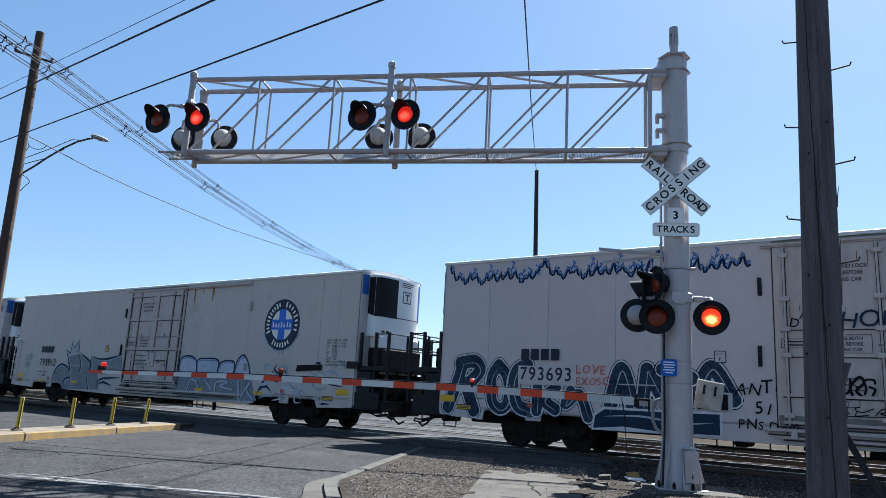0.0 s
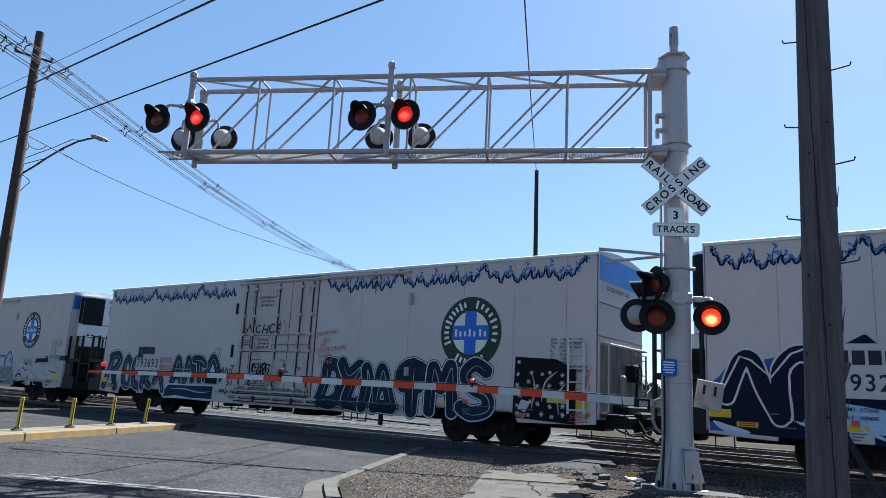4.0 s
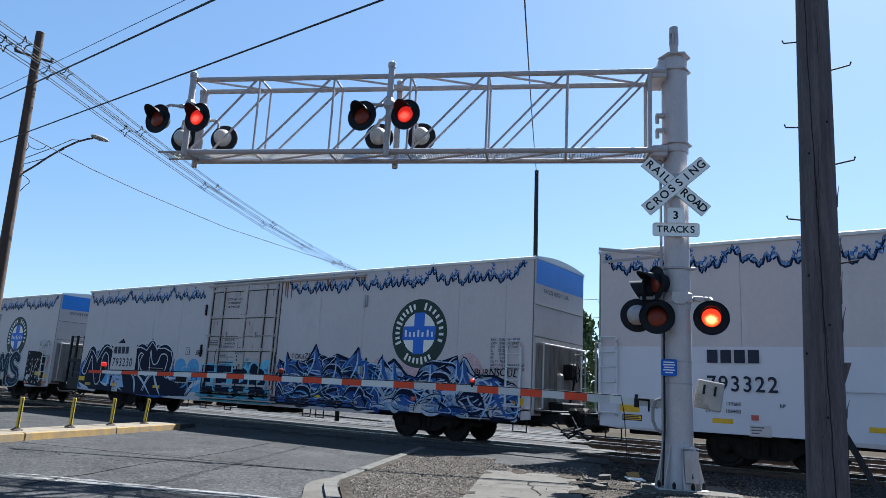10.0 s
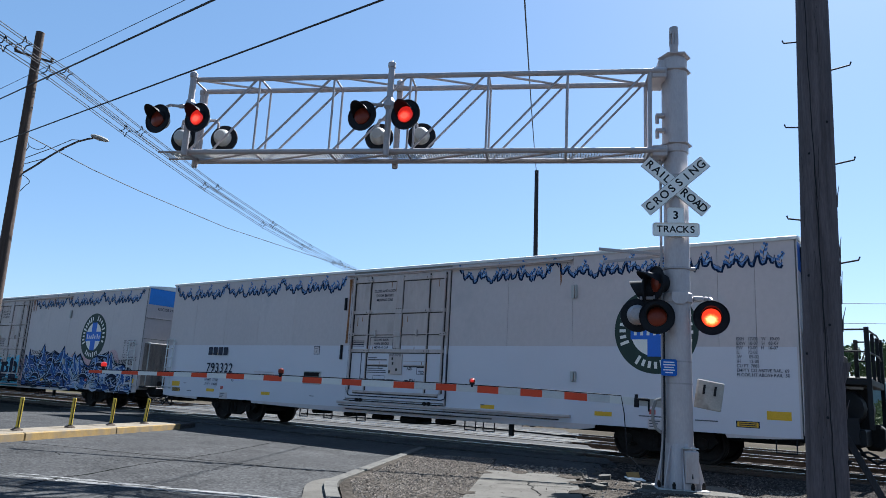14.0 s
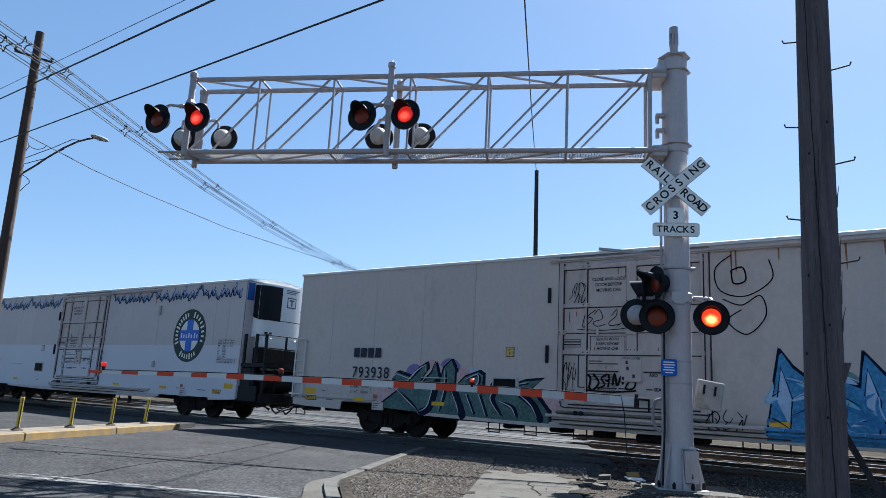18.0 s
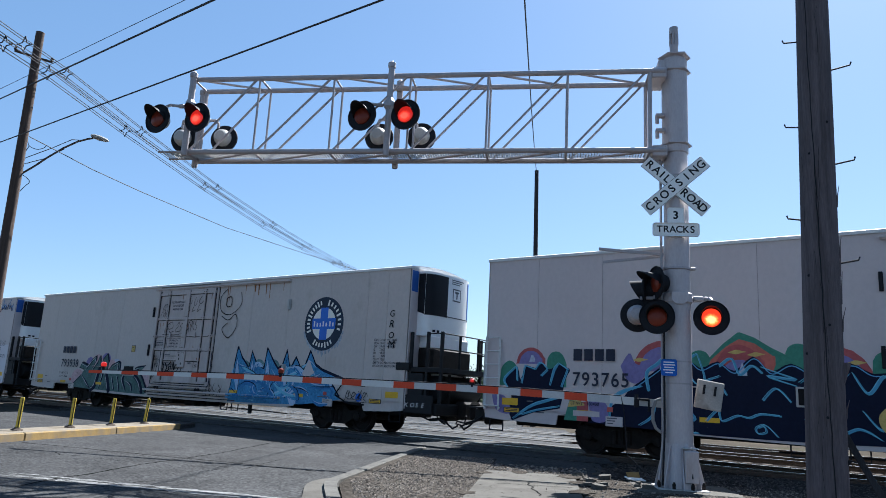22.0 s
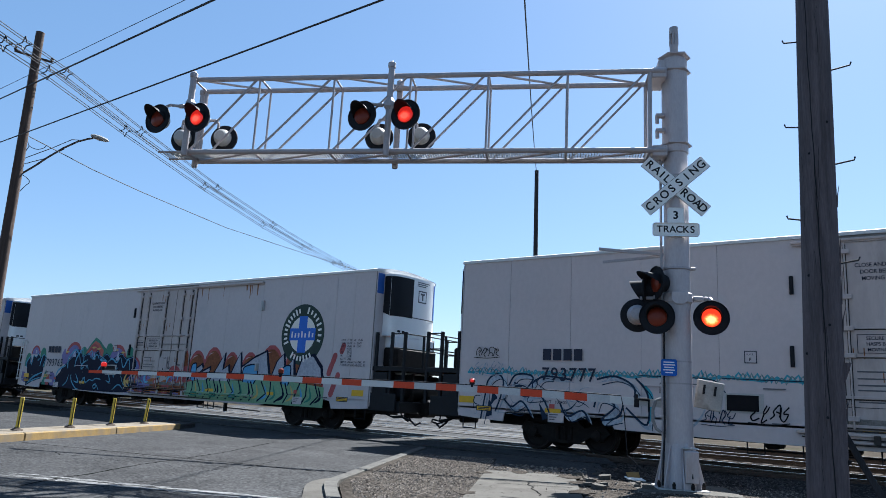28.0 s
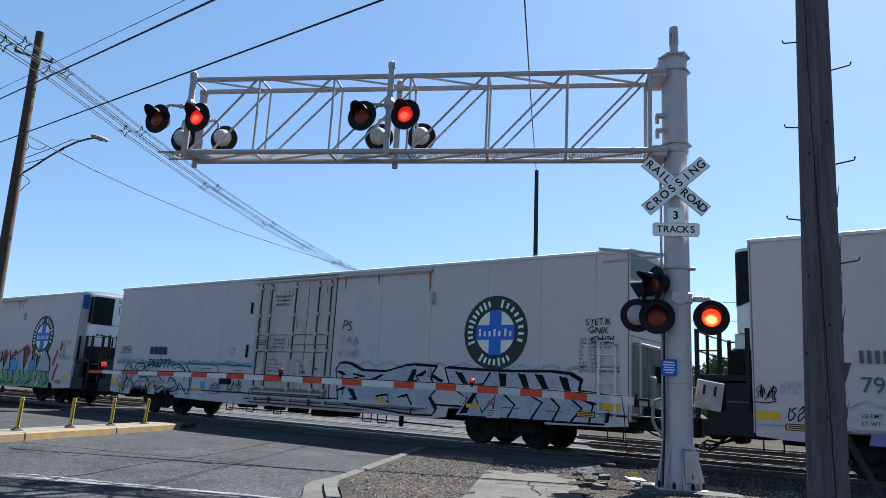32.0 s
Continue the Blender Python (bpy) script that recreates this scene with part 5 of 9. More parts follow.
def cooler_end(car, x, s):
    """The machinery end: cooling unit, platform with rails, fuel tank. s: which way it faces."""
    def bx(a0, a1, y0, y1, z0, z1, c=0.01):
        return Geo().box((min(x + s * a0, x + s * a1), y0, z0), (max(x + s * a0, x + s * a1), y1, z1), c)
    e = part("end_panel", bx(0, 0.03, 0.02, CARW - 0.02, 0.8, EAVE - 0.02), WHITE, car, "flat white car end")
    for yy in (0.03, CARW - 0.33):
        part("blue_placard", bx(0.03, 0.038, yy, yy + 0.30, 4.28, 4.92, 0), PLACARD, e, "small blue warning placard")
    turn = [math.pi * (k / 28 - 0.5) for k in range(29)]
    out = [(0.5 * max(0.0, math.cos(a)) ** 0.5, 1.525 + 1.145 * math.copysign(abs(math.sin(a)) ** 0.5, a)) for a in turn]
    outline = [(x + s * a, y) for a, y in out]
    if s < 0:
        outline = outline[::-1]
    u = part("cooling_unit", Geo().prism(outline, 2.98, 4.93), COOLWHITE, e, "rounded white cooling unit with dark grille", True)

    def face(name, y0, y1, z0, z1, mat, pad):
        ring = [(a + pad, y) for a, y in out]
        ys = [y for _, y in ring]
        rows = sorted({y0, y1, *[y for y in ys if y0 < y < y1], *[y0 + (y1 - y0) * k / 8 for k in range(1, 8)]})
        g, m = Geo(), len(rows) - 1
        vs = []
        for yy in rows:
            aa = float(np.interp(yy, ys, [a for a, _ in ring]))
            vs += [(x + s * aa, yy, z0), (x + s * aa, yy, z1)]
        g.add(vs, [(2 * k, 2 * k + 2, 2 * k + 3, 2 * k + 1) for k in range(m)])
        return part(name, g, mat, u, "", True)
    part("side_grille", Geo().prism([(x + s * 0.03, 3.70), (x + s * 0.27, 3.62), (x + s * 0.27, 4.86), (x + s * 0.03, 4.86)], -0.396, -0.37, Matrix(((1, 0, 0, 0), (0, 0, -1, 0), (0, 1, 0, 0), (0, 0, 0, 1)))), GRILLE, u, "dark louvred side grille")
    face("front_grille", 0.405, 1.26, 3.60, 4.86, GRILLE, 0.010)
    face("far_grille", 2.40, 2.63, 3.66, 4.84, PLACARD, 0.006)
    face("badge", 1.52, 1.96, 4.15, 4.55, LETTERGREY, 0.006)
    face("badge_white", 1.56, 1.92, 4.19, 4.51, COOLWHITE, 0.009)
    face("badge_bar", 1.63, 1.86, 4.41, 4.47, LETTERGREY, 0.012)
    face("badge_bar", 1.71, 1.78, 4.23, 4.43, LETTERGREY, 0.012)
    for j in range(3):
        face("small_print", 1.45, 2.1 - 0.1 * j, 4.80 - 0.06 * j, 4.83 - 0.06 * j, LETTERGREY, 0.008)
    face("waist_line", 0.42, 2.62, 3.615, 3.645, LETTERGREY, 0.008)
    for yy in (0.62, 0.80):
        face("vent_slot", yy, yy + 0.12, 3.10, 3.17, BLACK, 0.006)
    for z in (4.05, 4.35, 4.62):
        part("louvre", Geo().box((min(x + s * 0.04, x + s * 0.26), 0.355, z), (max(x + s * 0.04, x + s * 0.26), 0.37, z + 0.03)), BLACK, u)
    part("unit_pedestal", bx(0.03, 0.5, 0.55, 2.5, 2.62, 2.98, 0.02), COOLWHITE, e, "white box under the unit")
    part("machinery", bx(0.03, 0.6, 0.5, 2.55, 2.02, 2.62, 0.05), TRUCKIRON, e, "dark machinery on the platform")
    p = part("platform", bx(0.0, 1.25, 0.06, CARW - 0.06, 1.88, 2.02, 0.01), CARBLACK, e, "black service platform")
    for a in (0.12, 0.72, 1.22):
        for yy in (0.10, CARW - 0.10):
            part("rail_post", bx(a - 0.045, a + 0.045, yy - 0.045, yy + 0.045, 1.0, 3.05), CARBLACK, p, "black rail post")
    for z in (3.0, 2.55):
        for yy in (0.10, CARW - 0.10):
            part("guard_rail", Geo().pipe([(x + s * 0.72, yy, z), (x + s * 1.22, yy, z)], 0.02, 6), CARBLACK, p)
        part("guard_rail", Geo().pipe([(x + s * 1.22, 0.1, z), (x + s * 1.28, 1.5, z), (x + s * 1.22, 2.95, z)], 0.02, 6), CARBLACK, p)
    for yy in (1.0, 2.0):
        part("rail_post", bx(1.2, 1.27, yy - 0.03, yy + 0.03, 2.0, 3.0), CARBLACK, p)
    tank = part("fuel_tank", Geo().lathe([(0.10, -1.1), (0.36, -1.05), (0.40, -0.9), (0.40, 0.9), (0.36, 1.05), (0.10, 1.1)], 18, pose(x + s * 0.70, 1.5, 1.42, 90, 0, 0)), CARBLACK, e, "black cylindrical fuel tank", True)
    part("tank_strap", bx(0.28, 1.12, 0.7, 0.78, 1.0, 1.84), TRUCKIRON, tank)
    part("tank_top_panel", bx(0.35, 1.05, 0.45, 1.2, 1.80, 1.86), LAMPWHITE, tank, "pale cover on the tank")
    part("battery_box", bx(0.08, 0.62, 0.05, 0.75, 0.98, 1.85, 0.03), CARBLACK, e, "black battery box")
    part("skirt_plate", bx(0.0, 1.0, 0.035, 0.10, 0.70, 1.22), CARBLACK, e, "black plate below the platform")
    part("box_seam", bx(0.12, 0.58, 0.03, 0.055, 1.42, 1.44, 0), LETTERGREY, e)
    part("end_sill", bx(-0.3, 1.1, 0.12, CARW - 0.12, 0.66, 1.0, 0.03), CARBLACK, e)


def coupler(car, x, s, rng):
    c = part("coupler", Geo().box((min(x, x + s * 1.0), 1.40, 0.74), (max(x, x + s * 1.0), 1.65, 0.94), 0.03).box((min(x + s * 0.95, x + s * 1.33), 1.22, 0.56), (max(x + s * 0.95, x + s * 1.33), 1.80, 1.10), 0.08).box((min(x + s * 0.5, x + s * 0.72), 1.1, 0.5), (max(x + s * 0.5, x + s * 0.72), 1.9, 1.08), 0.05), TRUCKIRON, car, "cast knuckle coupler")
    part("air_hose", Geo().pipe([(x + s * 0.7, 0.95, 0.85), (x + s * 1.0, 0.85, 0.45), (x + s * 1.2, 0.85, 0.32), (x + s * 1.36, 0.9, 0.42)], 0.03, 8), BLACK, c)
    part("brake_hose", Geo().pipe([(x + s * 0.25, 0.35, 0.75), (x + s * 0.45, 0.30, 0.62), (x + s * 0.8, 0.3, 0.52), (x + s * 1.1, 0.35, 0.56), (x + s * 1.25, 0.5, 0.48), (x + s * 1.1, 0.6, 0.44), (x + s * 0.8, 0.7, 0.54), (x + s * 0.55, 0.9, 0.7)], 0.024, 8), BLACK, c, "looped black hose")
    part("lift_lever", Geo().pipe([(x + s * 0.65, 0.12, 0.72), (x + s * 0.75, 0.2, 0.55), (x + s * 0.85, 0.9, 0.60), (x + s * 1.05, 1.3, 0.7)], 0.02, 6), BLACK, c)
    part("step", Geo().pipe([(x - s * 0.15, 0.06, 0.75), (x - s * 0.15, 0.06, 0.42), (x - s * 0.55, 0.06, 0.42), (x - s * 0.55, 0.06, 0.75)], 0.02, 6), BLACK, c)


def reefer(kind, barred=True, bandmat=None, coat=None):
    """One refrigerator car: left end at x 0, rails at z 0, the visible side at y 0. kind A has its machinery on the right, B on the left. barred: the door has flanged cross-bars."""
    A = kind == "A"
    car = thing("refrigerator_car", "white refrigerated boxcar on black trucks", "railway car", group="train cars")
    t0, t1 = (3.67, 19.42) if A else (2.98, 18.75)
    d0, d1, sl = (9.62, 13.40, 17.25) if A else (8.82, 12.62, 16.50)
    part("body", Geo().box((0.01, 0.012, 0.90), (CARLEN - 0.01, CARW - 0.005, EAVE), 0.01), SEAM, car, "insulated box body")
    prof = [(-0.035, EAVE - 0.07), (-0.035, EAVE)] + [(CARW * k / 12, EAVE + 0.02 + 0.13 * math.sin(math.pi * k / 12)) for k in range(13)] + [(CARW + 0.035, EAVE), (CARW + 0.035, EAVE - 0.07)]
    part("roof", Geo().prism(prof, -0.03, CARLEN + 0.03, ALONGX), ROOFMAT, car, "arched pale roof", True)
    xs = [0.02, 1.55, 3.35, 5.2, 7.0, d0 - 0.02, d1 + 0.02, (d1 + 0.02) * 0.5 + sl * 0.5, sl, sl + 1.95, sl + 3.6, CARLEN - 0.85, CARLEN - 0.02]
    for i in range(len(xs) - 1):
        if i != 5:
            part("side_panel", Geo().box((xs[i] + 0.004, 0.0, 0.95), (xs[i + 1] - 0.004, 0.03, EAVE - 0.06), 0.003), coat or WHITE, car)
    # sill with cut-outs over the trucks
    def cut(t):
        return [(t - 1.55, 0.66), (t - 1.5, 0.90), (t - 1.3, 0.94), (t + 1.25, 0.94), (t + 1.45, 0.88), (t + 1.55, 0.66)]
    low = [(0.02, 0.74), (0.5, 0.70)] + cut(t0) + [(d0 - 1.0, 0.60), (sl + 0.2, 0.60)] + cut(t1) + [(CARLEN - 0.5, 0.70), (CARLEN - 0.02, 0.74)]
    sill = part("side_sill", Geo().prism(low + [(CARLEN - 0.02, 1.0), (0.02, 1.0)], 0.006, 0.05, Matrix(((1, 0, 0, 0), (0, 0, -1, 0), (0, 1, 0, 0), (0, 0, 0, 1))) @ pose(0, 0, -0.05)), coat or WHITE, car, "deep side sill with truck cut-outs")
    for tt in (t0, t1):
        part("jack_pad", Geo().box((tt - 0.22, -0.012, 0.72), (tt + 0.22, 0.03, 0.96), 0.01), coat or WHITE, sill)
    # plug door with its locking rods
    d = part("plug_door", Geo().box((d0, -0.05, 0.98), (d1, 0.02, 4.80), 0.015), CREAM, car, "cream ribbed plug door with locking rods")
    part("door_gap", Geo().box((d0 - 0.03, -0.012, 0.95), (d0 - 0.004, 0.0, 4.83)), GAPSHADE, d, "dark joint beside the door")
    part("door_gap", Geo().box((d1 + 0.004, -0.012, 0.95), (d1 + 0.03, 0.0, 4.83)), GAPSHADE, d, "dark joint beside the door")
    W = d1 - d0
    bars = (2.47, 3.655, 4.64) if barred else (1.06, 1.62)
    thin = (2.97,) if barred else (2.43, 3.0)
    if not barred:
        for ff in (0.17, 0.68):
            part("door_joint", Geo().box((d0 + ff * W - 0.008, -0.0565, 1.0), (d0 + ff * W + 0.008, -0.0495, 4.78)), GAPSHADE, d)
    # dark strips under each bar paint its shade on the door
    for zz, g0 in [(z - (0.062 if barred else 0.042), 0.013) for z in bars] + [(z - 0.022, 0.009) for z in thin]:
        part("door_joint", Geo().box((d0 + 0.12, -0.0565, zz - g0), (d1 - 0.12, -0.0495, zz + g0)), GAPSHADE, d)
    for z in bars + thin:
        h = 0.012 if z in thin else 0.05 if barred else 0.03
        part("door_bar", Geo().box((d0 + 0.10, -0.085, z - h), (d1 - 0.10, -0.05, z + h), 0.006), CREAM, d)
    for f, r in ((0.035, 0.03), (0.21, 0.018), (0.815, 0.018), (0.965, 0.03)) if barred else ((0.06, 0.024), (0.20, 0.018), (0.52, 0.022), (0.81, 0.018), (0.95, 0.026)):
        xx = d0 + W * f
        # a dark strip behind each rod stands in for its shade
        part("rod_gap", Geo().box((xx - r - 0.016, -0.0545, 1.28 if barred else 1.02), (xx + r + 0.012, -0.0495, 4.76)), GAPSHADE, d, "dark strip painted as the rod's shade")
        part("locking_rod", Geo().tube((xx, -0.11, 1.25 if barred else 1.0), (xx, -0.11, 4.78), r, n=8), CREAM, d, "vertical locking rod")
        for z in ((2.47, 3.655, 4.64) if 0.1 < f < 0.9 else (2.97,)) if barred else (1.2, 2.45, 3.0, 3.65, 4.6):
            bk = part("rod_bracket", Geo().box((xx - 0.10, -0.135, z - 0.05), (xx + 0.10, -0.07, z + 0.05), 0.012), CREAM, d)
            if barred:
                for q in (-0.065, 0.065):
                    part("bolt", Geo().box((xx + q - 0.014, -0.141, z - 0.016), (xx + q + 0.014, -0.134, z + 0.016), 0.004), GAPSHADE, bk)
    if barred:
        post = part("centre_post", Geo().box((d0 + 0.487 * W, -0.098, 2.42), (d0 + 0.552 * W, -0.05, 4.74), 0.008), CREAM, d, "flat upright at the middle of the door")
        # thin dark strips along both edges of the post
        for q in (0.485, 0.554):
            part("post_gap", Geo().box((d0 + q * W - 0.012, -0.0575, 2.42), (d0 + q * W + 0.012, -0.0495, 4.74)), GAPSHADE, d)
        for z in (2.40, 2.54, 3.58, 3.73):
            for q in (0.497, 0.517, 0.540):
                part("bolt", Geo().box((d0 + q * W - 0.013, -0.104, z - 0.013), (d0 + q * W + 0.013, -0.097, z + 0.013), 0.003), GAPSHADE, post)
        part("keeper", Geo().box((d0 + 0.485 * W, -0.125, 2.90), (d0 + 0.554 * W, -0.09, 3.04), 0.01), CREAM, d)
        for q in (0.29, 0.71):
            part("hasp", Geo().box((d0 + q * W - 0.03, -0.12, 2.90), (d0 + q * W + 0.03, -0.06, 3.10), 0.012), CREAM, d)
        for a, b in ((0.222, 0.43), (0.595, 0.81)):
            part("shelf_bar", Geo().box((d0 + a * W, -0.075, 2.035), (d0 + b * W, -0.05, 2.075), 0.006).box((d0 + a * W, -0.06, 2.165), (d0 + b * W, -0.05, 2.18)), CREAM, d)
            # painted shade below the shelf bar
            part("door_joint", Geo().box((d0 + a * W, -0.0565, 2.00), (d0 + b * W, -0.0495, 2.034)), GAPSHADE, d)
        for a, b in ((0.29, 0.42), (0.43, 0.505), (0.61, 0.65)):
            part("dash", Geo().box((d0 + a * W, -0.0575, 1.605), (d0 + b * W, -0.0505, 1.632)), LETTER, d)
        part("dash", Geo().box((d0 + 0.148 * W, -0.0575, 1.62), (d0 + 0.156 * W, -0.0505, 2.52)).box((d0 + 0.156 * W, -0.0575, 1.605), (d0 + 0.24 * W, -0.0505, 1.632)), LETTER, d)
        part("foot_bar", Geo().box((d0 + 0.08 * W, -0.085, 1.20), (d1 - 0.06 * W, -0.05, 1.27), 0.008), CREAM, d)
        # painted shade below the foot bar
        part("door_joint", Geo().box((d0 + 0.08 * W, -0.0565, 1.165), (d1 - 0.06 * W, -0.0495, 1.199)), GAPSHADE, d)
        part("foot_rod", Geo().pipe([(d0 + 0.10, -0.075, 2.30), (d0 + 0.10, -0.075, 1.20), (d0 + 0.13, -0.075, 1.13), (d0 + 0.22, -0.075, 1.11), (d1 - 0.10, -0.075, 1.11), (d1 + 0.01, -0.075, 1.14), (d1 + 0.04, -0.075, 1.22), (d1 + 0.04, -0.075, 2.40)], 0.015, 6), LETTER, d, "dark rod round the foot of the door")
        for f in (0.14, 0.18, 0.825, 0.865):
            part("roller", Geo().lathe([(0.012, -0.03), (0.055, -0.025), (0.055, 0.025), (0.012, 0.03)], 12, pose(d0 + f * W, -0.09, 0.985, 90, 0, 0)), TRUCKIRON, d, "door roller")
        part("roller_arm", Geo().tube((d0 + 0.06 * W, -0.09, 0.95), (d0 + 0.20 * W, -0.09, 0.97), 0.016, n=6).tube((d0 + 0.81 * W, -0.09, 0.97), (d0 + 0.94 * W, -0.09, 0.95), 0.016, n=6), TRUCKIRON, d)
    def framed(x0, x1, z0, z1):
        for a0, a1, b0, b1 in ((x0, x1, z0, z0 + 0.012), (x0, x1, z1 - 0.012, z1), (x0, x0 + 0.012, z0, z1), (x1 - 0.012, x1, z0, z1)):
            part("label_frame", Geo().box((a0, -0.0595, b0), (a1, -0.0565, b1)), LETTER, d)
    framed(d0 + 0.235 * W, d0 + 0.475 * W, 2.50, 2.88), framed(d0 + 0.03 * W, d0 + 0.17 * W, 2.60, 2.80), framed(d0 + (0.288 if barred else 0.17) * W, d0 + (0.41 if barred else 0.40) * W, 1.57 if barred else 1.42, 1.74 if barred else 1.62)
    for z in (2.72, 2.65):
        part("small_print", Geo().box((d0 + 0.045 * W, -0.0585, z), (d0 + 0.165 * W, -0.0565, z + 0.03)), LETTER, d)
    lx, lz = (-0.065, 0.22) if barred else (0.0, 0.0)
    part("lock_box", Geo().box((d0 + (0.515 + lx) * W, -0.10, 1.56 + lz), (d0 + (0.65 + lx) * W, -0.05, 2.17 + lz), 0.01), CREAM, d, "lock box with open and close marks")
    for xx, z in ((0.555, 1.98), (0.56, 1.84), (0.60, 1.66), (0.53, 1.6)):
        part("lock_slot", Geo().box((d0 + (xx + lx) * W - 0.03, -0.103, z + lz), (d0 + (xx + lx) * W + 0.03, -0.0995, z + lz + 0.08)), GAPSHADE, d)
    words("OPEN CLOSE", 0.085, LETTER, d, pose(d0 + (0.522 + lx) * W, -0.103, 2.12 + lz, 90, 0, 0), squeeze=0.9)
    part("door_foot", Geo().box((d0 + 0.02, -0.056, 0.99), (d1 - 0.02, -0.0505, 1.03 if barred else 1.20), 0.001), GRIME, d, "dirty foot of the door")
    for k in range(14):
        xx = d0 + W * (0.05 + 0.9 * ((k * 0.618) % 1.0))
        z = (4.62, 3.5, 2.6, 2.15)[k % 4]
        part("rust_run", Geo().box((xx, -0.0555, z - 0.12 - 0.05 * (k % 5)), (xx + 0.02, -0.0505, z)), RUST, d, "rust run")
    if not barred:
        part("door_handle", Geo().pipe([(d0 + 0.5 * (d1 - d0), -0.14, 2.66), (d1 - 0.05, -0.14, 2.66)], 0.015, 6), SEAM, d)
        part("lock_plate", Geo().box((d0 + 0.52 * (d1 - d0), -0.105, 1.55), (d0 + 0.60 * (d1 - d0), -0.08, 2.15), 0.01), CREAM, d)
    for i, txt in enumerate(("CLOSE AND LOCK", "DOOR BEFORE", "MOVING CAR")):
        words(txt, 0.115, LETTER, d, pose(d0 + 0.36 * (d1 - d0), -0.0575, 4.30 - 0.14 * i, 90, 0, 0), "CENTER", squeeze=0.9, bold=0.018)
    for i, txt in enumerate(("SECURE BOTH", "HASPS BEFORE", "MOVING CAR")):
        words(txt, 0.095, LETTER, d, pose(d0 + 0.355 * (d1 - d0), -0.0575, 2.80 - 0.115 * i, 90, 0, 0), "CENTER", squeeze=0.95, bold=0.018)
    words("ASD", 0.11, LETTER, d, pose(d0 + 0.63 * (d1 - d0), -0.0575, 1.95, 90, 0, 0), bold=0.03)
    words("YSD", 0.11, LETTER, d, pose(d0 + (0.745 if barred else 0.82) * W, -0.0575, 1.86, 90, 0, 0), bold=0.03)
    if barred:
        framed(d0 + 0.728 * W, d0 + 0.805 * W, 1.80, 2.0)
    words("SEAL", 0.11, LETTER, d, pose(d0 + 0.66 * W, -0.0575, 1.62 if barred else 1.75, 90, 0, 0), bold=0.03)
    for i, (w, z) in enumerate(((0.35, 2.25), (0.75, 2.19), (0.6, 1.93), (0.72, 1.87), (0.75, 1.81)) if barred else ((0.5, 2.12), (0.75, 1.98), (0.6, 1.85), (0.8, 1.75), (0.45, 1.52))):
        part("small_print", Geo().box((d0 + 0.86, -0.0585, z), (d0 + 0.86 + w, -0.0565, z + 0.028)), LETTERGREY, d)
    part("door_track", Geo().box((d0 - 0.25, -0.10, 4.83), (sl, 0.0, 4.885), 0.01).box((d0 - 0.25, -0.07, 4.80), (sl, -0.05, 4.83)), CREAM, car, "steel door track under the eave")
    part("door_track", Geo().box((d0 - 0.3, -0.10, 0.86), (sl, 0.0, 0.93), 0.01).box((d0, -0.09, 0.72), (d1 + 0.3, -0.06, 0.755), 0.005), CREAM, car, "lower door track")
    for z, a, b in ((0.80, d0 - 0.2, sl - 0.3), (0.70, d0 + 0.1, d1 + 1.6), (0.96, d0, d1)):
        part("door_gear_rod", Geo().tube((a, -0.085, z), (b, -0.085, z), 0.016, n=6), GAPSHADE, car, "dark door gear rod")
    for f in () if barred else (0.08, 0.30, 0.55, 0.80, 0.97):
        xx = d0 + f * (d1 - d0)
        part("gear_bracket", Geo().box((xx - 0.06, -0.12, 0.72), (xx + 0.06, -0.05, 0.90), 0.012), GAPSHADE if f in (0.30, 0.80) else CREAM, car, "door gear bracket")
    part("door_stop", Geo().box((d0 - 0.32, -0.06, 3.75), (d0 - 0.24, 0.0, 4.15), 0.01), BLACK, car)
    part("door_stop", Geo().box((d0 - 0.36, -0.06, 2.20), (d0 - 0.28, 0.0, 2.65), 0.01), BLACK, car)
    for z0, z1 in ((3.85, 4.2), (1.75, 2.0)):
        part("door_catch", Geo().box((sl - 0.02, -0.07, z0), (sl + 0.07, 0.0, z1), 0.01).box((sl + 0.10, -0.07, z0), (sl + 0.13, 0.0, z1), 0.005), LAMPWHITE, car)
    for xx in (2.9, 5.9, 9.9, 12.1, 14.8, 18.1):
        part("reflector", Geo().box((xx - 0.22, -0.009, 0.955), (xx + 0.22, -0.003, 1.06)), REFLYEL, car, "yellow reflective strip")
    for xx in (0.78 if A else 0.27, CARLEN - 0.46):
        part("reflector", Geo().box((xx - 0.24, -0.009, 1.09), (xx + 0.24, -0.003, 1.27)), REFLYEL, car, "large yellow reflective panel")
    for xx in (0.6, CARLEN - 1.33):
        wp = part("warning_plate", Geo().box((xx, -0.009, 0.895), (xx + 0.48, -0.003, 1.035)), LETTER, car, "amber warning plate with black border")
        part("warning_face", Geo().box((xx + 0.025, -0.011, 0.915), (xx + 0.455, -0.0095, 1.015)), REFLYEL, wp)
        for z in (0.935, 0.975):
            part("print_bar", Geo().box((xx + 0.06, -0.013, z), (xx + 0.42, -0.0115, z + 0.022)), LETTER, wp)
    for tt in (t0, t1):
        part("red_square", Geo().box((tt - 0.17, -0.034, 1.06), (tt - 0.02, -0.0335, 1.17)), REDSQ, car, "small red square")
        for i in range(3):
            part("small_print", Geo().box((tt - 0.18, -0.0135, 0.90 - 0.06 * i), (tt + 0.08 - 0.05 * i, -0.0125, 0.925 - 0.06 * i)), LETTERGREY, car)
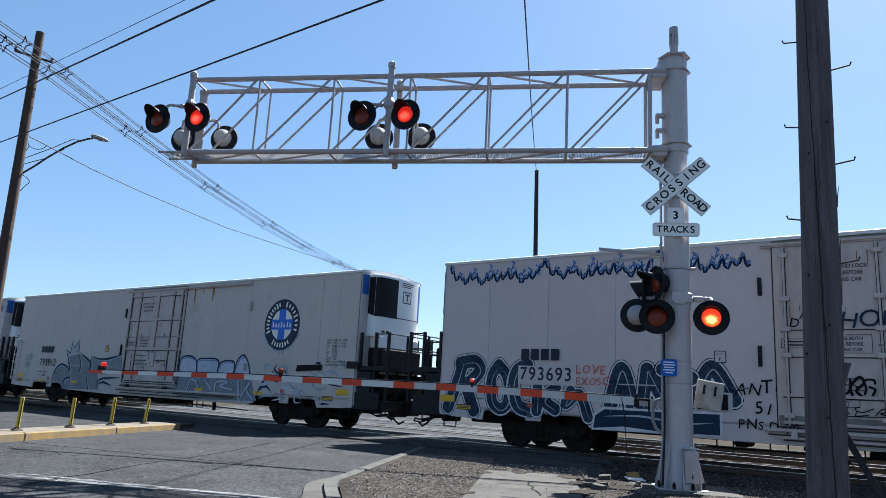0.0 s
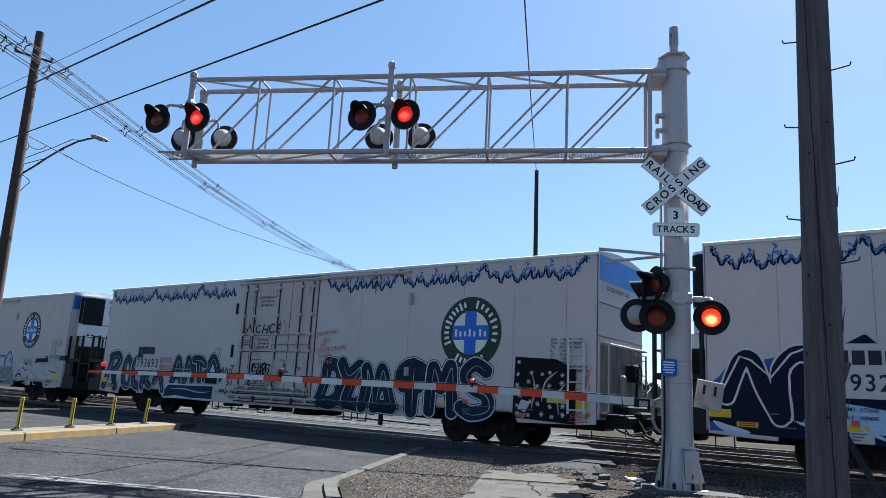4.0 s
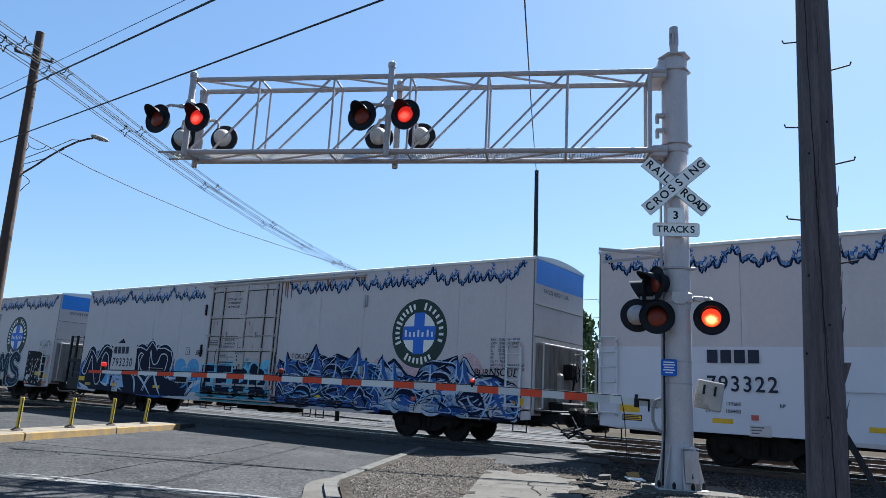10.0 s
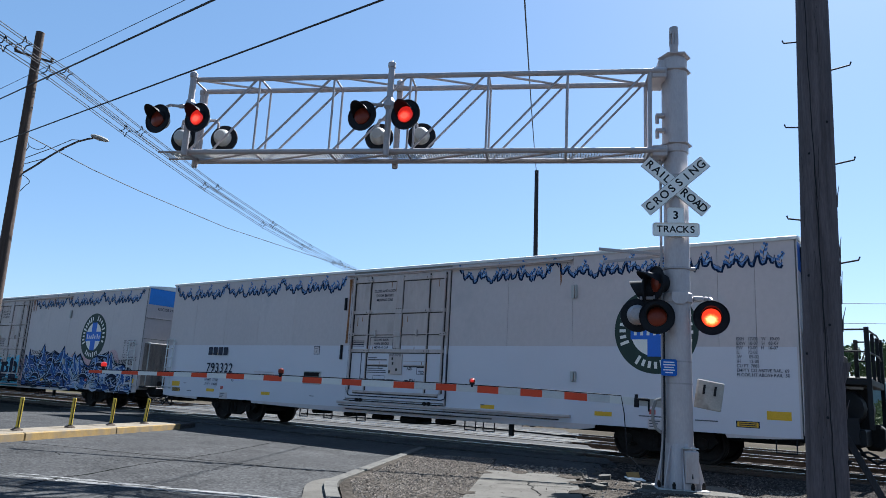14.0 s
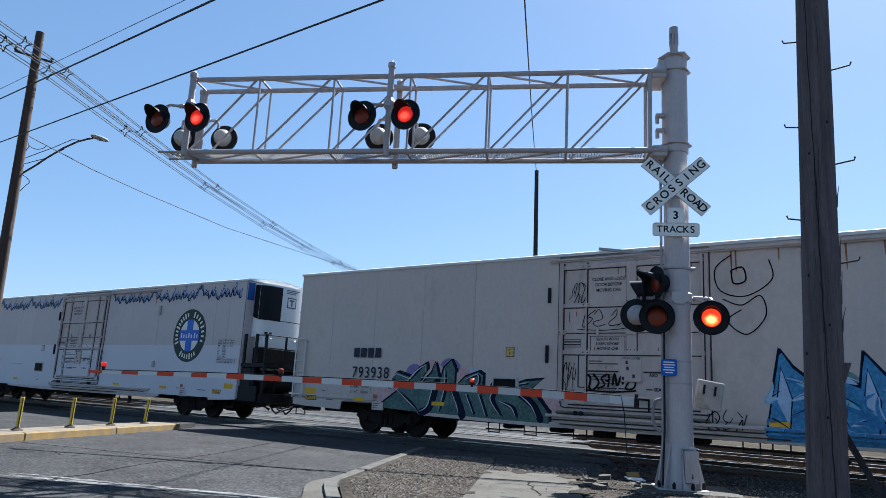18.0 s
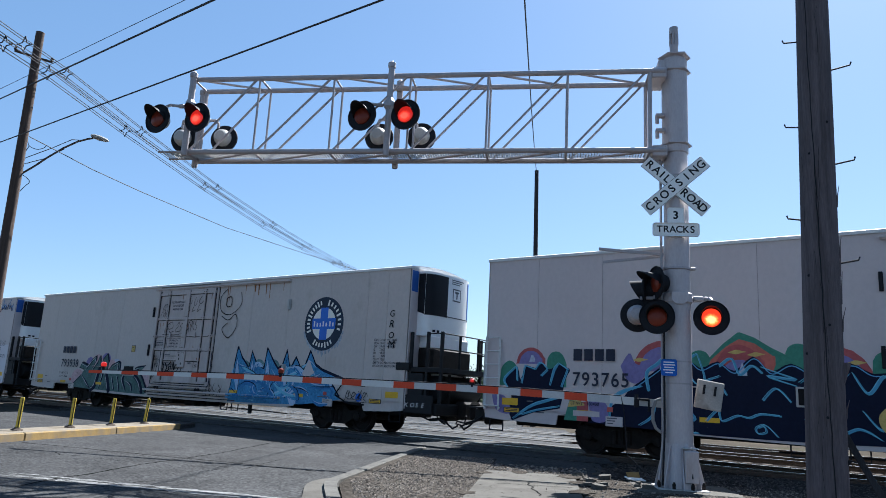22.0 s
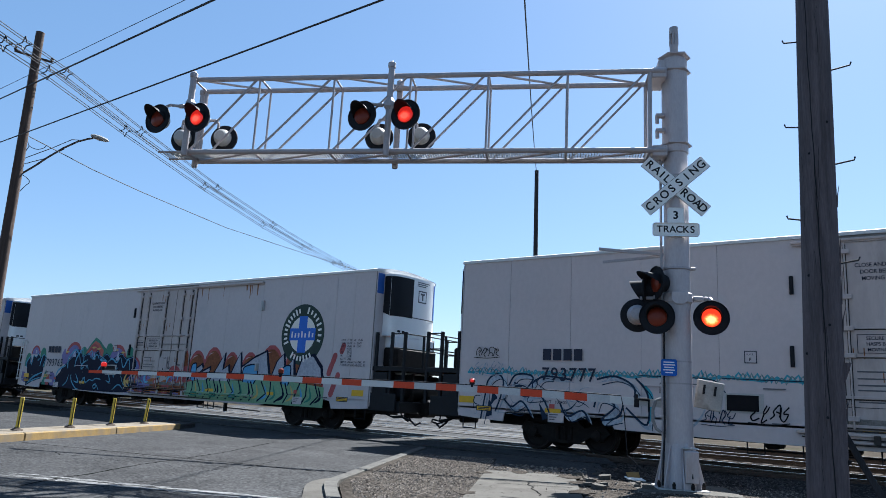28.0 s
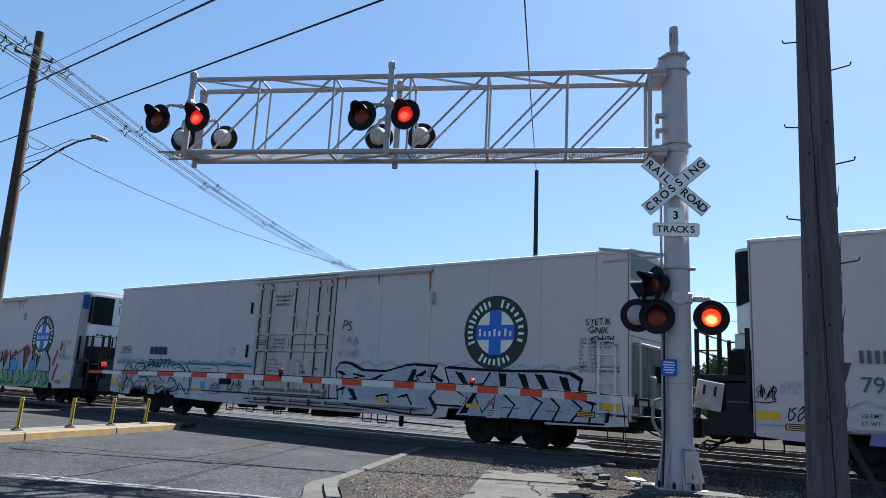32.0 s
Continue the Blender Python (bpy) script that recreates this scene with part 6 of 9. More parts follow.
    data = ("EXH   17-00   W   10-00", "EXW  10-07   H   03-07", "EW    10-00   H   16-07", "IL       72-02", "IW      09-02", "IH       12-00", "CU FT  7883", "EMPTY CG ABOVE RAIL  69", "FLOOR HT ABOVE RAIL  50")
    for i, txt in enumerate(data):
        words(txt, 0.098, LETTER, car, pose(CARLEN - 1.28, -0.014, 2.80 - 0.098 * i, 90, 0, 0), squeeze=0.9)
    for s in (t0, t1):
        truck(car, s)
    # underframe
    part("centre_sill", Geo().box((0.3, 1.2, 0.55), (CARLEN - 0.3, 1.85, 0.92), 0.02), CARBLACK, car)
    for a, b, z0, z1 in ((9.2, 9.6, 0.46, 0.6), (10.4, 10.75, 0.42, 0.6), (11.5, 12.2, 0.38, 0.58), (12.8, 13.1, 0.44, 0.6), (7.8, 8.1, 0.47, 0.6)):
        part("brake_gear", Geo().box((a, 0.35, z0), (b, 1.1, z1), 0.05), TRUCKIRON, car)
    for a in (7.5, 8.6, 10.0, 14.0, 14.6):
        part("hanger", Geo().pipe([(a, 0.15, 0.62), (a, 0.15, 0.36), (a + 0.35, 0.15, 0.36), (a + 0.35, 0.15, 0.62)], 0.02, 6), CARBLACK, car)
    part("brake_rod", Geo().pipe([(7.2, 0.5, 0.42), (12.0, 0.5, 0.44), (15.4, 0.4, 0.42), (17.2, 0.4, 0.38)], 0.02, 6), CARBLACK, car)
    part("brake_lever", Geo().box((15.3, 0.3, 0.28), (15.42, 0.4, 0.60), 0.01), CARBLACK, car)
    if A:
        plain_end(car, 0.0, -1, None)
        ladder(car, 0.26, 0.95, 2.75, 6, LADDERW)
        cooler_end(car, CARLEN, 1)
    else:
        plain_end(car, CARLEN, 1, bandmat or ENDBLUE)
        ladder(car, CARLEN - 0.52, 0.95, 2.65, 6, LADDERW)
        cooler_end(car, 0.0, -1)
    coupler(car, 0.0, -1, None)
    coupler(car, CARLEN, 1, None)
    return car


# name of the kind, left end along the track at 0 s, figure on the side, emblem ring and size
CARS = [("A", -62.3, "", 0), ("A", -37.85, "793912", 1), ("B", -12.05, "793693", 0), ("B", 13.08, "793230", 0), ("A", 37.45, "793322", 0), ("A", 62.85, "793938", 1), ("A", 88.15, "793765", 0), ("B", 113.95, "793777", 0), ("B", 139.26, "", 1)]
SIDE = 16.754
base, train = {}, []
for k, s0, no, old in CARS:
    key = (k, no in ("793912", "793230", "793322", "793938"), no == "793777", no in ("793912", "793938"))
    if key in base:
        car = copy_thing(base[key], pose(0, 0, 0))
    else:
        car = base[key] = reefer(k, key[1], ENDGREYBAND if key[2] else None, AGED if key[3] else None)
    train.append((car, k, s0, no, old))


# ---- spray paint on the car sides ----
def spray(name, col, var=0.12):
    return surf("spray_" + name, col, 0.6, var=var, scale=1.5, fine=12, bump=0, spec=0.08)


SLATE, NAVY, INK = spray("slate", (0.017, 0.031, 0.056)), spray("navy", (0.007, 0.010, 0.026)), spray("ink", (0.008, 0.008, 0.010))
CHALK, PALE, SKYB = spray("chalk", (0.50, 0.50, 0.51)), spray("pale_blue", (0.33, 0.45, 0.60)), spray("sky_blue", (0.11, 0.30, 0.50))
MISTBLUE = spray("mist_blue", (0.16, 0.23, 0.36), 0.5)
SMOKEGREY = spray("smoke_grey", (0.19, 0.205, 0.22), 0.22)
BORDER, ICEBLUE = spray("border_navy", (0.009, 0.018, 0.046)), spray("ice_blue", (0.085, 0.18, 0.40))
ROYAL, CYAN, TEALG = spray("royal", (0.038, 0.088, 0.255)), spray("cyan", (0.16, 0.42, 0.55)), spray("teal_grey", (0.12, 0.20, 0.20), 0.3)
PURPLE, ROSE, ORANGE = spray("purple", (0.185, 0.16, 0.32)), spray("rose", (0.34, 0.085, 0.085)), spray("orange", (0.36, 0.13, 0.055), 0.2)
LEAFG, MINT, SILVER = spray("green", (0.06, 0.20, 0.14)), spray("mint", (0.20, 0.34, 0.20)), spray("silver", (0.36, 0.36, 0.395), 0.2)
LAV, SMOKE, TEAL = spray("lavender", (0.40, 0.42, 0.50), 0.2), spray("smoke", (0.30, 0.34, 0.38), 0.3), spray("teal", (0.06, 0.27, 0.34))
PINK, YEL, REDTAG = spray("dusty_pink", (0.48, 0.33, 0.33), 0.2), spray("ochre", (0.50, 0.36, 0.12)), spray("red_tag", (0.45, 0.13, 0.10))


@functools.lru_cache(None)
def glyph(ch):
    """Corners and faces of one thin letter of the built-in font, one unit high."""
    cu = bpy.data.curves.new("font", "FONT")
    cu.body, cu.fill_mode, cu.offset, cu.resolution_u = ch, "FRONT", 0.0 if ch == "M" else 0.004, 3
    tmp = bpy.data.objects.new("font", cu)
    me = bpy.data.meshes.new_from_object(tmp)
    bpy.data.objects.remove(tmp)
    return [(v.co.x, v.co.y) for v in me.vertices], [tuple(f.vertices) for f in me.polygons]


class Paint:
    """Paint laid on one car side; it follows the door, which stands proud."""
    def __init__(self, car, kind):
        self.car, self.layers, self.laid, self.blobs = car, {}, 0, 0
        self.d0, self.d1 = (9.62, 13.40) if kind == "A" else (8.82, 12.62)

    def geo(self, mat, layer):
        return self.layers.setdefault((layer, mat.name), (mat, Geo()))[1]

    def depth(self, x, layer):
        return -0.0035 - 0.0009 * layer - (0.05 if self.d0 <= x <= self.d1 else 0.0)

    def fill(self, mat, poly, layer):
        g = self.geo(mat, layer)
        xs = [p[0] for p in poly]
        n = max(2, int((max(xs) - min(xs)) / 0.05))

        def cuts(x):
            zs = []
            for (ax_, az), (bx_, bz) in zip(poly, poly[1:] + poly[:1]):
                if (ax_ <= x) != (bx_ <= x):
                    zs.append(az + (bz - az) * (x - ax_) / (bx_ - ax_))
            return sorted(zs)
        for i in range(n):
            xa, xb = min(xs) + (max(xs) - min(xs)) * i / n, min(xs) + (max(xs) - min(xs)) * (i + 1) / n
            m = (xa + xb) / 2
            ca, cb, cm = cuts(xa), cuts(xb), cuts(m)
            self.laid += 1
            y = self.depth(m, layer) - 0.000008 * (self.laid % 100)
            for k in range(0, len(cm) - 1, 2):
                za = ca if len(ca) == len(cm) else cm
                zb = cb if len(cb) == len(cm) else cm
                g.add([(xa, y, za[k]), (xb, y, zb[k]), (xb, y, zb[k + 1]), (xa, y, za[k + 1])], [(0, 1, 2, 3)])

    def blob(self, mat, lines, w, layer):
        """Fat strokes laid as one flat patch, without overlaps."""
        g, r, dots = self.geo(mat, layer), w / 2, []
        self.blobs = (self.blobs + 1) % 9
        lift = 0.00008 * self.blobs
        for pts in lines:
            for (ax0, az0), (bx0, bz0) in zip(pts, pts[1:]):
                n = max(1, int(math.hypot(bx0 - ax0, bz0 - az0) / (0.12 * w)))
                dots += [(ax0 + (bx0 - ax0) * k / n, az0 + (bz0 - az0) * k / n) for k in range(n)]
            dots.append(pts[-1])
        lo, hi = min(d[0] for d in dots) - r, max(d[0] for d in dots) + r

        def cuts(x):
            spans = sorted((z - math.sqrt(r * r - (x - u) ** 2), z + math.sqrt(r * r - (x - u) ** 2)) for u, z in dots if abs(x - u) < r)
            out = []
            for a, b in spans:
                if out and a <= out[-1]:
                    out[-1] = max(out[-1], b)
                else:
                    out += [a, b]
            return out
        n = max(4, int((hi - lo) / 0.03))
        cols = [cuts(lo + (hi - lo) * k / n) for k in range(n + 1)]
        for k in range(n):
            xa, xb = lo + (hi - lo) * k / n, lo + (hi - lo) * (k + 1) / n
            ca, cb = cols[k], cols[k + 1]
            if len(ca) != len(cb):
                cm = cuts((xa + xb) / 2)
                ca = ca if len(ca) == len(cm) else cm
                cb = cb if len(cb) == len(cm) else cm
            y = self.depth((xa + xb) / 2, layer) - lift
            for j in range(0, min(len(ca), len(cb)) - 1, 2):
                g.add([(xa, y, ca[j]), (xb, y, cb[j]), (xb, y, cb[j + 1]), (xa, y, ca[j + 1])], [(0, 1, 2, 3)])

    def stroke(self, mat, pts, w, layer, smooth=True, taper=False):
        if w > 0.2 and not taper:
            return self.blob(mat, [bend(pts) if smooth and len(pts) > 2 else pts], w, layer)
        g = self.geo(mat, layer)
        if smooth and len(pts) > 2:
            pts = bend(pts)
        n = len(pts)
        left, right = [], []
        for i, p in enumerate(pts):
            a, b = pts[max(i - 1, 0)], pts[min(i + 1, n - 1)]
            dx, dz = b[0] - a[0], b[1] - a[1]
            q = math.hypot(dx, dz) or 1
            h = w / 2 * (math.sin(math.pi * (i + 0.35) / (n - 0.3)) if taper else 1)
            left.append((p[0] - dz / q * h, p[1] + dx / q * h)), right.append((p[0] + dz / q * h, p[1] - dx / q * h))
        for i in range(n - 1):
            self.laid += 1
            y = self.depth((pts[i][0] + pts[i + 1][0]) / 2, layer) - 0.000008 * (self.laid % 100)
            g.add([(right[i][0], y, right[i][1]), (right[i + 1][0], y, right[i + 1][1]), (left[i + 1][0], y, left[i + 1][1]), (left[i][0], y, left[i][1])], [(0, 1, 2, 3)])
        if not taper and w > 0.05:
            for p in (pts[0], pts[-1]):
                y = self.depth(p[0], layer) + 0.0001 * (1 + (p == pts[-1]))
                g.add([(p[0] + w / 2 * math.cos(k * 0.7854), y, p[1] + w / 2 * math.sin(k * 0.7854)) for k in range(8)], [tuple(range(8))])

    def cloud(self, mat, x0, x1, z0, z1, bumps, layer, rng):
        """A bumpy-topped patch of colour."""
        top = []
        for i in range(bumps):
            c, r = x0 + (x1 - x0) * (i + 0.5) / bumps, (x1 - x0) / bumps * 0.5
            hh = (z1 - z0) * rng.uniform(0.75, 1.0)
            top += [(c - r * math.cos(a), z0 + hh - 0.35 * (z1 - z0) * (1 - math.sin(a))) for a in [0.1 + k * 0.42 for k in range(8)]]
        self.fill(mat, [(x0, z0)] + top + [(x1, z0)], layer)

    def letters(self, x0, x1, z0, z1, n, seed, coats, w, slant=0.1, jag=0.0, layer=0, shine=None):
        """A row of fat abstract letter shapes; coats: colours with their extra width, outermost first."""
        rng = random.Random(seed)
        cell = (x1 - x0) / n
        for i in range(n):
            kind = SHAPES[rng.randrange(len(SHAPES))]
            cx, h = x0 + cell * i, (z1 - z0) * rng.uniform(0.86, 1.0)
            lean = slant * rng.uniform(-1, 1)
            lines = []
            for s in kind:
                q = []
                for u, v in s:
                    u2 = u + rng.uniform(-0.12, 0.12)
                    v2 = min(1.0, max(0.0, v + rng.uniform(-0.1, 0.1)))
                    q.append((cx + cell * (0.08 + 0.84 * u2) + lean * v2 * h, z0 + w * 0.5 + (h - w) * v2 + jag * rng.uniform(-1, 1)))
                lines.append(q)
            for c, (mat, extra) in enumerate(coats):
                self.blob(mat, [bend(q) if jag == 0 and len(q) > 2 else q for q in lines], w + extra, layer + c + i * len(coats))
            if shine:
                for q in lines[:2]:
                    self.stroke(shine, [(x + 0.2 * w, z + 0.15 * w) for x, z in q][: max(2, len(q) - 1)], 0.03, layer + len(coats) + i * len(coats), taper=True)

    def wild(self, x0, x1, z0, z1, n, seed, mats, layer, w=0.12):
        """Interlocking curved and pointed strokes."""
        rng = random.Random(seed)
        for i in range(n):
            x, z = rng.uniform(x0, x1), rng.uniform(z0 + 0.1, z1 - 0.15)
            a, r = rng.uniform(0, 6.28), rng.uniform(0.25, 0.62)
            turn = rng.uniform(-1.6, 1.6)
            q = []
            for k in range(4):
                q.append((min(max(x, x0), x1), min(max(z, z0 + 0.04), z1 + 0.12 * math.sin(x * 3))))
                x, z, a = x + r * 0.6 * math.cos(a), z + r * 0.5 * math.sin(a), a + turn
            self.stroke(mats[i % len(mats)], q, w * rng.uniform(0.3, 1.2), layer + i % 7, taper=True)

    def flow(self, x0, x1, z0, top, n, seed, mats, edge, layer, w=0.15):
        """Dense interlocked arrows and arcs, each with a light edge; top(x) is the piece's outline."""
        rng = random.Random(seed)
        for i in range(n):
            x, a = rng.uniform(x0, x1), rng.choice((0.9, 2.2, -0.7, 0.2, 2.9)) + rng.uniform(-0.4, 0.4)
            z = z0 + (top(x) - z0) * rng.uniform(0.05, 0.85)
            r, turn = rng.uniform(0.25, 0.5), rng.uniform(-0.9, 0.9)
            q = []
            for k in range(4):
                x = min(max(x, x0), x1)
                q.append((x, min(max(z, z0 + 0.03), top(x) - 0.03)))
                x, z, a = x + r * math.cos(a), z + 0.7 * r * math.sin(a), a + turn
            k = w * rng.uniform(0.5, 1.2)
            self.stroke(mats[i % len(mats)], q, k, layer + i % 8, taper=True)
            self.stroke(edge[i % len(edge)], [(u + 0.30 * k, v + 0.28 * k) for u, v in q], 0.034, layer + i % 8 + 1, taper=True)

    def tag(self, mat, x, z, w, h, seed, layer=27, thick=0.022, n=9):
        """A thin hand-drawn scrawl."""
        rng = random.Random(seed)
        n = max(2, n // 2)
        for i in range(n):
            lean = rng.uniform(0.0, 0.35) * h
            for line in SHAPES[rng.randrange(len(SHAPES))]:
                q = [(x + w * (i + 0.9 * u + rng.uniform(-0.12, 0.12)) / n + lean * v, z + h * (v + rng.uniform(-0.1, 0.1))) for u, v in line]
                self.stroke(mat, q, thick * rng.uniform(0.8, 1.15), layer)
        if n > 3:
            self.stroke(mat, [(x - 0.03, z - 0.12 * h), (x + w * 0.5, z - 0.2 * h), (x + w, z - 0.06 * h)], thick * 0.8, layer)

    def icicles(self, x0, x1, seed):
        """A stencilled border under the eave: jagged navy line, pale blue above it, sprigs of leaves; the motif repeats every 3.06 m."""
        rng = random.Random(seed)
        low = (4.86, 4.70, 4.50, 4.62, 4.49, 4.38, 4.58, 4.50, 4.58, 4.40, 4.35, 4.52, 4.41, 4.60, 4.43, 4.54, 4.43, 4.62, 4.43, 4.59, 4.47, 4.34, 4.47, 4.54, 4.42, 4.60, 4.74)
        step = 3.06 / len(low)
        q = []
        for k in range(int((x1 - x0) / step)):
            z = low[k % len(low)] + rng.uniform(-0.02, 0.02)
            q += [(x0 + 0.06 + step * k, z), (x0 + 0.06 + step * (k + 0.35), z + rng.uniform(-0.03, 0.10)), (x0 + 0.06 + step * (k + 0.62), 0.5 * (z + low[(k + 1) % len(low)]) - rng.uniform(0.0, 0.06))]
        up_line = [(x + rng.uniform(-0.015, 0.015), z + 0.09 + 0.04 * (k % 2)) for k, (x, z) in enumerate(q)]
        self.fill(MISTBLUE, q + up_line[::-1], 3)
        self.stroke(ICEBLUE, [(x, z + 0.06) for x, z in q], 0.022, 4, smooth=False)
        self.stroke(BORDER, up_line, 0.014, 5, smooth=False)
        self.stroke(BORDER, q, 0.05, 6, smooth=False)
        n = 0
        while x0 + 3.06 * n < x1:
            for f, z0, z1 in ((0.05, 4.78, 4.90), (0.36, 4.55, 4.70), (0.80, 4.50, 4.84), (1.33, 4.46, 4.92), (1.55, 4.50, 4.74), (2.06, 4.54, 4.95), (2.40, 4.50, 4.70), (2.68, 4.44, 4.74), (2.92, 4.50, 4.80)):
                c, tall = x0 + 0.06 + 3.06 * n + f, z1 - z0
                if c > x1 - 0.1:
                    continue
                bow = 0.10 if f < 2.5 else -0.08
                self.stroke(BORDER, [(c, z0), (c + 0.02, z0 + 0.5 * tall), (c + bow, z1)], 0.018, 7, taper=True)
                for j in range(7):
                    u = 0.10 + 0.13 * j
                    v, cx = z0 + tall * u, c + bow * u * u
                    a = radians(rng.uniform(25, 60) if j % 2 else rng.uniform(120, 155))
                    r = (0.05 + 0.24 * tall) * (1.05 - 0.6 * u)
                    leaf = [(cx, v), (cx + 0.55 * r * math.cos(a), v + 0.4 * r * math.sin(a)), (cx + r * math.cos(a), v + r * math.sin(a))]
                    self.stroke((ICEBLUE, PALE, ICEBLUE)[j % 3], leaf, 0.055, 5 + j % 2, taper=True)
            n += 1

    def drips(self, x, z, r, seed):
        rng = random.Random(seed)
        for k in range(15):
            a = radians(200 + 140 * k / 14)
            px_, pz = x + (r + 0.02) * math.cos(a), z + (r + 0.0) * math.sin(a)
            self.fill(SMOKE, [(px_ - 0.07, pz + 0.05), (px_ + 0.07, pz + 0.05), (px_ + rng.uniform(-0.02, 0.02), pz - rng.uniform(0.1, 0.26))], 0)

    def rust(self, xs, z, seed):
        rng = random.Random(seed)
        for x in xs:
            w, l = rng.uniform(0.015, 0.05), rng.uniform(0.2, 0.75)
            self.fill(RUST, [(x - w, z), (x + w, z), (x + w * 0.3, z - l), (x - w * 0.2, z - l * 0.9)], 1)

    def over_door(self, top, bands):
        """The same paint carried on over the door's bars, rods and lower track; bands: where each colour ends."""
        def colour(x):
            return next((m for end, m in bands if x <= end), bands[-1][1])
        xs = [self.d0 + 0.08 * k for k in range(int((self.d1 - self.d0) / 0.08))]
        for x in xs:
            for z in (1.06, 1.62):
                if z < top and x > self.d0 + 0.05:
                    self.geo(colour(x), 41).box((x, -0.0875, z - 0.033), (x + 0.078, -0.0862, z + 0.033))
            self.geo(colour(x), 41).box((x, -0.1025, 0.865), (x + 0.078, -0.1012, 0.925))
        for f, r in ((0.06, 0.024), (0.20, 0.018), (0.52, 0.022), (0.81, 0.018), (0.95, 0.026)):
            x = self.d0 + (self.d1 - self.d0) * f
            self.geo(colour(x), 41).box((x - r, -0.1422, 1.0), (x + r, -0.1105 - r, top))

    def over_track(self, x0, x1, mats):
        """Paint on the lower door track beside the door."""
        k, x = 0, x0
        while x < x1:
            self.geo(mats[k % len(mats)], 42).box((x, -0.1025, 0.864), (min(x + 0.36, x1), -0.1012, 0.926))
            self.geo(mats[k % len(mats)], 42).box((x, -0.1105, 0.776), (min(x + 0.36, x1), -0.1015, 0.822))
            x, k = x + 0.37, k + 1

    def piece(self, coats, w, lines, layer):
        """One fat letter: the same strokes in several coats, the widest first."""
        for c, (mat, extra) in enumerate(coats):
            self.blob(mat, [bend(q) if len(q) > 2 else q for q in lines], w + extra, layer + c)

    def scrawl(self, mat, text, x, z, h, seed, layer=32, lean=0.12, gap=0.1, rise=0.0):
        """Hand-written words, each letter a little askew."""
        rng = random.Random(seed)
        for ch in text:
            if ch == " ":
                x += 0.4 * h
                continue
            vs, fs = glyph(ch)
            k, a = h / 0.72 * rng.uniform(0.88, 1.12), radians(rng.uniform(-9, 9))
            y, zz = self.depth(x, layer), z + rng.uniform(-0.08, 0.08) * h
            self.geo(mat, layer).add([(x + k * (u * math.cos(a) - v * math.sin(a) + lean * v), y, zz + k * (u * math.sin(a) + v * math.cos(a))) for u, v in vs], fs)
            x += k * max(u for u, _ in vs) + gap * h
            z += rise * h

    def done(self):
        for (layer, _), (mat, g) in self.layers.items():
            tagged(part("graffiti", g, mat, self.car, "spray-painted graffiti on the car side"), kind="stuff")


SHAPES = [
    [[(0.0, 0.1), (0.25, 0.9), (0.6, 0.55), (0.3, 0.3), (0.85, 0.05)], [(0.55, 0.95), (1.0, 0.6)]],
    [[(0.1, 0.75), (0.5, 1.0), (0.75, 0.6), (0.2, 0.35), (0.5, 0.0), (1.05, 0.25)]],
    [[(-0.05, 0.0), (0.35, 0.7), (0.5, 0.15), (0.9, 1.0)], [(0.1, 0.95), (0.45, 0.8)], [(0.8, 0.35), (1.1, 0.1)]],
    [[(0.3, 0.0), (0.0, 0.5), (0.35, 1.0), (0.8, 0.75), (0.55, 0.3), (0.95, 0.0)], [(0.4, 0.6), (0.6, 0.55)]],
    [[(0.0, 0.3), (0.2, 1.0), (0.45, 0.2), (0.75, 0.85), (1.05, 0.4)]],
    [[(0.1, 0.0), (0.3, 0.45), (0.05, 0.9), (0.6, 1.0), (0.95, 0.7)], [(0.3, 0.45), (0.8, 0.3), (0.75, -0.02)]],
    [[(0.0, 1.0), (0.4, 0.75), (0.25, 0.1), (0.7, 0.0), (1.0, 0.45), (0.7, 0.9)]],
    [[(0.15, 0.95), (0.15, 0.25), (0.6, 0.05), (0.9, 0.5), (0.5, 0.6), (1.0, 1.0)]],
    [[(0.0, 0.05), (0.5, 0.3), (0.1, 0.65), (0.7, 0.95), (1.0, 0.2)], [(0.45, 0.6), (0.75, 0.5)]],
    [[(0.4, 1.05), (0.1, 0.6), (0.6, 0.45), (0.9, 0.8)], [(0.35, 0.5), (0.2, 0.0), (0.85, 0.1)]],
]

paints = []
for car, k, s0, no, old in train:
    paints.append(Paint(car, k))

# second car of the view: grey-blue pieces
p = paints[1]
p.fill(SMOKEGREY, [(3.83, 1.01), (3.96, 1.40), (4.45, 1.75), (5.14, 1.68), (5.01, 2.09), (5.95, 2.23), (6.63, 2.07), (7.10, 1.79), (7.02, 2.08), (7.87, 2.05), (8.74, 2.10), (9.43, 2.18), (9.60, 1.53), (7.75, 1.40), (7.93, 0.74), (4.96, 0.67), (4.72, 0.87)], 0), p.fill(SMOKE, [(5.00, 2.14), (4.78, 2.41), (5.21, 2.26), (5.27, 2.77), (5.47, 2.48), (5.85, 2.85), (5.93, 2.31)], 1)
p.stroke(SLATE, [(5.00, 2.14), (4.78, 2.41), (5.21, 2.26), (5.27, 2.77), (5.47, 2.48), (5.85, 2.85), (5.93, 2.31)], 0.07, 3, smooth=False)
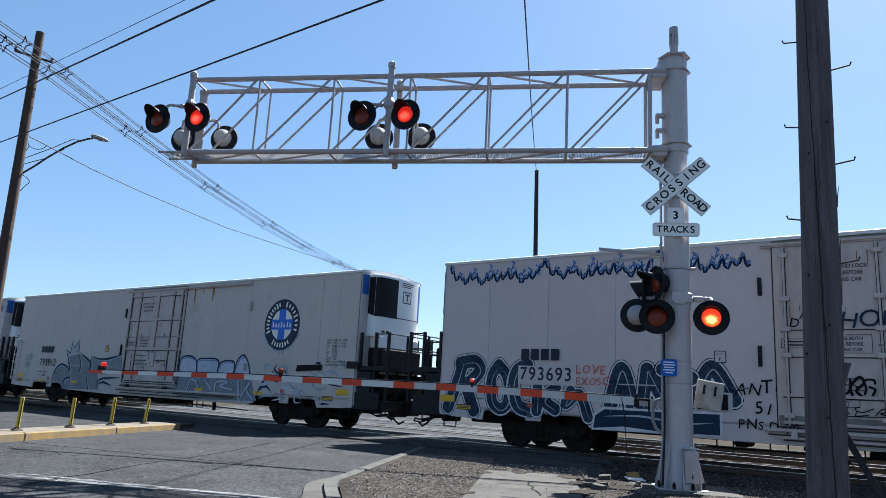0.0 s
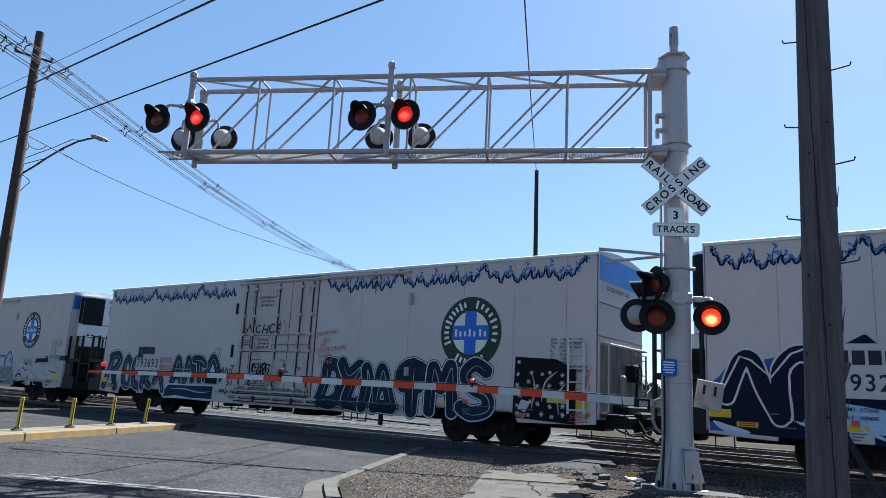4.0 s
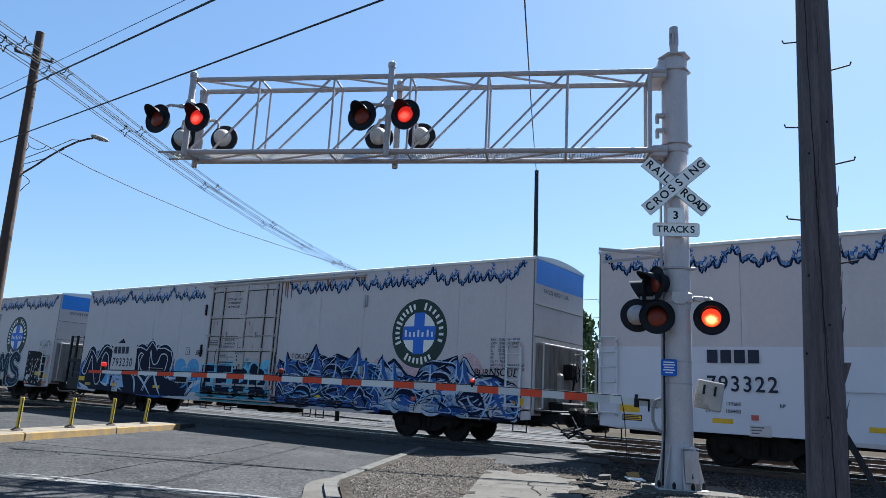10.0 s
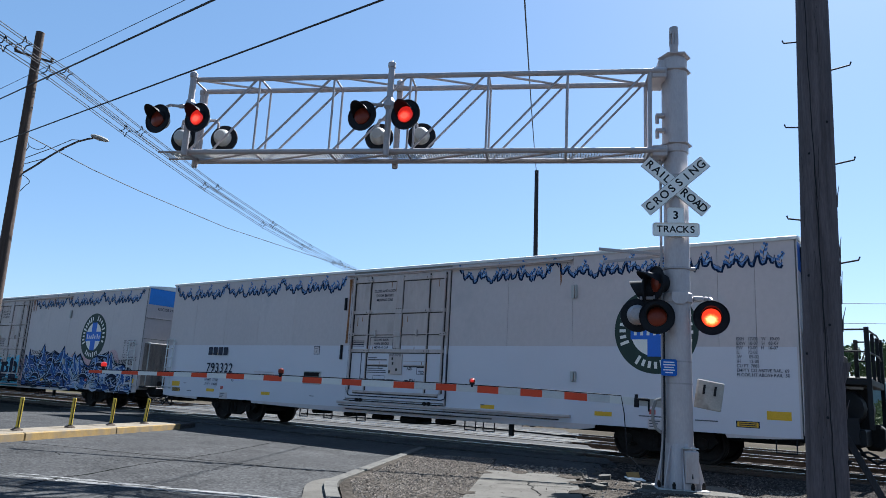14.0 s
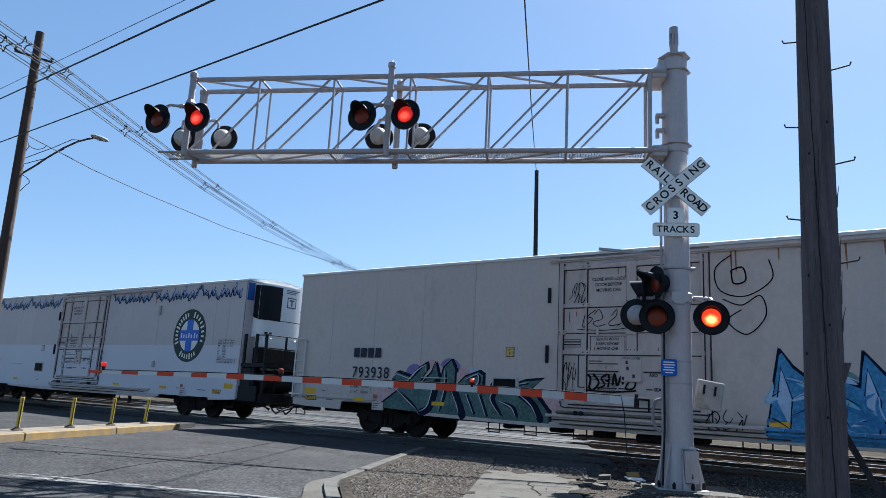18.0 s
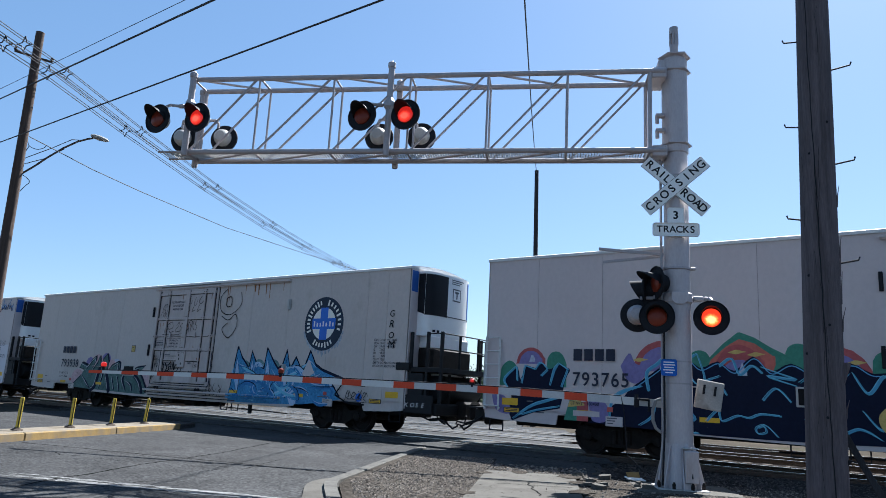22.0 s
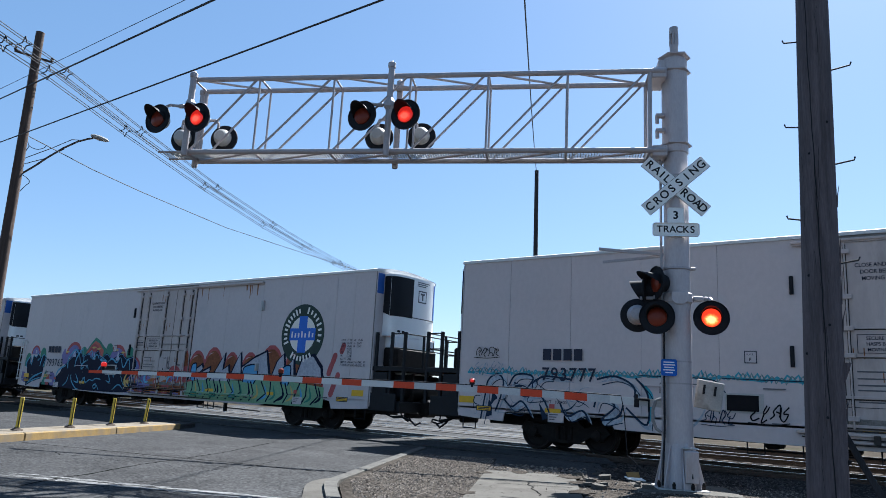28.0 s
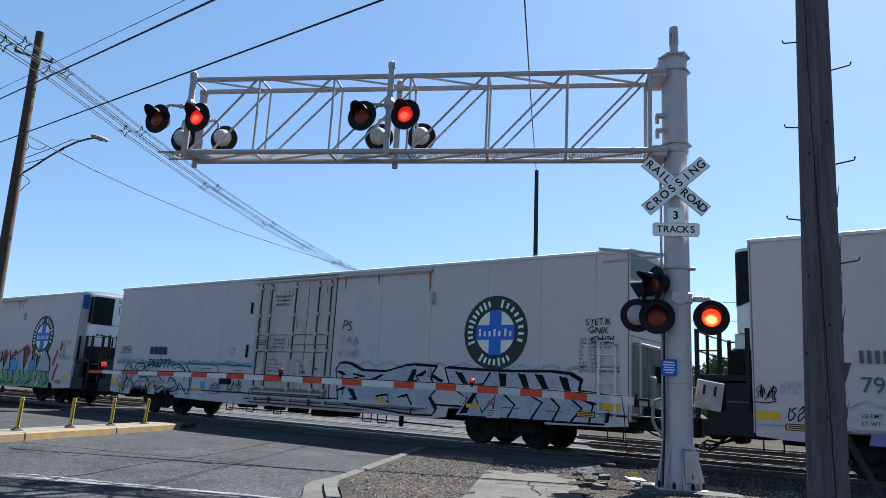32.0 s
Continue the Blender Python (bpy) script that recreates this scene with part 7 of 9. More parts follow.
for q in ([(3.93, 0.97), (4.03, 1.44), (4.53, 1.75), (5.15, 1.63), (5.31, 1.39)], [(5.00, 2.14), (5.29, 1.72), (5.36, 1.39)], [(5.95, 2.23), (6.26, 1.74), (6.12, 1.41)], [(5.93, 2.31), (6.63, 2.07), (7.10, 1.79), (6.98, 1.43)], [(6.95, 2.16), (7.87, 2.02), (8.74, 2.10), (9.48, 2.26)], [(7.02, 2.08), (7.03, 1.51)], [(5.04, 0.67), (5.00, 1.05), (5.46, 1.18), (5.54, 0.90)], [(7.11, 0.71), (6.89, 1.18)], [(7.86, 0.74), (7.96, 1.17), (9.52, 1.29)], [(7.87, 0.97), (8.29, 1.06), (8.91, 0.93)]):
    p.stroke(SLATE, q, 0.09, 4, taper=True), p.stroke(SMOKE, [(x + 0.1, z - 0.04) for x, z in q], 0.08, 3, taper=True)
p.fill(SMOKEGREY, [(13.30, 0.73), (13.33, 1.43), (17.63, 1.58), (18.06, 0.73), (14.83, 0.65)], 0)
for q in ([(13.43, 1.51), (13.49, 2.08), (13.94, 2.23), (14.43, 2.09), (14.60, 1.54)], [(14.60, 1.54), (14.55, 2.06), (15.10, 2.14), (15.78, 2.08), (15.76, 1.57)], [(15.76, 1.57), (15.90, 1.98), (16.42, 2.08), (16.70, 1.99), (16.71, 1.59)], [(16.71, 1.59), (16.84, 2.06), (17.16, 2.29), (17.46, 2.00), (17.58, 1.61)]):
    p.fill(LAV, bend(q, 4), 1), p.stroke(MISTBLUE, [(x + 0.05, z - 0.07) for x, z in q], 0.05, 2), p.stroke(SLATE, q, 0.06, 3)
for q in ([(14.08, 0.93), (14.24, 1.32), (14.59, 1.29), (14.77, 0.96)], [(15.14, 1.35), (15.53, 1.05)], [(15.76, 0.96), (15.81, 1.30), (16.45, 1.32), (16.05, 1.17), (16.70, 1.06)], [(17.12, 0.69), (17.01, 1.34)], [(17.17, 0.69), (17.41, 1.09), (17.67, 1.36), (17.51, 1.09), (17.86, 0.79)]):
    p.stroke(LAV, q, 0.055, 3), p.stroke(SLATE, [(x + 0.06, z) for x, z in q], 0.03, 2)
p.wild(18.0, 22.2, 0.75, 2.1, 46, 5, [SMOKE, SLATE, CHALK, LAV, SMOKE], 2, 0.09)
p.tag(TEALG, 1.1, 1.95, 0.7, 0.28, 4), p.tag(TEALG, 1.15, 1.6, 0.4, 0.22, 5)
p.fill(INK, [(19.9, 1.78), (21.1, 1.84), (21.1, 2.02), (19.95, 1.98)], 30)
p.rust([13.9, 14.4, 15.0, 15.05], 4.8, 2)
p.drips(18.99, 3.34, 0.876, 1)

# slate letters, dark bubble letters and a black panel
p = paints[2]
p.icicles(0.08, 8.4, 11), p.icicles(12.9, 22.3, 12)
WORNSLATE = spray("worn_slate", (0.026, 0.040, 0.066), 0.55)
COATS = [(SLATE, 0.11), (CHALK, 0.07), (WORNSLATE, 0.0)]
for k, (w, lines) in enumerate((
        (0.36, [[(0.75, 2.18), (0.59, 1.66), (0.3, 0.95)], [(0.66, 2.15), (1.12, 2.21), (1.31, 1.99), (1.1, 1.72), (0.83, 1.56)], [(0.87, 1.54), (1.01, 1.23), (1.15, 0.9)]]),
        (0.30, [[(1.91, 2.13), (1.69, 1.78), (1.73, 1.18), (2.0, 0.98), (2.23, 1.2), (2.19, 1.79), (1.91, 2.13)]]),
        (0.34, [[(2.77, 2.14), (2.47, 1.97), (2.37, 1.54), (2.53, 1.09), (2.9, 0.98)]]),
        (0.30, [[(3.09, 1.57), (3.08, 0.99)], [(3.62, 1.58), (3.29, 1.28), (3.6, 1.05)]]),
        (0.26, [[(4.02, 1.52), (3.89, 1.19), (4.26, 1.44), (4.5, 0.9)]]),
        (0.34, [[(5.04, 1.05), (5.35, 2.09), (5.66, 1.12)], [(5.15, 1.48), (5.59, 1.49)]]),
        (0.30, [[(5.86, 1.2), (5.98, 2.1)], [(5.99, 2.1), (6.33, 1.45)], [(6.33, 1.35), (6.36, 2.05)]]),
        (0.30, [[(6.36, 2.1), (6.73, 2.09), (7.02, 1.91)], [(6.66, 2.02), (6.76, 1.36)]]),
        (0.32, [[(7.03, 1.44), (7.38, 2.09), (7.57, 2.09), (7.92, 1.47)], [(7.18, 1.52), (7.81, 1.5)]]))):
    p.piece(COATS, w, lines, 2 + 3 * (k % 4))
    for q in lines[:2]:
        p.stroke(SMOKE, [(x + 0.03, z - 0.05) for x, z in q], 0.03, 15, taper=True)
p.fill(CHALK, [(7.33, 1.6), (7.48, 1.92), (7.65, 1.6)], 16)
p.fill(CHALK, [(4.60, 0.62), (4.62, 1.0), (4.9, 1.18), (5.99, 1.17), (7.66, 1.19), (7.68, 0.66)], 14), p.fill(SLATE, [(4.64, 0.66), (4.68, 0.95), (4.93, 1.12), (5.99, 1.12), (7.6, 1.14), (7.62, 0.69), (6.34, 0.68), (5.4, 0.74)], 15)
p.stroke(SMOKE, [(4.9, 0.95), (5.8, 1.0), (6.8, 0.9), (7.5, 0.95)], 0.05, 16, taper=True)
p.fill(WHITE, [(2.52, 1.64), (4.25, 1.64), (4.25, 2.12), (2.52, 2.12)], 28)
p.scrawl(REDTAG, "LOVE", 4.15, 1.95, 0.22, 2), p.scrawl(REDTAG, "EXOSC", 4.15, 1.68, 0.2, 3), p.scrawl(INK, "ANTO", 7.95, 1.62, 0.27, 4), p.scrawl(INK, "PNS.DAM", 8.0, 0.86, 0.2, 5), p.scrawl(INK, "51", 8.35, 1.2, 0.25, 6)
p.scrawl(INK, "DAM", 9.1, 3.05, 0.2, 7, rise=0.8), p.scrawl(SLATE, "CHOE", 9.72, 3.05, 0.32, 8), p.tag(INK, 9.66, 1.66, 1.0, 0.33, 36, thick=0.05), p.tag(INK, 9.4, 1.28, 1.6, 0.16, 37)
for i, (txt, x, h) in enumerate((("DRIPPING", 12.72, 0.15), ("ALL", 13.0, 0.14), ("MY", 12.9, 0.15), ("COMPETITION", 12.72, 0.14), ("PLAIN", 12.85, 0.15), ("SWAG", 12.9, 0.14))):
    p.scrawl(REDTAG, txt, x, 2.92 - 0.175 * i, h, 40 + i, rise=0.08)
p.over_track(13.0, 16.4, [SLATE])
BUBBLE = spray("bubble_slate", (0.013, 0.024, 0.042), 0.4)
COATS = [(SLATE, 0.11), (CHALK, 0.065), (BUBBLE, 0.0)]
for k, (w, lines) in enumerate((
        (0.42, [[(13.28, 1.98), (13.26, 1.54), (13.07, 1.02)], [(13.35, 2.06), (13.8, 1.95), (13.94, 1.49), (13.84, 1.06), (13.49, 0.85), (13.03, 0.91)]]),
        (0.40, [[(13.95, 2.07), (14.22, 1.73), (14.69, 2.01), (14.44, 1.58), (14.18, 0.97)], [(14.18, 0.89), (14.72, 0.82)]]),
        (0.38, [[(14.87, 0.8), (15.0, 1.45), (14.98, 1.94), (15.2, 1.32), (15.29, 0.8)]]),
        (0.38, [[(15.36, 0.81), (15.46, 1.33), (15.6, 1.92), (15.84, 1.34), (16.04, 0.82)], [(15.49, 0.85), (15.97, 0.82)]]),
        (0.46, [[(16.77, 2.05), (16.76, 1.38), (16.77, 0.80)], [(16.61, 2.02), (16.37, 1.83), (16.42, 1.51), (16.72, 1.52)], [(16.83, 2.02), (17.12, 1.89), (17.09, 1.57), (16.83, 1.42)]]),
        (0.38, [[(17.42, 0.82), (17.5, 2.0), (17.8, 1.45), (18.12, 2.05), (18.2, 0.82)]]),
        (0.38, [[(19.3, 1.95), (18.92, 2.12), (18.62, 1.85), (18.85, 1.5), (19.3, 1.3), (19.35, 0.95), (18.85, 0.8), (18.5, 0.95)]]))):
    p.piece(COATS, w, lines, 2 + 3 * (k % 4))
    for q in lines[:1]:
        p.stroke(SMOKE, [(x + 0.05, z - 0.04) for x, z in q], 0.03, 15, taper=True)
p.fill(INK, [(20.15, 0.78), (21.95, 0.70), (21.95, 2.05), (21.4, 2.3), (20.2, 2.35)], 20)
rz = random.Random(61)
for i in range(26):
    x, z, r = 20.3 + 0.32 * (i % 5) + rz.uniform(-0.08, 0.08), 0.88 + 0.26 * (i // 5) + rz.uniform(-0.06, 0.06), rz.uniform(0.05, 0.08)
    for k in range(3):
        a = k * 1.047 + rz.uniform(-0.2, 0.2)
        p.stroke(CHALK, [(x - r * math.cos(a), z - r * math.sin(a)), (x + r * math.cos(a), z + r * math.sin(a))], 0.018, 24)
for q in ([(20.7, 1.0), (20.8, 1.5), (20.72, 1.9)], [(21.0, 1.2), (21.1, 1.7), (21.45, 2.0)], [(21.5, 0.9), (21.45, 1.4), (21.7, 1.7)]):
    p.stroke(PINK, q, 0.05, 25, taper=True)
p.fill(CHALK, [(20.3, 1.0), (20.55, 0.92), (20.65, 1.2), (20.4, 1.25)], 25), p.fill(REDTAG, [(20.28, 0.8), (20.5, 0.78), (20.55, 0.9), (20.3, 0.92)], 25)
p.fill(YEL, [(21.15, 1.2), (21.75, 1.2), (21.75, 1.38), (21.15, 1.38)], 25)
p.tag(REDTAG, 21.9, 1.5, 0.4, 0.6, 60, n=5), p.tag(REDTAG, 21.8, 0.8, 0.5, 0.2, 61)
p.rust([14.0, 14.3, 14.5, 15.1, 15.3], 4.8, 4)

# navy letters with white edges, blue lettering on the door, dense blue piece
p = paints[3]
p.icicles(0.08, 8.4, 13), p.icicles(12.9, 22.3, 14)
p.fill(ROYAL, bend([(0.03, 0.8), (0.03, 1.7), (0.3, 2.0), (0.7, 2.5), (1.2, 2.35), (1.9, 2.55), (2.6, 2.5), (3.2, 2.75), (3.8, 2.55), (5.3, 2.7), (6.0, 2.45), (6.7, 2.3), (6.8, 0.7), (3.8, 0.7)], 3), 0)
p.fill(NAVY, [(0.25, 1.7), (0.72, 2.56), (0.95, 2.45), (1.35, 2.1), (1.75, 2.6), (2.0, 2.7), (2.5, 2.55), (3.15, 2.9), (3.35, 2.7), (4.0, 2.6), (4.5, 2.66), (4.95, 2.55), (5.28, 2.9), (5.6, 2.62), (6.2, 2.62), (6.65, 2.47), (6.88, 2.05), (6.7, 1.4), (8.5, 1.3), (7.9, 0.72), (5.0, 0.66), (1.6, 0.74), (0.4, 0.78), (0.05, 1.0)], 1)
p.stroke(CHALK, [(0.3, 1.6), (0.72, 2.42), (0.95, 2.34), (1.35, 1.98), (1.75, 2.48), (2.0, 2.58), (2.5, 2.43)], 0.045, 4, smooth=False), p.stroke(CHALK, [(4.0, 2.48), (4.5, 2.54), (4.95, 2.42), (5.28, 2.76), (5.6, 2.5), (6.2, 2.5), (6.6, 2.38), (6.78, 2.05), (6.6, 1.4), (8.3, 1.26)], 0.045, 4, smooth=False)
for q in ([(0.42, 1.55), (0.72, 2.3), (0.98, 2.33), (1.2, 1.75), (1.5, 1.15)], [(1.55, 1.2), (1.52, 2.05), (1.75, 2.42), (2.05, 2.48), (2.35, 2.2), (2.5, 1.55)],
          [(4.35, 1.6), (4.25, 2.2), (4.55, 2.5), (4.95, 2.3), (4.75, 1.9), (5.1, 1.6)], [(5.1, 1.65), (5.05, 2.4), (5.35, 2.62), (5.6, 2.05), (5.85, 2.4), (6.3, 2.45), (6.62, 2.15), (6.5, 1.55)]):
    p.stroke(CHALK, q, 0.42, 2), p.stroke(NAVY, q, 0.33, 3)
for q, w in (([(4.4, 1.5), (4.9, 1.2), (5.5, 0.7)], 0.1), ([(5.6, 1.6), (5.8, 1.2), (6.15, 0.72)], 0.12), ([(3.9, 1.55), (4.3, 1.25), (4.4, 0.75)], 0.09), ([(2.7, 1.5), (2.95, 1.05), (3.5, 0.8)], 0.08), ([(0.12, 1.0), (0.45, 0.85), (0.9, 0.8)], 0.16), ([(1.75, 1.1), (2.3, 1.0), (2.35, 1.5)], 0.08), ([(4.9, 0.8), (5.2, 1.3), (5.5, 1.5)], 0.08), ([(7.75, 0.75), (8.1, 1.1), (8.5, 1.28), (8.9, 1.28)], 0.14), ([(6.4, 1.5), (6.7, 1.35), (7.0, 1.36)], 0.06)):
    p.stroke(CHALK, q, w, 5, taper=True), p.stroke(PALE, [(x + 0.06, z - 0.05) for x, z in q], w * 0.5, 6, taper=True)
p.fill(SKYB, [(1.9, 1.05), (2.5, 1.0), (2.5, 1.45), (2.2, 1.5)], 3), p.fill(PALE, [(2.6, 0.95), (3.6, 0.9), (3.4, 1.4), (2.7, 1.5)], 2)
p.fill(WHITE, [(2.45, 1.6), (4.3, 1.6), (4.25, 2.70), (2.5, 2.70)], 30)
p.cloud(SKYB, 6.9, 9.3, 0.9, 2.15, 3, 0, random.Random(2)), p.cloud(CYAN, 8.7, 12.75, 0.66, 2.3, 4, 0, random.Random(3))
p.wild(7.0, 12.6, 0.9, 2.1, 44, 20, [PALE, ROYAL, SKYB, TEAL], 1, 0.10)
p.fill(TEAL, [(8.7, 0.64), (12.6, 0.64), (12.4, 0.95), (8.9, 0.98)], 2)
for x, bars in ((8.68, ((0.0, 0.86), (0.5, 0.62), (1.0, 0.86))), (9.62, ((0.0, 0.8), (0.5, 0.6), (1.0, 0.8)))):
    p.fill(CYAN, [(x - 0.06, 0.88), (x + 0.9, 0.88), (x + 0.9, 1.93), (x - 0.06, 1.93)], 9)
    p.fill(NAVY, [(x, 0.92), (x + 0.36, 0.92), (x + 0.36, 1.90), (x, 1.90)], 10)
    for f, w in bars:
        p.fill(NAVY, [(x, 0.92 + 0.75 * f), (x + w, 0.92 + 0.75 * f), (x + w, 1.15 + 0.75 * f), (x, 1.15 + 0.75 * f)], 10)
for x in (10.55, 11.45):
    p.stroke(CYAN, [(x + 0.18, 0.95), (x + 0.18, 1.85)], 0.5, 9), p.stroke(NAVY, [(x + 0.18, 0.98), (x + 0.18, 1.82)], 0.36, 10)
    p.stroke(CYAN, [(x + 0.1, 1.72), (x + 0.6, 1.66), (x + 0.66, 1.3), (x + 0.2, 1.12)], 0.36, 9), p.stroke(NAVY, [(x + 0.1, 1.72), (x + 0.6, 1.66), (x + 0.66, 1.3), (x + 0.2, 1.12)], 0.26, 10)
p.stroke(NAVY, [(11.7, 1.3), (12.3, 0.95)], 0.26, 10)
p.over_track(12.65, 16.45, [NAVY, ROYAL, NAVY, SLATE]), p.over_track(8.55, 12.6, [TEAL, SKYB, NAVY])
p.over_door(1.9, [(9.5, NAVY), (9.62, CYAN), (10.4, NAVY), (10.6, CYAN), (11.2, NAVY), (11.5, CYAN), (12.3, NAVY), (12.7, TEAL)])
p.cloud(PINK, 12.3, 13.6, 0.7, 2.3, 2, 0, random.Random(4)), p.cloud(PINK, 16.8, 21.0, 0.8, 2.5, 4, 0, random.Random(9))
spikes = [(12.78, 2.14), (13.23, 1.96), (13.16, 2.41), (13.37, 2.12), (14.13, 2.06), (14.52, 2.67), (14.72, 2.3), (15.2, 2.19), (15.5, 2.34), (16.05, 2.17), (16.41, 2.6), (16.45, 2.15), (16.58, 2.0), (16.72, 2.24), (16.85, 2.05), (17.16, 1.96), (17.38, 2.34), (17.46, 2.0), (17.85, 2.22), (18.26, 1.87), (18.65, 1.61), (18.87, 2.06), (19.24, 2.21), (19.6, 2.16), (20.14, 2.32), (20.18, 1.97), (20.35, 2.32), (20.49, 2.01), (20.86, 1.77), (21.33, 1.81), (21.7, 1.69), (22.01, 1.59), (22.2, 1.3)]
piece_top = lambda x: float(np.interp(x, [a for a, _ in spikes], [b for _, b in spikes]))
MIDBLUE, DEEPBLUE = spray("mid_blue", (0.04, 0.07, 0.18), 0.4), spray("deep_blue", (0.022, 0.05, 0.17), 0.3)
p.fill(NAVY, [(12.75, 0.70)] + [(x, z + 0.05) for x, z in spikes] + [(22.2, 0.70)], 1)
p.fill(MIDBLUE, [(12.85, 0.76)] + [(x, z - 0.07) for x, z in spikes if x < 17.2] + [(17.2, 0.74)], 2)
p.fill(MISTBLUE, [(17.2, 0.74)] + [(x, z - 0.07) for x, z in spikes if x > 17.2] + [(22.1, 0.74)], 2)
p.flow(12.8, 17.3, 0.70, piece_top, 125, 7, [NAVY, ROYAL, NAVY, DEEPBLUE, SLATE], [PALE, MISTBLUE, SKYB, LAV], 3, 0.17)
p.flow(17.0, 22.1, 0.70, piece_top, 120, 8, [NAVY, LAV, ROYAL, DEEPBLUE, NAVY, SMOKE], [LAV, NAVY, PALE, NAVY], 3, 0.16)
for (x0, z0), (x1, z1), (x2, z2) in zip(spikes, spikes[1:], spikes[2:]):
    if z1 > z0 and z1 > z2:
        p.stroke(ROYAL, [(x1 + 0.02, z1 - 0.05), (x1 + 0.1, z1 - 0.5), (x1 + 0.5, z1 - 1.1)], 0.14, 12, taper=True), p.stroke(PALE, [(x1 - 0.03, z1 - 0.15), (x1 - 0.05, z1 - 0.6), (x1 - 0.4, z1 - 1.2)], 0.06, 13, taper=True)
for x, z in ((14.0, 1.05), (15.3, 1.75), (16.3, 1.1), (18.3, 1.1), (19.5, 1.6), (20.6, 1.15)):
    p.stroke(NAVY, [(x - 0.45, z - 0.1), (x - 0.2, z + 0.18), (x + 0.25, z + 0.15), (x + 0.5, z - 0.15)], 0.16, 13, taper=True), p.stroke(LAV, [(x - 0.4, z), (x - 0.15, z + 0.27), (x + 0.3, z + 0.24), (x + 0.55, z - 0.05)], 0.035, 14, taper=True)
p.scrawl(INK, "TOKAZK", 13.42, 2.2, 0.17, 83, gap=0.02), p.scrawl(INK, "BURNSOUL", 20.72, 1.82, 0.2, 84, gap=0.0), p.tag(INK, 8.2, 2.3, 0.4, 0.15, 86)
p.rust([12.8, 12.9, 13.1, 13.5, 14.3, 14.8, 16.3, 16.4, 16.45], 4.8, 5)

# clean car with a freshly painted lower side
p = paints[4]
p.icicles(0.08, 9.3, 15), p.icicles(13.6, 22.3, 16)
p.fill(NEWWHITE, [(0.04, 0.74), (22.44, 0.74), (22.44, 2.63), (0.04, 2.63)], 0)
p.fill(NEWWHITE, [(0.04, 0.96), (9.2, 0.96), (9.2, 2.6), (0.04, 2.63)], 1)
p.rust([9.45, 9.5, 9.55, 16.9], 4.75, 6)
p.fill(RUST, [(9.42, 2.7), (9.5, 2.7), (9.52, 4.7), (9.44, 4.7)], 1)

GREENGREY = spray("green_grey", (0.080, 0.135, 0.125), 0.35)
# teal-grey piece, doodles on the door, blue peaks
p = paints[5]
for x, z, r, m in ((5.0, 1.85, 0.32, PURPLE), (4.1, 1.2, 0.5, PINK), (6.25, 2.0, 0.36, PURPLE), (5.6, 1.9, 0.42, PINK), (7.05, 1.72, 0.42, LAV), (6.7, 1.7, 0.4, PINK), (9.3, 1.2, 0.4, PINK)):
    p.fill(m, [(x + r * math.cos(k * 0.4488), z + 0.8 * r * math.sin(k * 0.4488)) for k in range(14)], 0)
green = [(3.62, 0.81), (4.44, 1.35), (4.6, 1.56), (4.17, 1.65), (4.36, 1.87), (4.9, 1.73), (5.13, 1.97), (5.43, 2.15), (5.47, 1.94), (5.21, 1.6), (5.6, 1.86), (5.74, 2.18), (5.86, 1.87), (5.92, 1.64), (6.04, 2.03), (6.3, 2.25), (6.46, 1.96), (6.44, 1.5), (6.79, 1.8), (7.21, 1.94), (7.39, 1.84), (7.36, 1.54), (7.54, 1.47), (7.74, 1.74), (8.17, 1.57), (8.63, 1.73), (9.19, 1.78), (8.85, 1.52), (9.15, 1.22), (9.39, 0.93), (9.39, 0.68), (7.71, 0.7), (6.39, 0.73), (5.13, 0.75)]
p.fill(NAVY, [(x + 0.07, z + 0.05) for x, z in green], 1), p.fill(GREENGREY, green, 2), p.stroke(NAVY, green[:30], 0.05, 3, smooth=False)
for q, w in (([(4.72, 1.52), (5.08, 1.85), (5.31, 2.02)], 0.07), ([(5.29, 1.54), (5.68, 1.95)], 0.06), ([(5.83, 1.6), (5.63, 0.93), (5.32, 0.74)], 0.22), ([(6.13, 1.96), (6.13, 1.34), (5.95, 0.76)], 0.10), ([(6.41, 1.43), (6.64, 0.99), (6.73, 0.75)], 0.24), ([(6.79, 1.67), (7.21, 1.83), (7.25, 1.61), (7.05, 1.45)], 0.07), ([(6.88, 1.3), (7.14, 0.79)], 0.1),
             ([(7.3, 1.32), (7.55, 0.75)], 0.12), ([(7.86, 1.49), (7.7, 1.19), (8.02, 0.78)], 0.16), ([(8.33, 1.58), (8.78, 1.66)], 0.07), ([(7.94, 1.16), (8.33, 1.01), (8.48, 0.77)], 0.13), ([(8.56, 1.37), (8.93, 1.11), (9.14, 0.78)], 0.2), ([(4.5, 1.3), (4.9, 1.0), (5.2, 0.8)], 0.12)):
    p.stroke(NAVY, q, w, 4, taper=w < 0.2), p.stroke(CHALK, [(x - 0.4 * w - 0.02, z + 0.02) for x, z in q], 0.03, 5, taper=True)
p.stroke(CHALK, [(x - 0.05, z - 0.06) for x, z in green[1:9]], 0.02, 5, smooth=False)
p.tag(INK, 11.6, 3.95, 0.9, 0.5, 92, n=7), p.tag(INK, 10.2, 3.1, 1.4, 0.4, 93), p.tag(INK, 11.5, 3.15, 0.9, 0.45, 94, n=7), p.tag(INK, 9.9, 3.75, 0.5, 0.5, 95, n=6), p.tag(INK, 10.4, 1.6, 1.3, 0.35, 96, thick=0.05), p.tag(INK, 9.75, 1.45, 0.4, 0.8, 97, n=6)
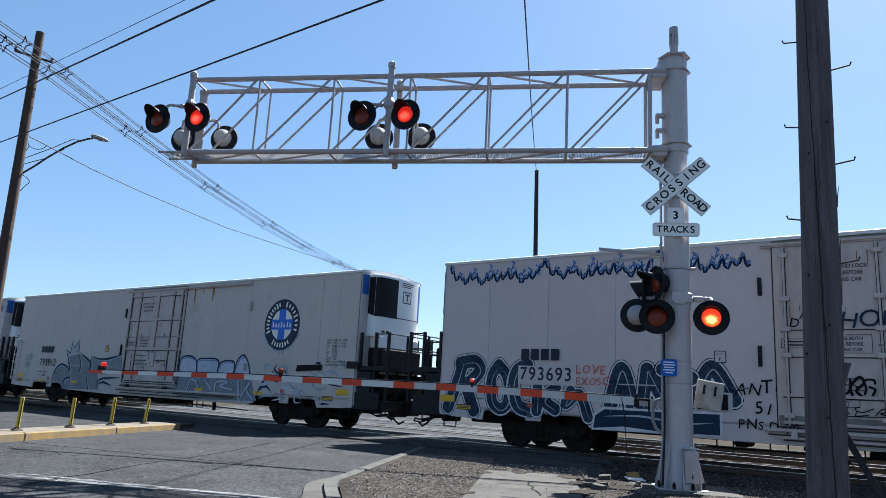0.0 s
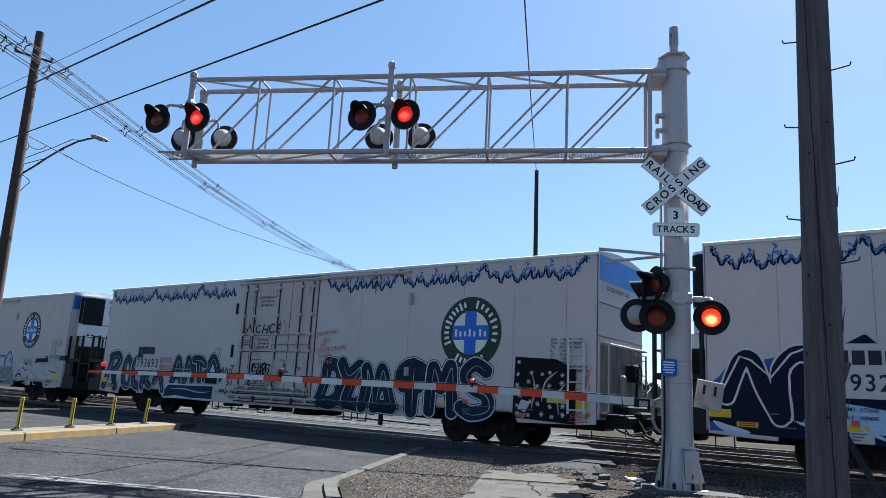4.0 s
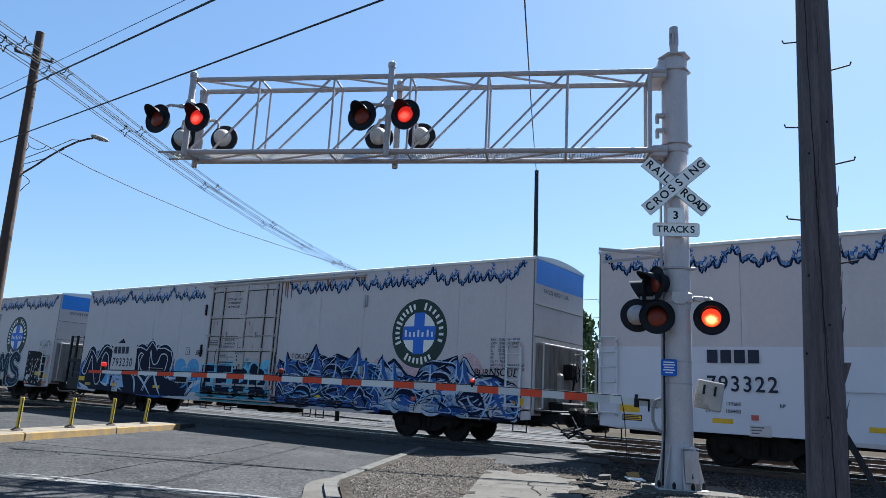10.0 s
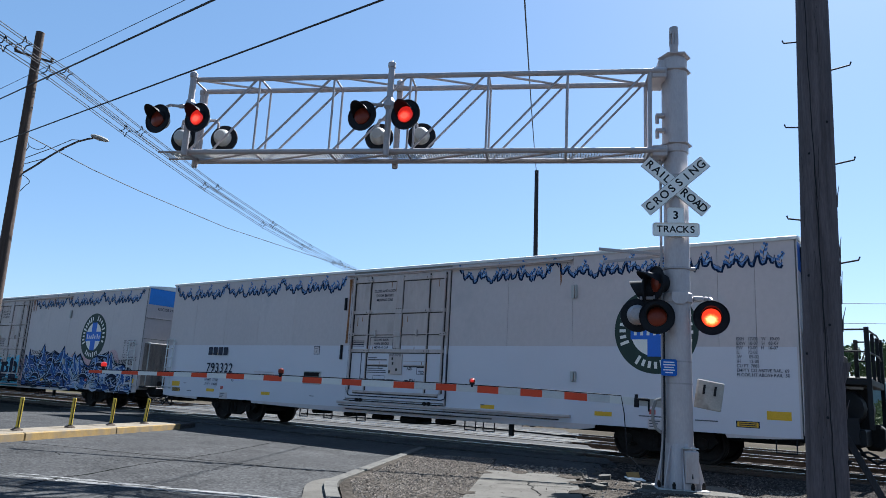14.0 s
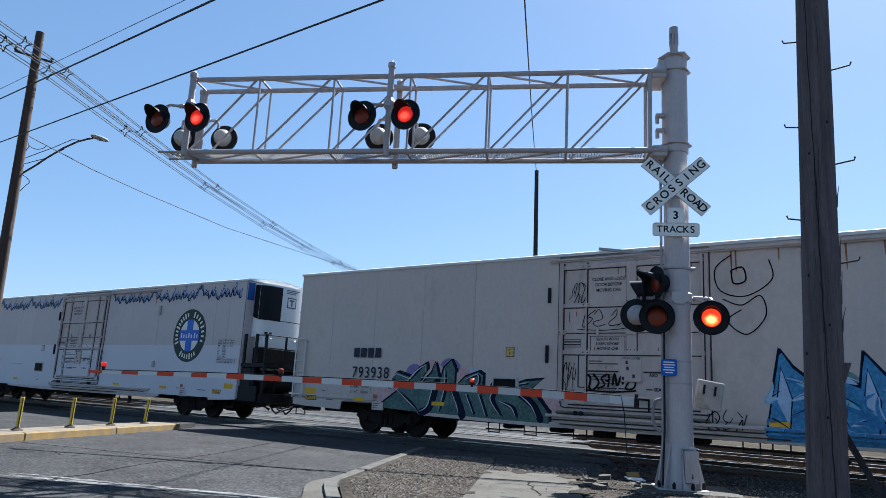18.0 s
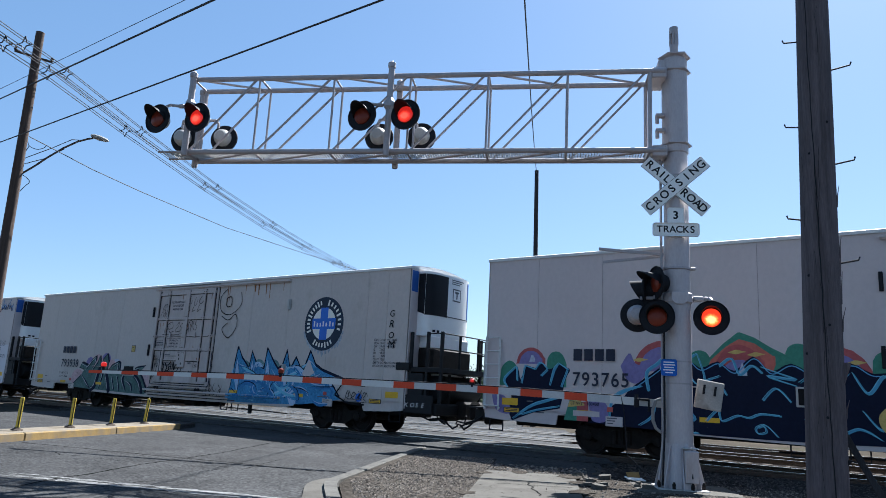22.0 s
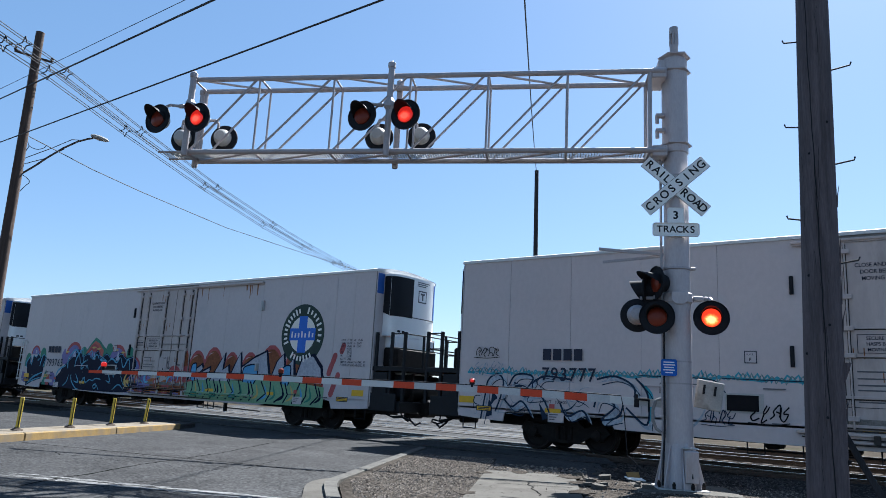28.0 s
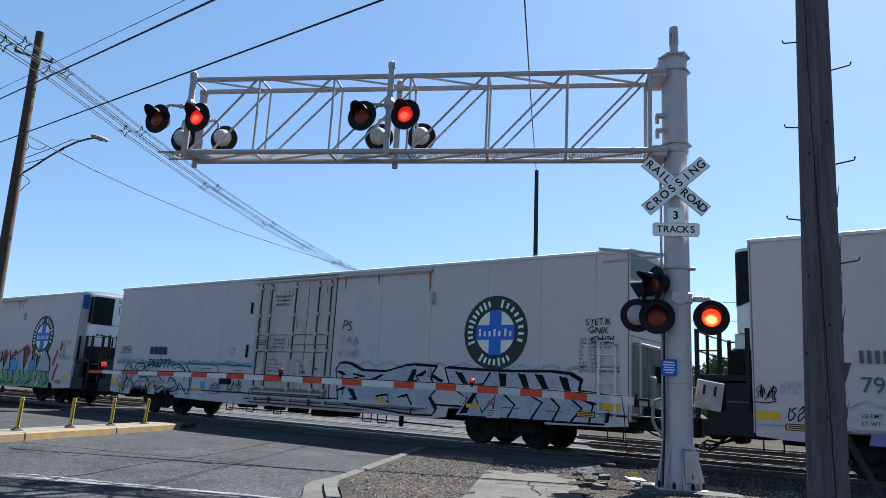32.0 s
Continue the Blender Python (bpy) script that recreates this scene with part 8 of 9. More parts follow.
p.stroke(INK, [(13.9, 4.7), (13.55, 4.4), (13.65, 3.9), (14.2, 3.75), (14.75, 4.1), (14.7, 4.55)], 0.028, 27)
p.stroke(INK, [(13.7, 3.7), (14.1, 3.55), (14.5, 3.75), (14.6, 3.3), (14.2, 2.9), (13.8, 3.2), (14.1, 3.45)], 0.028, 27)
p.stroke(INK, [(13.9, 4.35), (14.15, 4.4), (14.2, 4.1), (13.95, 4.05), (13.9, 4.35)], 0.035, 28)
p.cloud(TEALG, 14.9, 18.6, 1.2, 2.25, 5, 0, random.Random(12))
peaks = [(14.5, 0.70), (14.7, 1.9), (14.82, 2.6), (15.1, 2.2), (15.5, 1.85), (15.6, 2.42), (15.9, 2.0), (16.3, 1.85), (16.38, 2.55), (16.75, 2.1), (17.0, 1.85), (17.2, 1.95), (17.38, 2.5), (17.6, 1.85), (17.84, 2.25), (18.2, 1.75), (18.49, 2.46), (18.8, 2.0), (19.1, 1.85), (20.1, 1.57), (19.5, 1.5), (19.95, 1.0), (18.3, 0.78), (16.7, 0.72)]
PEAKB = spray("peak_blue", (0.065, 0.215, 0.39), 0.3)
p.fill(NAVY, [(x, z + 0.05) for x, z in peaks], 1), p.fill(PEAKB, [(x + 0.02, z - 0.05) for x, z in peaks], 2)
p.stroke(NAVY, peaks[1:20], 0.06, 3, smooth=False)
DEEPSKY = spray("deep_sky", (0.05, 0.17, 0.36), 0.25)
top5 = lambda x: max(1.3, float(np.interp(x, [14.5, 14.82, 15.5, 16.38, 17.0, 18.49, 19.1, 20.1], [1.2, 2.3, 1.8, 2.2, 1.8, 2.1, 1.7, 1.35])))
p.flow(14.6, 19.6, 0.74, top5, 46, 13, [DEEPSKY, PEAKB, PALE, DEEPSKY, CYAN], [PALE, NAVY, PALE, DEEPSKY], 4, 0.17)
for x, w in ((14.75, 0.3), (15.55, 0.28), (16.35, 0.3), (17.3, 0.2)):
    p.fill(PALE, [(x, 1.5), (x + 0.1, 2.15), (x + w, 1.55), (x + w * 0.8, 0.95)], 5), p.stroke(NAVY, [(x, 1.5), (x + 0.1, 2.2), (x + w, 1.55), (x + w * 0.8, 0.9)], 0.03, 6, smooth=False)
p.over_track(14.5, 17.2, [PEAKB, DEEPSKY])
p.fill(WHITE, [(18.2, 1.7), (18.47, 2.2), (18.75, 1.75), (18.4, 1.55)], 13)
p.stroke(INK, [(19.75, 1.1), (20.05, 1.45), (21.0, 1.4)], 0.05, 26, smooth=False), p.stroke(INK, [(19.75, 1.1), (20.3, 0.86), (21.0, 0.84)], 0.05, 26, smooth=False)
p.tag(INK, 20.2, 0.95, 0.9, 0.3, 98), p.tag(INK, 13.3, 0.8, 0.9, 0.4, 99, n=6)
for i, ch in enumerate("GROM"):
    p.scrawl(INK, ch, 21.78, 3.5 - 0.32 * i, 0.22, 100 + i)
p.rust([13.9, 14.0, 14.9, 15.4, 15.6, 16.0, 16.2, 16.9], 4.8, 8)
p.drips(18.99, 3.34, 0.876, 2)

g, x = p.geo(CHALK, 40), 22.5
for ch in "KOSE":
    vs, fs = glyph(ch)
    g.add([(x + 0.21 * u + 0.05 * v, 0.031, 0.87 + 0.17 * v) for u, v in vs], fs)
    x += 0.205
# navy piece with cyan edges and a coloured skyline, orange and silver piece
p = paints[6]
rg = random.Random(21)
for x, r, z in ((1.37, 0.43, 2.22), (4.86, 0.72, 2.1), (6.57, 0.50, 2.0), (8.4, 0.72, 1.98), (9.8, 0.5, 1.7)):
    dome = lambda k: [(x + k * r * math.cos(a * 0.3491), z - 0.6 + (k * r + 0.0) * math.sin(a * 0.3491) + 0.55) for a in range(10)]
    p.fill(ROSE, dome(1.0), 0), p.fill(PURPLE, dome(0.80), 3), p.fill(LAV, [(x - 0.1 * r, z), (x + 0.1 * r, z + 0.6 * r), (x + 0.3 * r, z)], 4)
for x, z in ((2.1, 2.3), (5.7, 2.35), (7.75, 2.5), (9.35, 2.35), (0.74, 2.05)):
    p.fill(LEAFG, bend([(x - 0.3, 1.6), (x - 0.25, z), (x, z + 0.2), (x + 0.25, z), (x + 0.3, 1.6)], 4), 0)
p.fill(LEAFG, [(5.78, 2.2), (5.85, 2.31), (6.23, 2.7), (6.56, 2.96), (6.89, 2.83), (7.21, 2.62), (7.55, 2.44), (7.5, 2.1), (5.9, 2.1)], 0), p.fill(REDTAG, [(5.9, 2.2), (5.93, 2.31), (6.27, 2.62), (6.56, 2.8), (6.89, 2.7), (7.3, 2.4), (7.25, 2.1), (6.0, 2.1)], 1), p.fill(ROSE, bend([(6.0, 2.1), (6.07, 2.3), (6.27, 2.58), (6.56, 2.68), (6.89, 2.53), (7.08, 2.25), (7.0, 2.1)], 3), 2)
for x, z in ((4.3, 2.3), (4.9, 2.45), (6.5, 2.5), (8.3, 2.4), (8.8, 2.3), (6.9, 2.45)):
    p.fill(YEL, [(x - 0.18, z), (x, z + 0.07), (x + 0.2, z + 0.02), (x, z - 0.04)], 3)
shard = [(0.57, 1.75), (0.99, 2.12), (1.09, 1.70), (1.20, 2.15), (1.52, 2.06), (1.68, 2.22), (1.90, 2.04), (2.02, 2.07), (2.21, 2.21), (2.49, 2.05), (2.30, 1.57), (2.28, 1.08), (1.47, 0.93), (0.87, 0.70), (0.72, 0.95), (0.84, 1.30)]
navytop = [(3.9, 1.4), (4.1, 1.65), (4.6, 2.0), (5.28, 2.45), (5.7, 2.15), (6.1, 2.3), (6.45, 2.1), (6.85, 2.42), (7.2, 2.1), (7.6, 2.28), (8.1, 2.05), (8.7, 2.3), (9.1, 2.1), (9.75, 2.16), (10.0, 1.8), (9.6, 1.3), (9.9, 0.9), (9.2, 0.70), (5.9, 0.68), (3.0, 0.78)]
p.fill(NAVY, shard, 4), p.fill(NAVY, bend(navytop, 3), 4)
BRIGHTCYAN = spray("bright_cyan", (0.085, 0.27, 0.40))
for q, w in (([(0.76, 1.50), (0.60, 1.76), (0.98, 2.10)], 0.09), ([(0.98, 2.08), (1.0, 1.72)], 0.05), ([(1.13, 1.66), (1.22, 2.12)], 0.08), ([(1.22, 2.12), (1.52, 2.03)], 0.04), ([(1.52, 2.03), (1.68, 2.20), (1.88, 2.04)], 0.05), ([(1.88, 2.02), (1.70, 1.86)], 0.05), ([(1.96, 1.62), (2.06, 2.02), (2.20, 2.19)], 0.10), ([(2.20, 2.19), (2.46, 2.04)], 0.05), ([(2.44, 2.02), (2.28, 1.60)], 0.05), ([(0.90, 0.74), (1.40, 1.09), (1.9, 1.26), (2.31, 1.35)], 0.11), ([(2.26, 1.12), (1.60, 1.0), (1.1, 0.84)], 0.06),
             ([(4.52, 1.62), (4.48, 2.01), (4.73, 2.22), (5.0, 2.42), (5.28, 2.26)], 0.11), ([(5.12, 1.64), (5.19, 2.03), (5.45, 2.34), (5.67, 2.46)], 0.13), ([(5.67, 2.46), (5.82, 1.89), (5.6, 1.81), (5.37, 2.27)], 0.06), ([(5.91, 1.66), (5.69, 1.58), (5.75, 1.81), (6.16, 1.97)], 0.08), ([(6.15, 2.2), (6.4, 2.36), (6.57, 2.02), (6.82, 2.21), (7.02, 2.07)], 0.07), ([(6.08, 1.59), (6.16, 1.75), (6.29, 1.56)], 0.05),
             ([(7.02, 2.18), (7.69, 1.94), (7.14, 2.0), (7.73, 1.79)], 0.08), ([(7.76, 1.87), (8.07, 2.05), (8.44, 1.89), (8.69, 2.1)], 0.09), ([(7.03, 1.48), (7.3, 1.74), (7.58, 1.47)], 0.05), ([(4.9, 1.32), (5.0, 1.05), (5.41, 0.75), (5.68, 0.70)], 0.08), ([(5.31, 1.34), (5.58, 1.01), (5.23, 1.03)], 0.1), ([(5.84, 0.98), (6.09, 1.22), (6.18, 1.0), (6.51, 1.13), (6.75, 1.1), (6.99, 1.19), (7.38, 1.17)], 0.05),
             ([(6.92, 0.9), (7.03, 0.94), (7.08, 0.82), (6.92, 0.78), (6.88, 0.89), (7.07, 0.96), (7.31, 0.73)], 0.035), ([(3.56, 0.76), (3.63, 1.35), (4.0, 1.6), (4.38, 1.69)], 0.13), ([(7.92, 1.44), (8.1, 1.1), (7.84, 1.12)], 0.09), ([(8.36, 1.26), (8.32, 1.46), (8.58, 1.68)], 0.1), ([(8.75, 2.1), (9.0, 1.7), (9.3, 2.05), (9.5, 1.6)], 0.09), ([(8.9, 1.35), (9.2, 1.0), (9.5, 1.3), (9.7, 0.9)], 0.08), ([(8.4, 0.76), (8.8, 1.0), (9.2, 0.8)], 0.07), ([(4.3, 0.78), (4.6, 1.0), (4.7, 1.3)], 0.06)):
    p.stroke(BRIGHTCYAN, q, 0.75 * w, 6, taper=w > 0.055 and len(q) < 5), p.stroke(CYAN, [(x - 0.03, z + 0.02) for x, z in q], 0.014, 7)
p.stroke(SKYB, [(x + 0.02, z - 0.05) for x, z in navytop[1:16]], 0.022, 5)
for q in ([(3.83, 2.16), (4.06, 2.48), (4.21, 2.21), (4.55, 2.17), (4.28, 1.77), (3.99, 1.84)], [(0.22, 1.34), (0.63, 1.31), (0.79, 0.88), (0.37, 0.95)], [(3.0, 1.4), (3.43, 1.3), (3.5, 0.86), (3.1, 0.84)]):
    p.fill(PURPLE, bend(q + q[:1], 4), 5)
p.fill(ROSE, [(2.6, 0.8), (2.7, 1.2), (3.0, 1.3), (3.0, 0.8)], 5), p.fill(LEAFG, [(2.35, 0.8), (2.5, 1.3), (2.65, 1.5), (2.7, 0.8)], 5), p.fill(WHITE, [(2.6, 0.92), (3.3, 0.92), (3.3, 1.05), (2.6, 1.05)], 8), p.fill(YEL, [(2.45, 1.12), (2.9, 1.18), (2.8, 1.3), (2.5, 1.28)], 8)
p.cloud(PURPLE, 9.3, 11.2, 0.7, 1.5, 2, 2, rg), p.cloud(ORANGE, 10.8, 13.6, 0.68, 1.4, 3, 2, rg), p.cloud(ROSE, 12.2, 13.8, 1.0, 1.9, 2, 1, rg)
p.wild(9.2, 13.0, 0.7, 1.6, 30, 16, [ROSE, CYAN, YEL, PURPLE, ORANGE], 5, 0.12)
ORANGED = spray("burnt_orange", (0.21, 0.075, 0.035), 0.3)
for x, r, z in ((13.25, 0.2, 2.25), (13.9, 0.6, 1.85), (14.85, 0.62, 1.95), (15.9, 0.5, 1.9), (16.9, 0.55, 1.85), (18.0, 0.7, 1.95), (19.2, 0.6, 1.95), (20.1, 0.45, 1.8)):
    dome = lambda k: [(x + k * r * math.cos(a * 0.3491), z - 0.5 + k * (r + 0.5 if a in range(1, 9) else r) * math.sin(a * 0.3491)) for a in range(10)]
    p.fill(ROSE, dome(1.0), 0), p.fill(ORANGED, dome(0.88), 1)
    p.stroke(PINK, [(x - 0.5 * r, z + 0.45 * r), (x - 0.3 * r, z + 0.6 * r), (x, z + 0.66 * r)], 0.03, 2, taper=True)
p.fill(ORANGED, [(13.2, 0.9), (13.3, 1.9), (20.4, 1.9), (20.5, 0.9)], 1)
p.fill(MINT, [(13.4, 0.66), (13.35, 1.25), (14.8, 1.42), (16.5, 1.38), (18.2, 1.5), (20.6, 1.3), (20.6, 0.66)], 3)
for q in ([(13.45, 1.35), (13.6, 1.62), (14.2, 1.92), (14.3, 1.75), (13.95, 1.55), (14.7, 1.82), (14.6, 1.35)], [(14.75, 1.35), (15.2, 1.95), (15.5, 2.35), (15.45, 1.75), (15.75, 1.9), (15.9, 1.35)], [(15.8, 1.4), (16.1, 1.95), (16.36, 2.38), (16.45, 1.85), (16.6, 1.45)], [(16.5, 1.42), (16.45, 1.85), (17.1, 2.2), (17.72, 2.42), (17.85, 1.95), (18.0, 1.45)], [(18.0, 1.45), (18.3, 2.1), (18.6, 2.35), (18.7, 1.8), (19.1, 2.2), (19.2, 1.45)], [(19.2, 1.45), (19.5, 2.2), (20.0, 2.3), (20.4, 1.9), (20.5, 1.4)]):
    p.fill(NAVY, [(x + 0.07, z + 0.07) for x, z in q], 4), p.fill(SILVER, q, 5), p.stroke(NAVY, q, 0.055, 6, smooth=False)
for x, w in ((16.62, 0.72), (13.6, 0.3), (18.6, 0.4)):
    p.fill(SKYB, bend([(x, 1.35), (x, 1.85), (x + w * 0.9, 1.95), (x + w, 1.6), (x + w * 0.8, 1.3)], 4), 7), p.stroke(NAVY, [(x, 1.35), (x, 1.85), (x + w * 0.9, 1.95), (x + w, 1.6), (x + w * 0.8, 1.3)], 0.05, 8)
rz = random.Random(18)
for i in range(16):
    x = 13.6 + 0.43 * i
    p.stroke(NAVY, [(x, 0.74), (x + rz.uniform(0.1, 0.5), 1.0), (x + rz.uniform(-0.1, 0.3), 1.38)], 0.06, 7, smooth=False)
    p.stroke((YEL, SKYB, LEAFG, NAVY)[i % 4], [(x + 0.12, 0.78), (x + 0.4, 0.95), (x + 0.3, 1.3)], 0.09, 6, taper=True)
p.over_track(13.45, 17.2, [MINT, LEAFG, MINT]), p.over_track(9.4, 13.3, [NAVY, PURPLE, ORANGED, ROSE])
p.over_door(1.35, [(10.3, NAVY), (11.1, PURPLE), (11.9, ORANGED), (12.4, ROSE), (13.4, ORANGED)])
for x, z, a in ((20.9, 2.1, 0.7), (21.25, 2.45, 0.6), (20.75, 1.75, 0.9), (21.1, 1.55, 0.5), (20.9, 1.1, 1.2)):
    p.stroke(ROSE, [(x, z), (x + 0.12 * a, z + 0.3 * a)], 0.2, 1)
p.rust([13.7, 14.1, 15.0, 16.3, 16.5, 16.6, 16.9], 4.8, 9)

# teal scrawl, white and black outline letters
p = paints[7]
rg = random.Random(33)
curl = []
for i in range(44):
    x, h = 0.3 + 0.2 * i, rg.uniform(0.05, 0.17)
    curl += [(x, 1.92), (x + 0.05, 1.93 + 0.5 * h), (x + 0.07 + rg.uniform(0, 0.04), 1.93 + h), (x + 0.14, 1.94 + rg.uniform(0, 0.5) * h), (x + 0.17, 1.92 + rg.uniform(-0.08, 0.03))]
p.stroke(TEAL, curl, 0.042, 2, smooth=False), p.stroke(TEALG, [(x + 0.09, z - 0.02) for x, z in curl], 0.03, 3, smooth=False)
p.stroke(TEAL, [(0.3 + 0.2 * i, 1.93 + rg.uniform(-0.04, 0.03)) for i in range(44)], 0.06, 1)
for q in ([(0.75, 0.68), (0.86, 1.26), (0.95, 1.71), (1.23, 1.88), (1.42, 1.72), (1.37, 1.34), (1.2, 0.9)], [(1.60, 1.60), (1.78, 1.86), (2.11, 1.90), (2.32, 1.78), (2.03, 1.34), (2.55, 1.36), (2.87, 0.80)], [(2.40, 1.70), (2.55, 1.84), (2.80, 1.86), (3.4, 1.80)], [(4.08, 1.82), (4.51, 1.91), (4.87, 1.79), (5.05, 1.60), (5.0, 1.3)], [(4.01, 1.15), (4.14, 1.39), (4.55, 1.20), (4.21, 0.87), (4.63, 0.95), (4.76, 1.24)], [(5.07, 1.88), (5.36, 1.49), (5.33, 0.81), (4.83, 1.18)], [(1.45, 1.25), (1.7, 1.05), (2.0, 1.2), (2.3, 0.85)], [(3.1, 1.2), (3.3, 0.9), (3.7, 1.05), (3.9, 0.8)]):
    p.stroke(SMOKE, [(x + 0.07, z - 0.07) for x, z in q], 0.12, 4, taper=True), p.stroke(SLATE, q, 0.048, 6), p.stroke(SLATE, [(x + 0.13, z - 0.13) for x, z in q[:-1]], 0.022, 6)
for q in ([(0.9, 0.74), (1.0, 1.2), (1.1, 0.8)], [(1.1, 1.6), (1.2, 1.3), (1.05, 1.05)], [(1.75, 1.7), (1.95, 1.62), (1.8, 1.45)], [(2.5, 1.2), (2.75, 0.85), (2.6, 0.75)]):
    p.fill(SLATE, [q[0], q[1], (q[1][0] + 0.05, q[1][1] - 0.03), q[2]], 5)
p.stroke(TEAL, [(5.16, 1.8), (5.44, 1.46), (5.40, 0.84)], 0.11, 5, taper=True), p.fill(SKYB, [(6.03, 1.0), (6.33, 0.99), (6.33, 1.29), (6.03, 1.3)], 3)
p.stroke(SLATE, [(5.14, 1.94), (6.2, 1.93), (6.83, 1.89), (7.0, 1.75), (7.18, 1.5), (7.1, 1.3)], 0.024, 6), p.stroke(SLATE, [(7.05, 1.93), (9.0, 1.90)], 0.022, 6)
p.stroke(LETTERGREY, [(5.65, 1.55), (5.65, 1.78), (6.56, 1.78), (6.56, 1.5)], 0.028, 6, smooth=False), p.stroke(LETTERGREY, [(5.78, 1.72), (6.44, 1.72)], 0.014, 6)
p.stroke(SMOKE, [(5.9, 0.9), (6.3, 0.8), (6.6, 1.1), (6.75, 1.5)], 0.05, 3, taper=True)
p.wild(0.5, 3.9, 0.78, 1.7, 26, 122, [SLATE, SMOKE, SMOKE, SLATE], 2, 0.035)
p.tag(INK, 7.6, 1.05, 0.8, 0.35, 123, thick=0.03), p.tag(SLATE, 6.6, 0.95, 0.7, 0.3, 124)
p.tag(INK, 0.5, 2.35, 0.8, 0.25, 125), p.tag(SMOKE, 0.5, 1.9, 0.9, 0.3, 126)
pieces7 = ([(12.87, 1.89), (13.04, 2.09), (13.43, 2.08), (13.97, 1.87), (14.89, 1.86), (15.67, 2.05), (16.01, 2.08), (16.78, 2.04), (16.62, 1.77), (16.97, 1.62), (16.84, 1.43), (16.59, 1.15), (16.83, 0.84), (16.72, 0.68), (16.03, 0.66), (15.45, 0.69), (14.84, 0.75), (13.64, 0.8), (13.05, 0.9)],
           [(17.1, 2.02), (18.0, 1.98), (19.24, 1.96), (20.41, 1.98), (20.95, 1.93), (21.25, 1.77), (21.2, 1.5), (21.75, 1.45), (21.95, 1.2), (21.9, 0.75), (17.5, 0.72), (17.9, 1.2), (17.3, 1.5)])
for q in pieces7:
    p.fill(INK, [(x + 0.09, z + 0.05) for x, z in q], 1), p.fill(SILVER, q, 2), p.stroke(INK, q + q[:1], 0.05, 3, smooth=False)
for q in ([(12.97, 1.83), (13.21, 1.71), (13.11, 1.58)], [(13.03, 1.24), (13.25, 1.35), (13.24, 1.14)], [(13.47, 1.31), (13.75, 0.97), (13.58, 1.0)], [(13.64, 1.76), (14.07, 1.68), (13.7, 1.64)], [(14.31, 1.58), (14.8, 1.76), (14.45, 1.57)], [(14.63, 1.13), (15.04, 1.19), (15.14, 0.97), (14.83, 1.06)], [(15.48, 1.13), (15.77, 1.22), (16.03, 0.87), (15.95, 0.7)], [(15.77, 1.56), (15.97, 1.94), (16.18, 1.65), (15.89, 1.59)], [(16.1, 1.75), (16.5, 1.95), (16.7, 1.6)],
          [(17.5, 1.9), (17.8, 1.55), (18.4, 1.6), (18.6, 1.9)], [(17.7, 0.8), (18.1, 1.35), (18.4, 0.85), (18.8, 1.3), (18.7, 0.75)], [(18.9, 1.9), (19.0, 1.4), (19.4, 1.1), (19.2, 0.78)], [(19.5, 1.9), (19.75, 1.4), (20.2, 1.2), (19.9, 0.78)], [(20.0, 1.9), (20.3, 1.45), (20.7, 1.1), (20.5, 0.75)], [(20.7, 1.85), (20.9, 1.4), (21.3, 1.1), (21.0, 0.75)], [(21.1, 1.4), (21.6, 1.2), (21.5, 0.8)]):
    p.stroke(INK, q, 0.06, 5, smooth=False), p.fill(INK, [q[0], q[1], (q[1][0] + 0.12, q[1][1] + 0.02), (q[0][0] + 0.2, q[0][1])], 5)
for x in (13.2, 14.2, 15.3, 17.6, 18.7, 19.8, 20.9):
    p.stroke(SMOKE, [(x, 1.0), (x + 0.3, 1.3), (x + 0.7, 1.25)], 0.05, 4, taper=True)
p.stroke(SMOKE, [(13.0 + 0.3 * i, 2.08 + 0.06 * math.sin(i * 2.1)) for i in range(29)], 0.09, 0)
p.scrawl(LETTERGREY, "PS", 12.98, 3.12, 0.34, 141), p.scrawl(SMOKE, "FAB", 12.98, 2.66, 0.3, 142), p.scrawl(SMOKE, "K.EMO", 12.95, 2.28, 0.2, 143)
for i, txt in enumerate(("STETIK", "GNIK", "CHO?")):
    p.scrawl(INK, txt, 21.38 + 0.07 * i, 3.16 - 0.22 * i, 0.16, 150 + i, gap=0.06)
p.rust([13.0, 14.4, 16.4], 4.8, 10)

# last car: a few scrawls
p = paints[8]
p.tag(INK, 0.03, 1.5, 0.42, 0.3, 161, n=8), p.tag(SMOKE, 0.56, 1.7, 0.4, 0.18, 162), p.tag(INK, 0.62, 1.1, 0.35, 0.3, 163, n=5)
p.stroke(SMOKE, [(1.8, 1.4), (2.1, 1.55), (2.4, 1.45), (2.8, 1.6), (3.2, 1.45)], 0.03, 27)
p.cloud(PURPLE, 2.1, 5.0, 0.7, 1.0, 4, 0, rg)
p = paints[0]
p.icicles(13.6, 22.3, 18)
p.wild(13.6, 22.0, 0.8, 1.9, 40, 25, [SLATE, SMOKE, CHALK], 1, 0.1)
for p in paints:
    p.done()
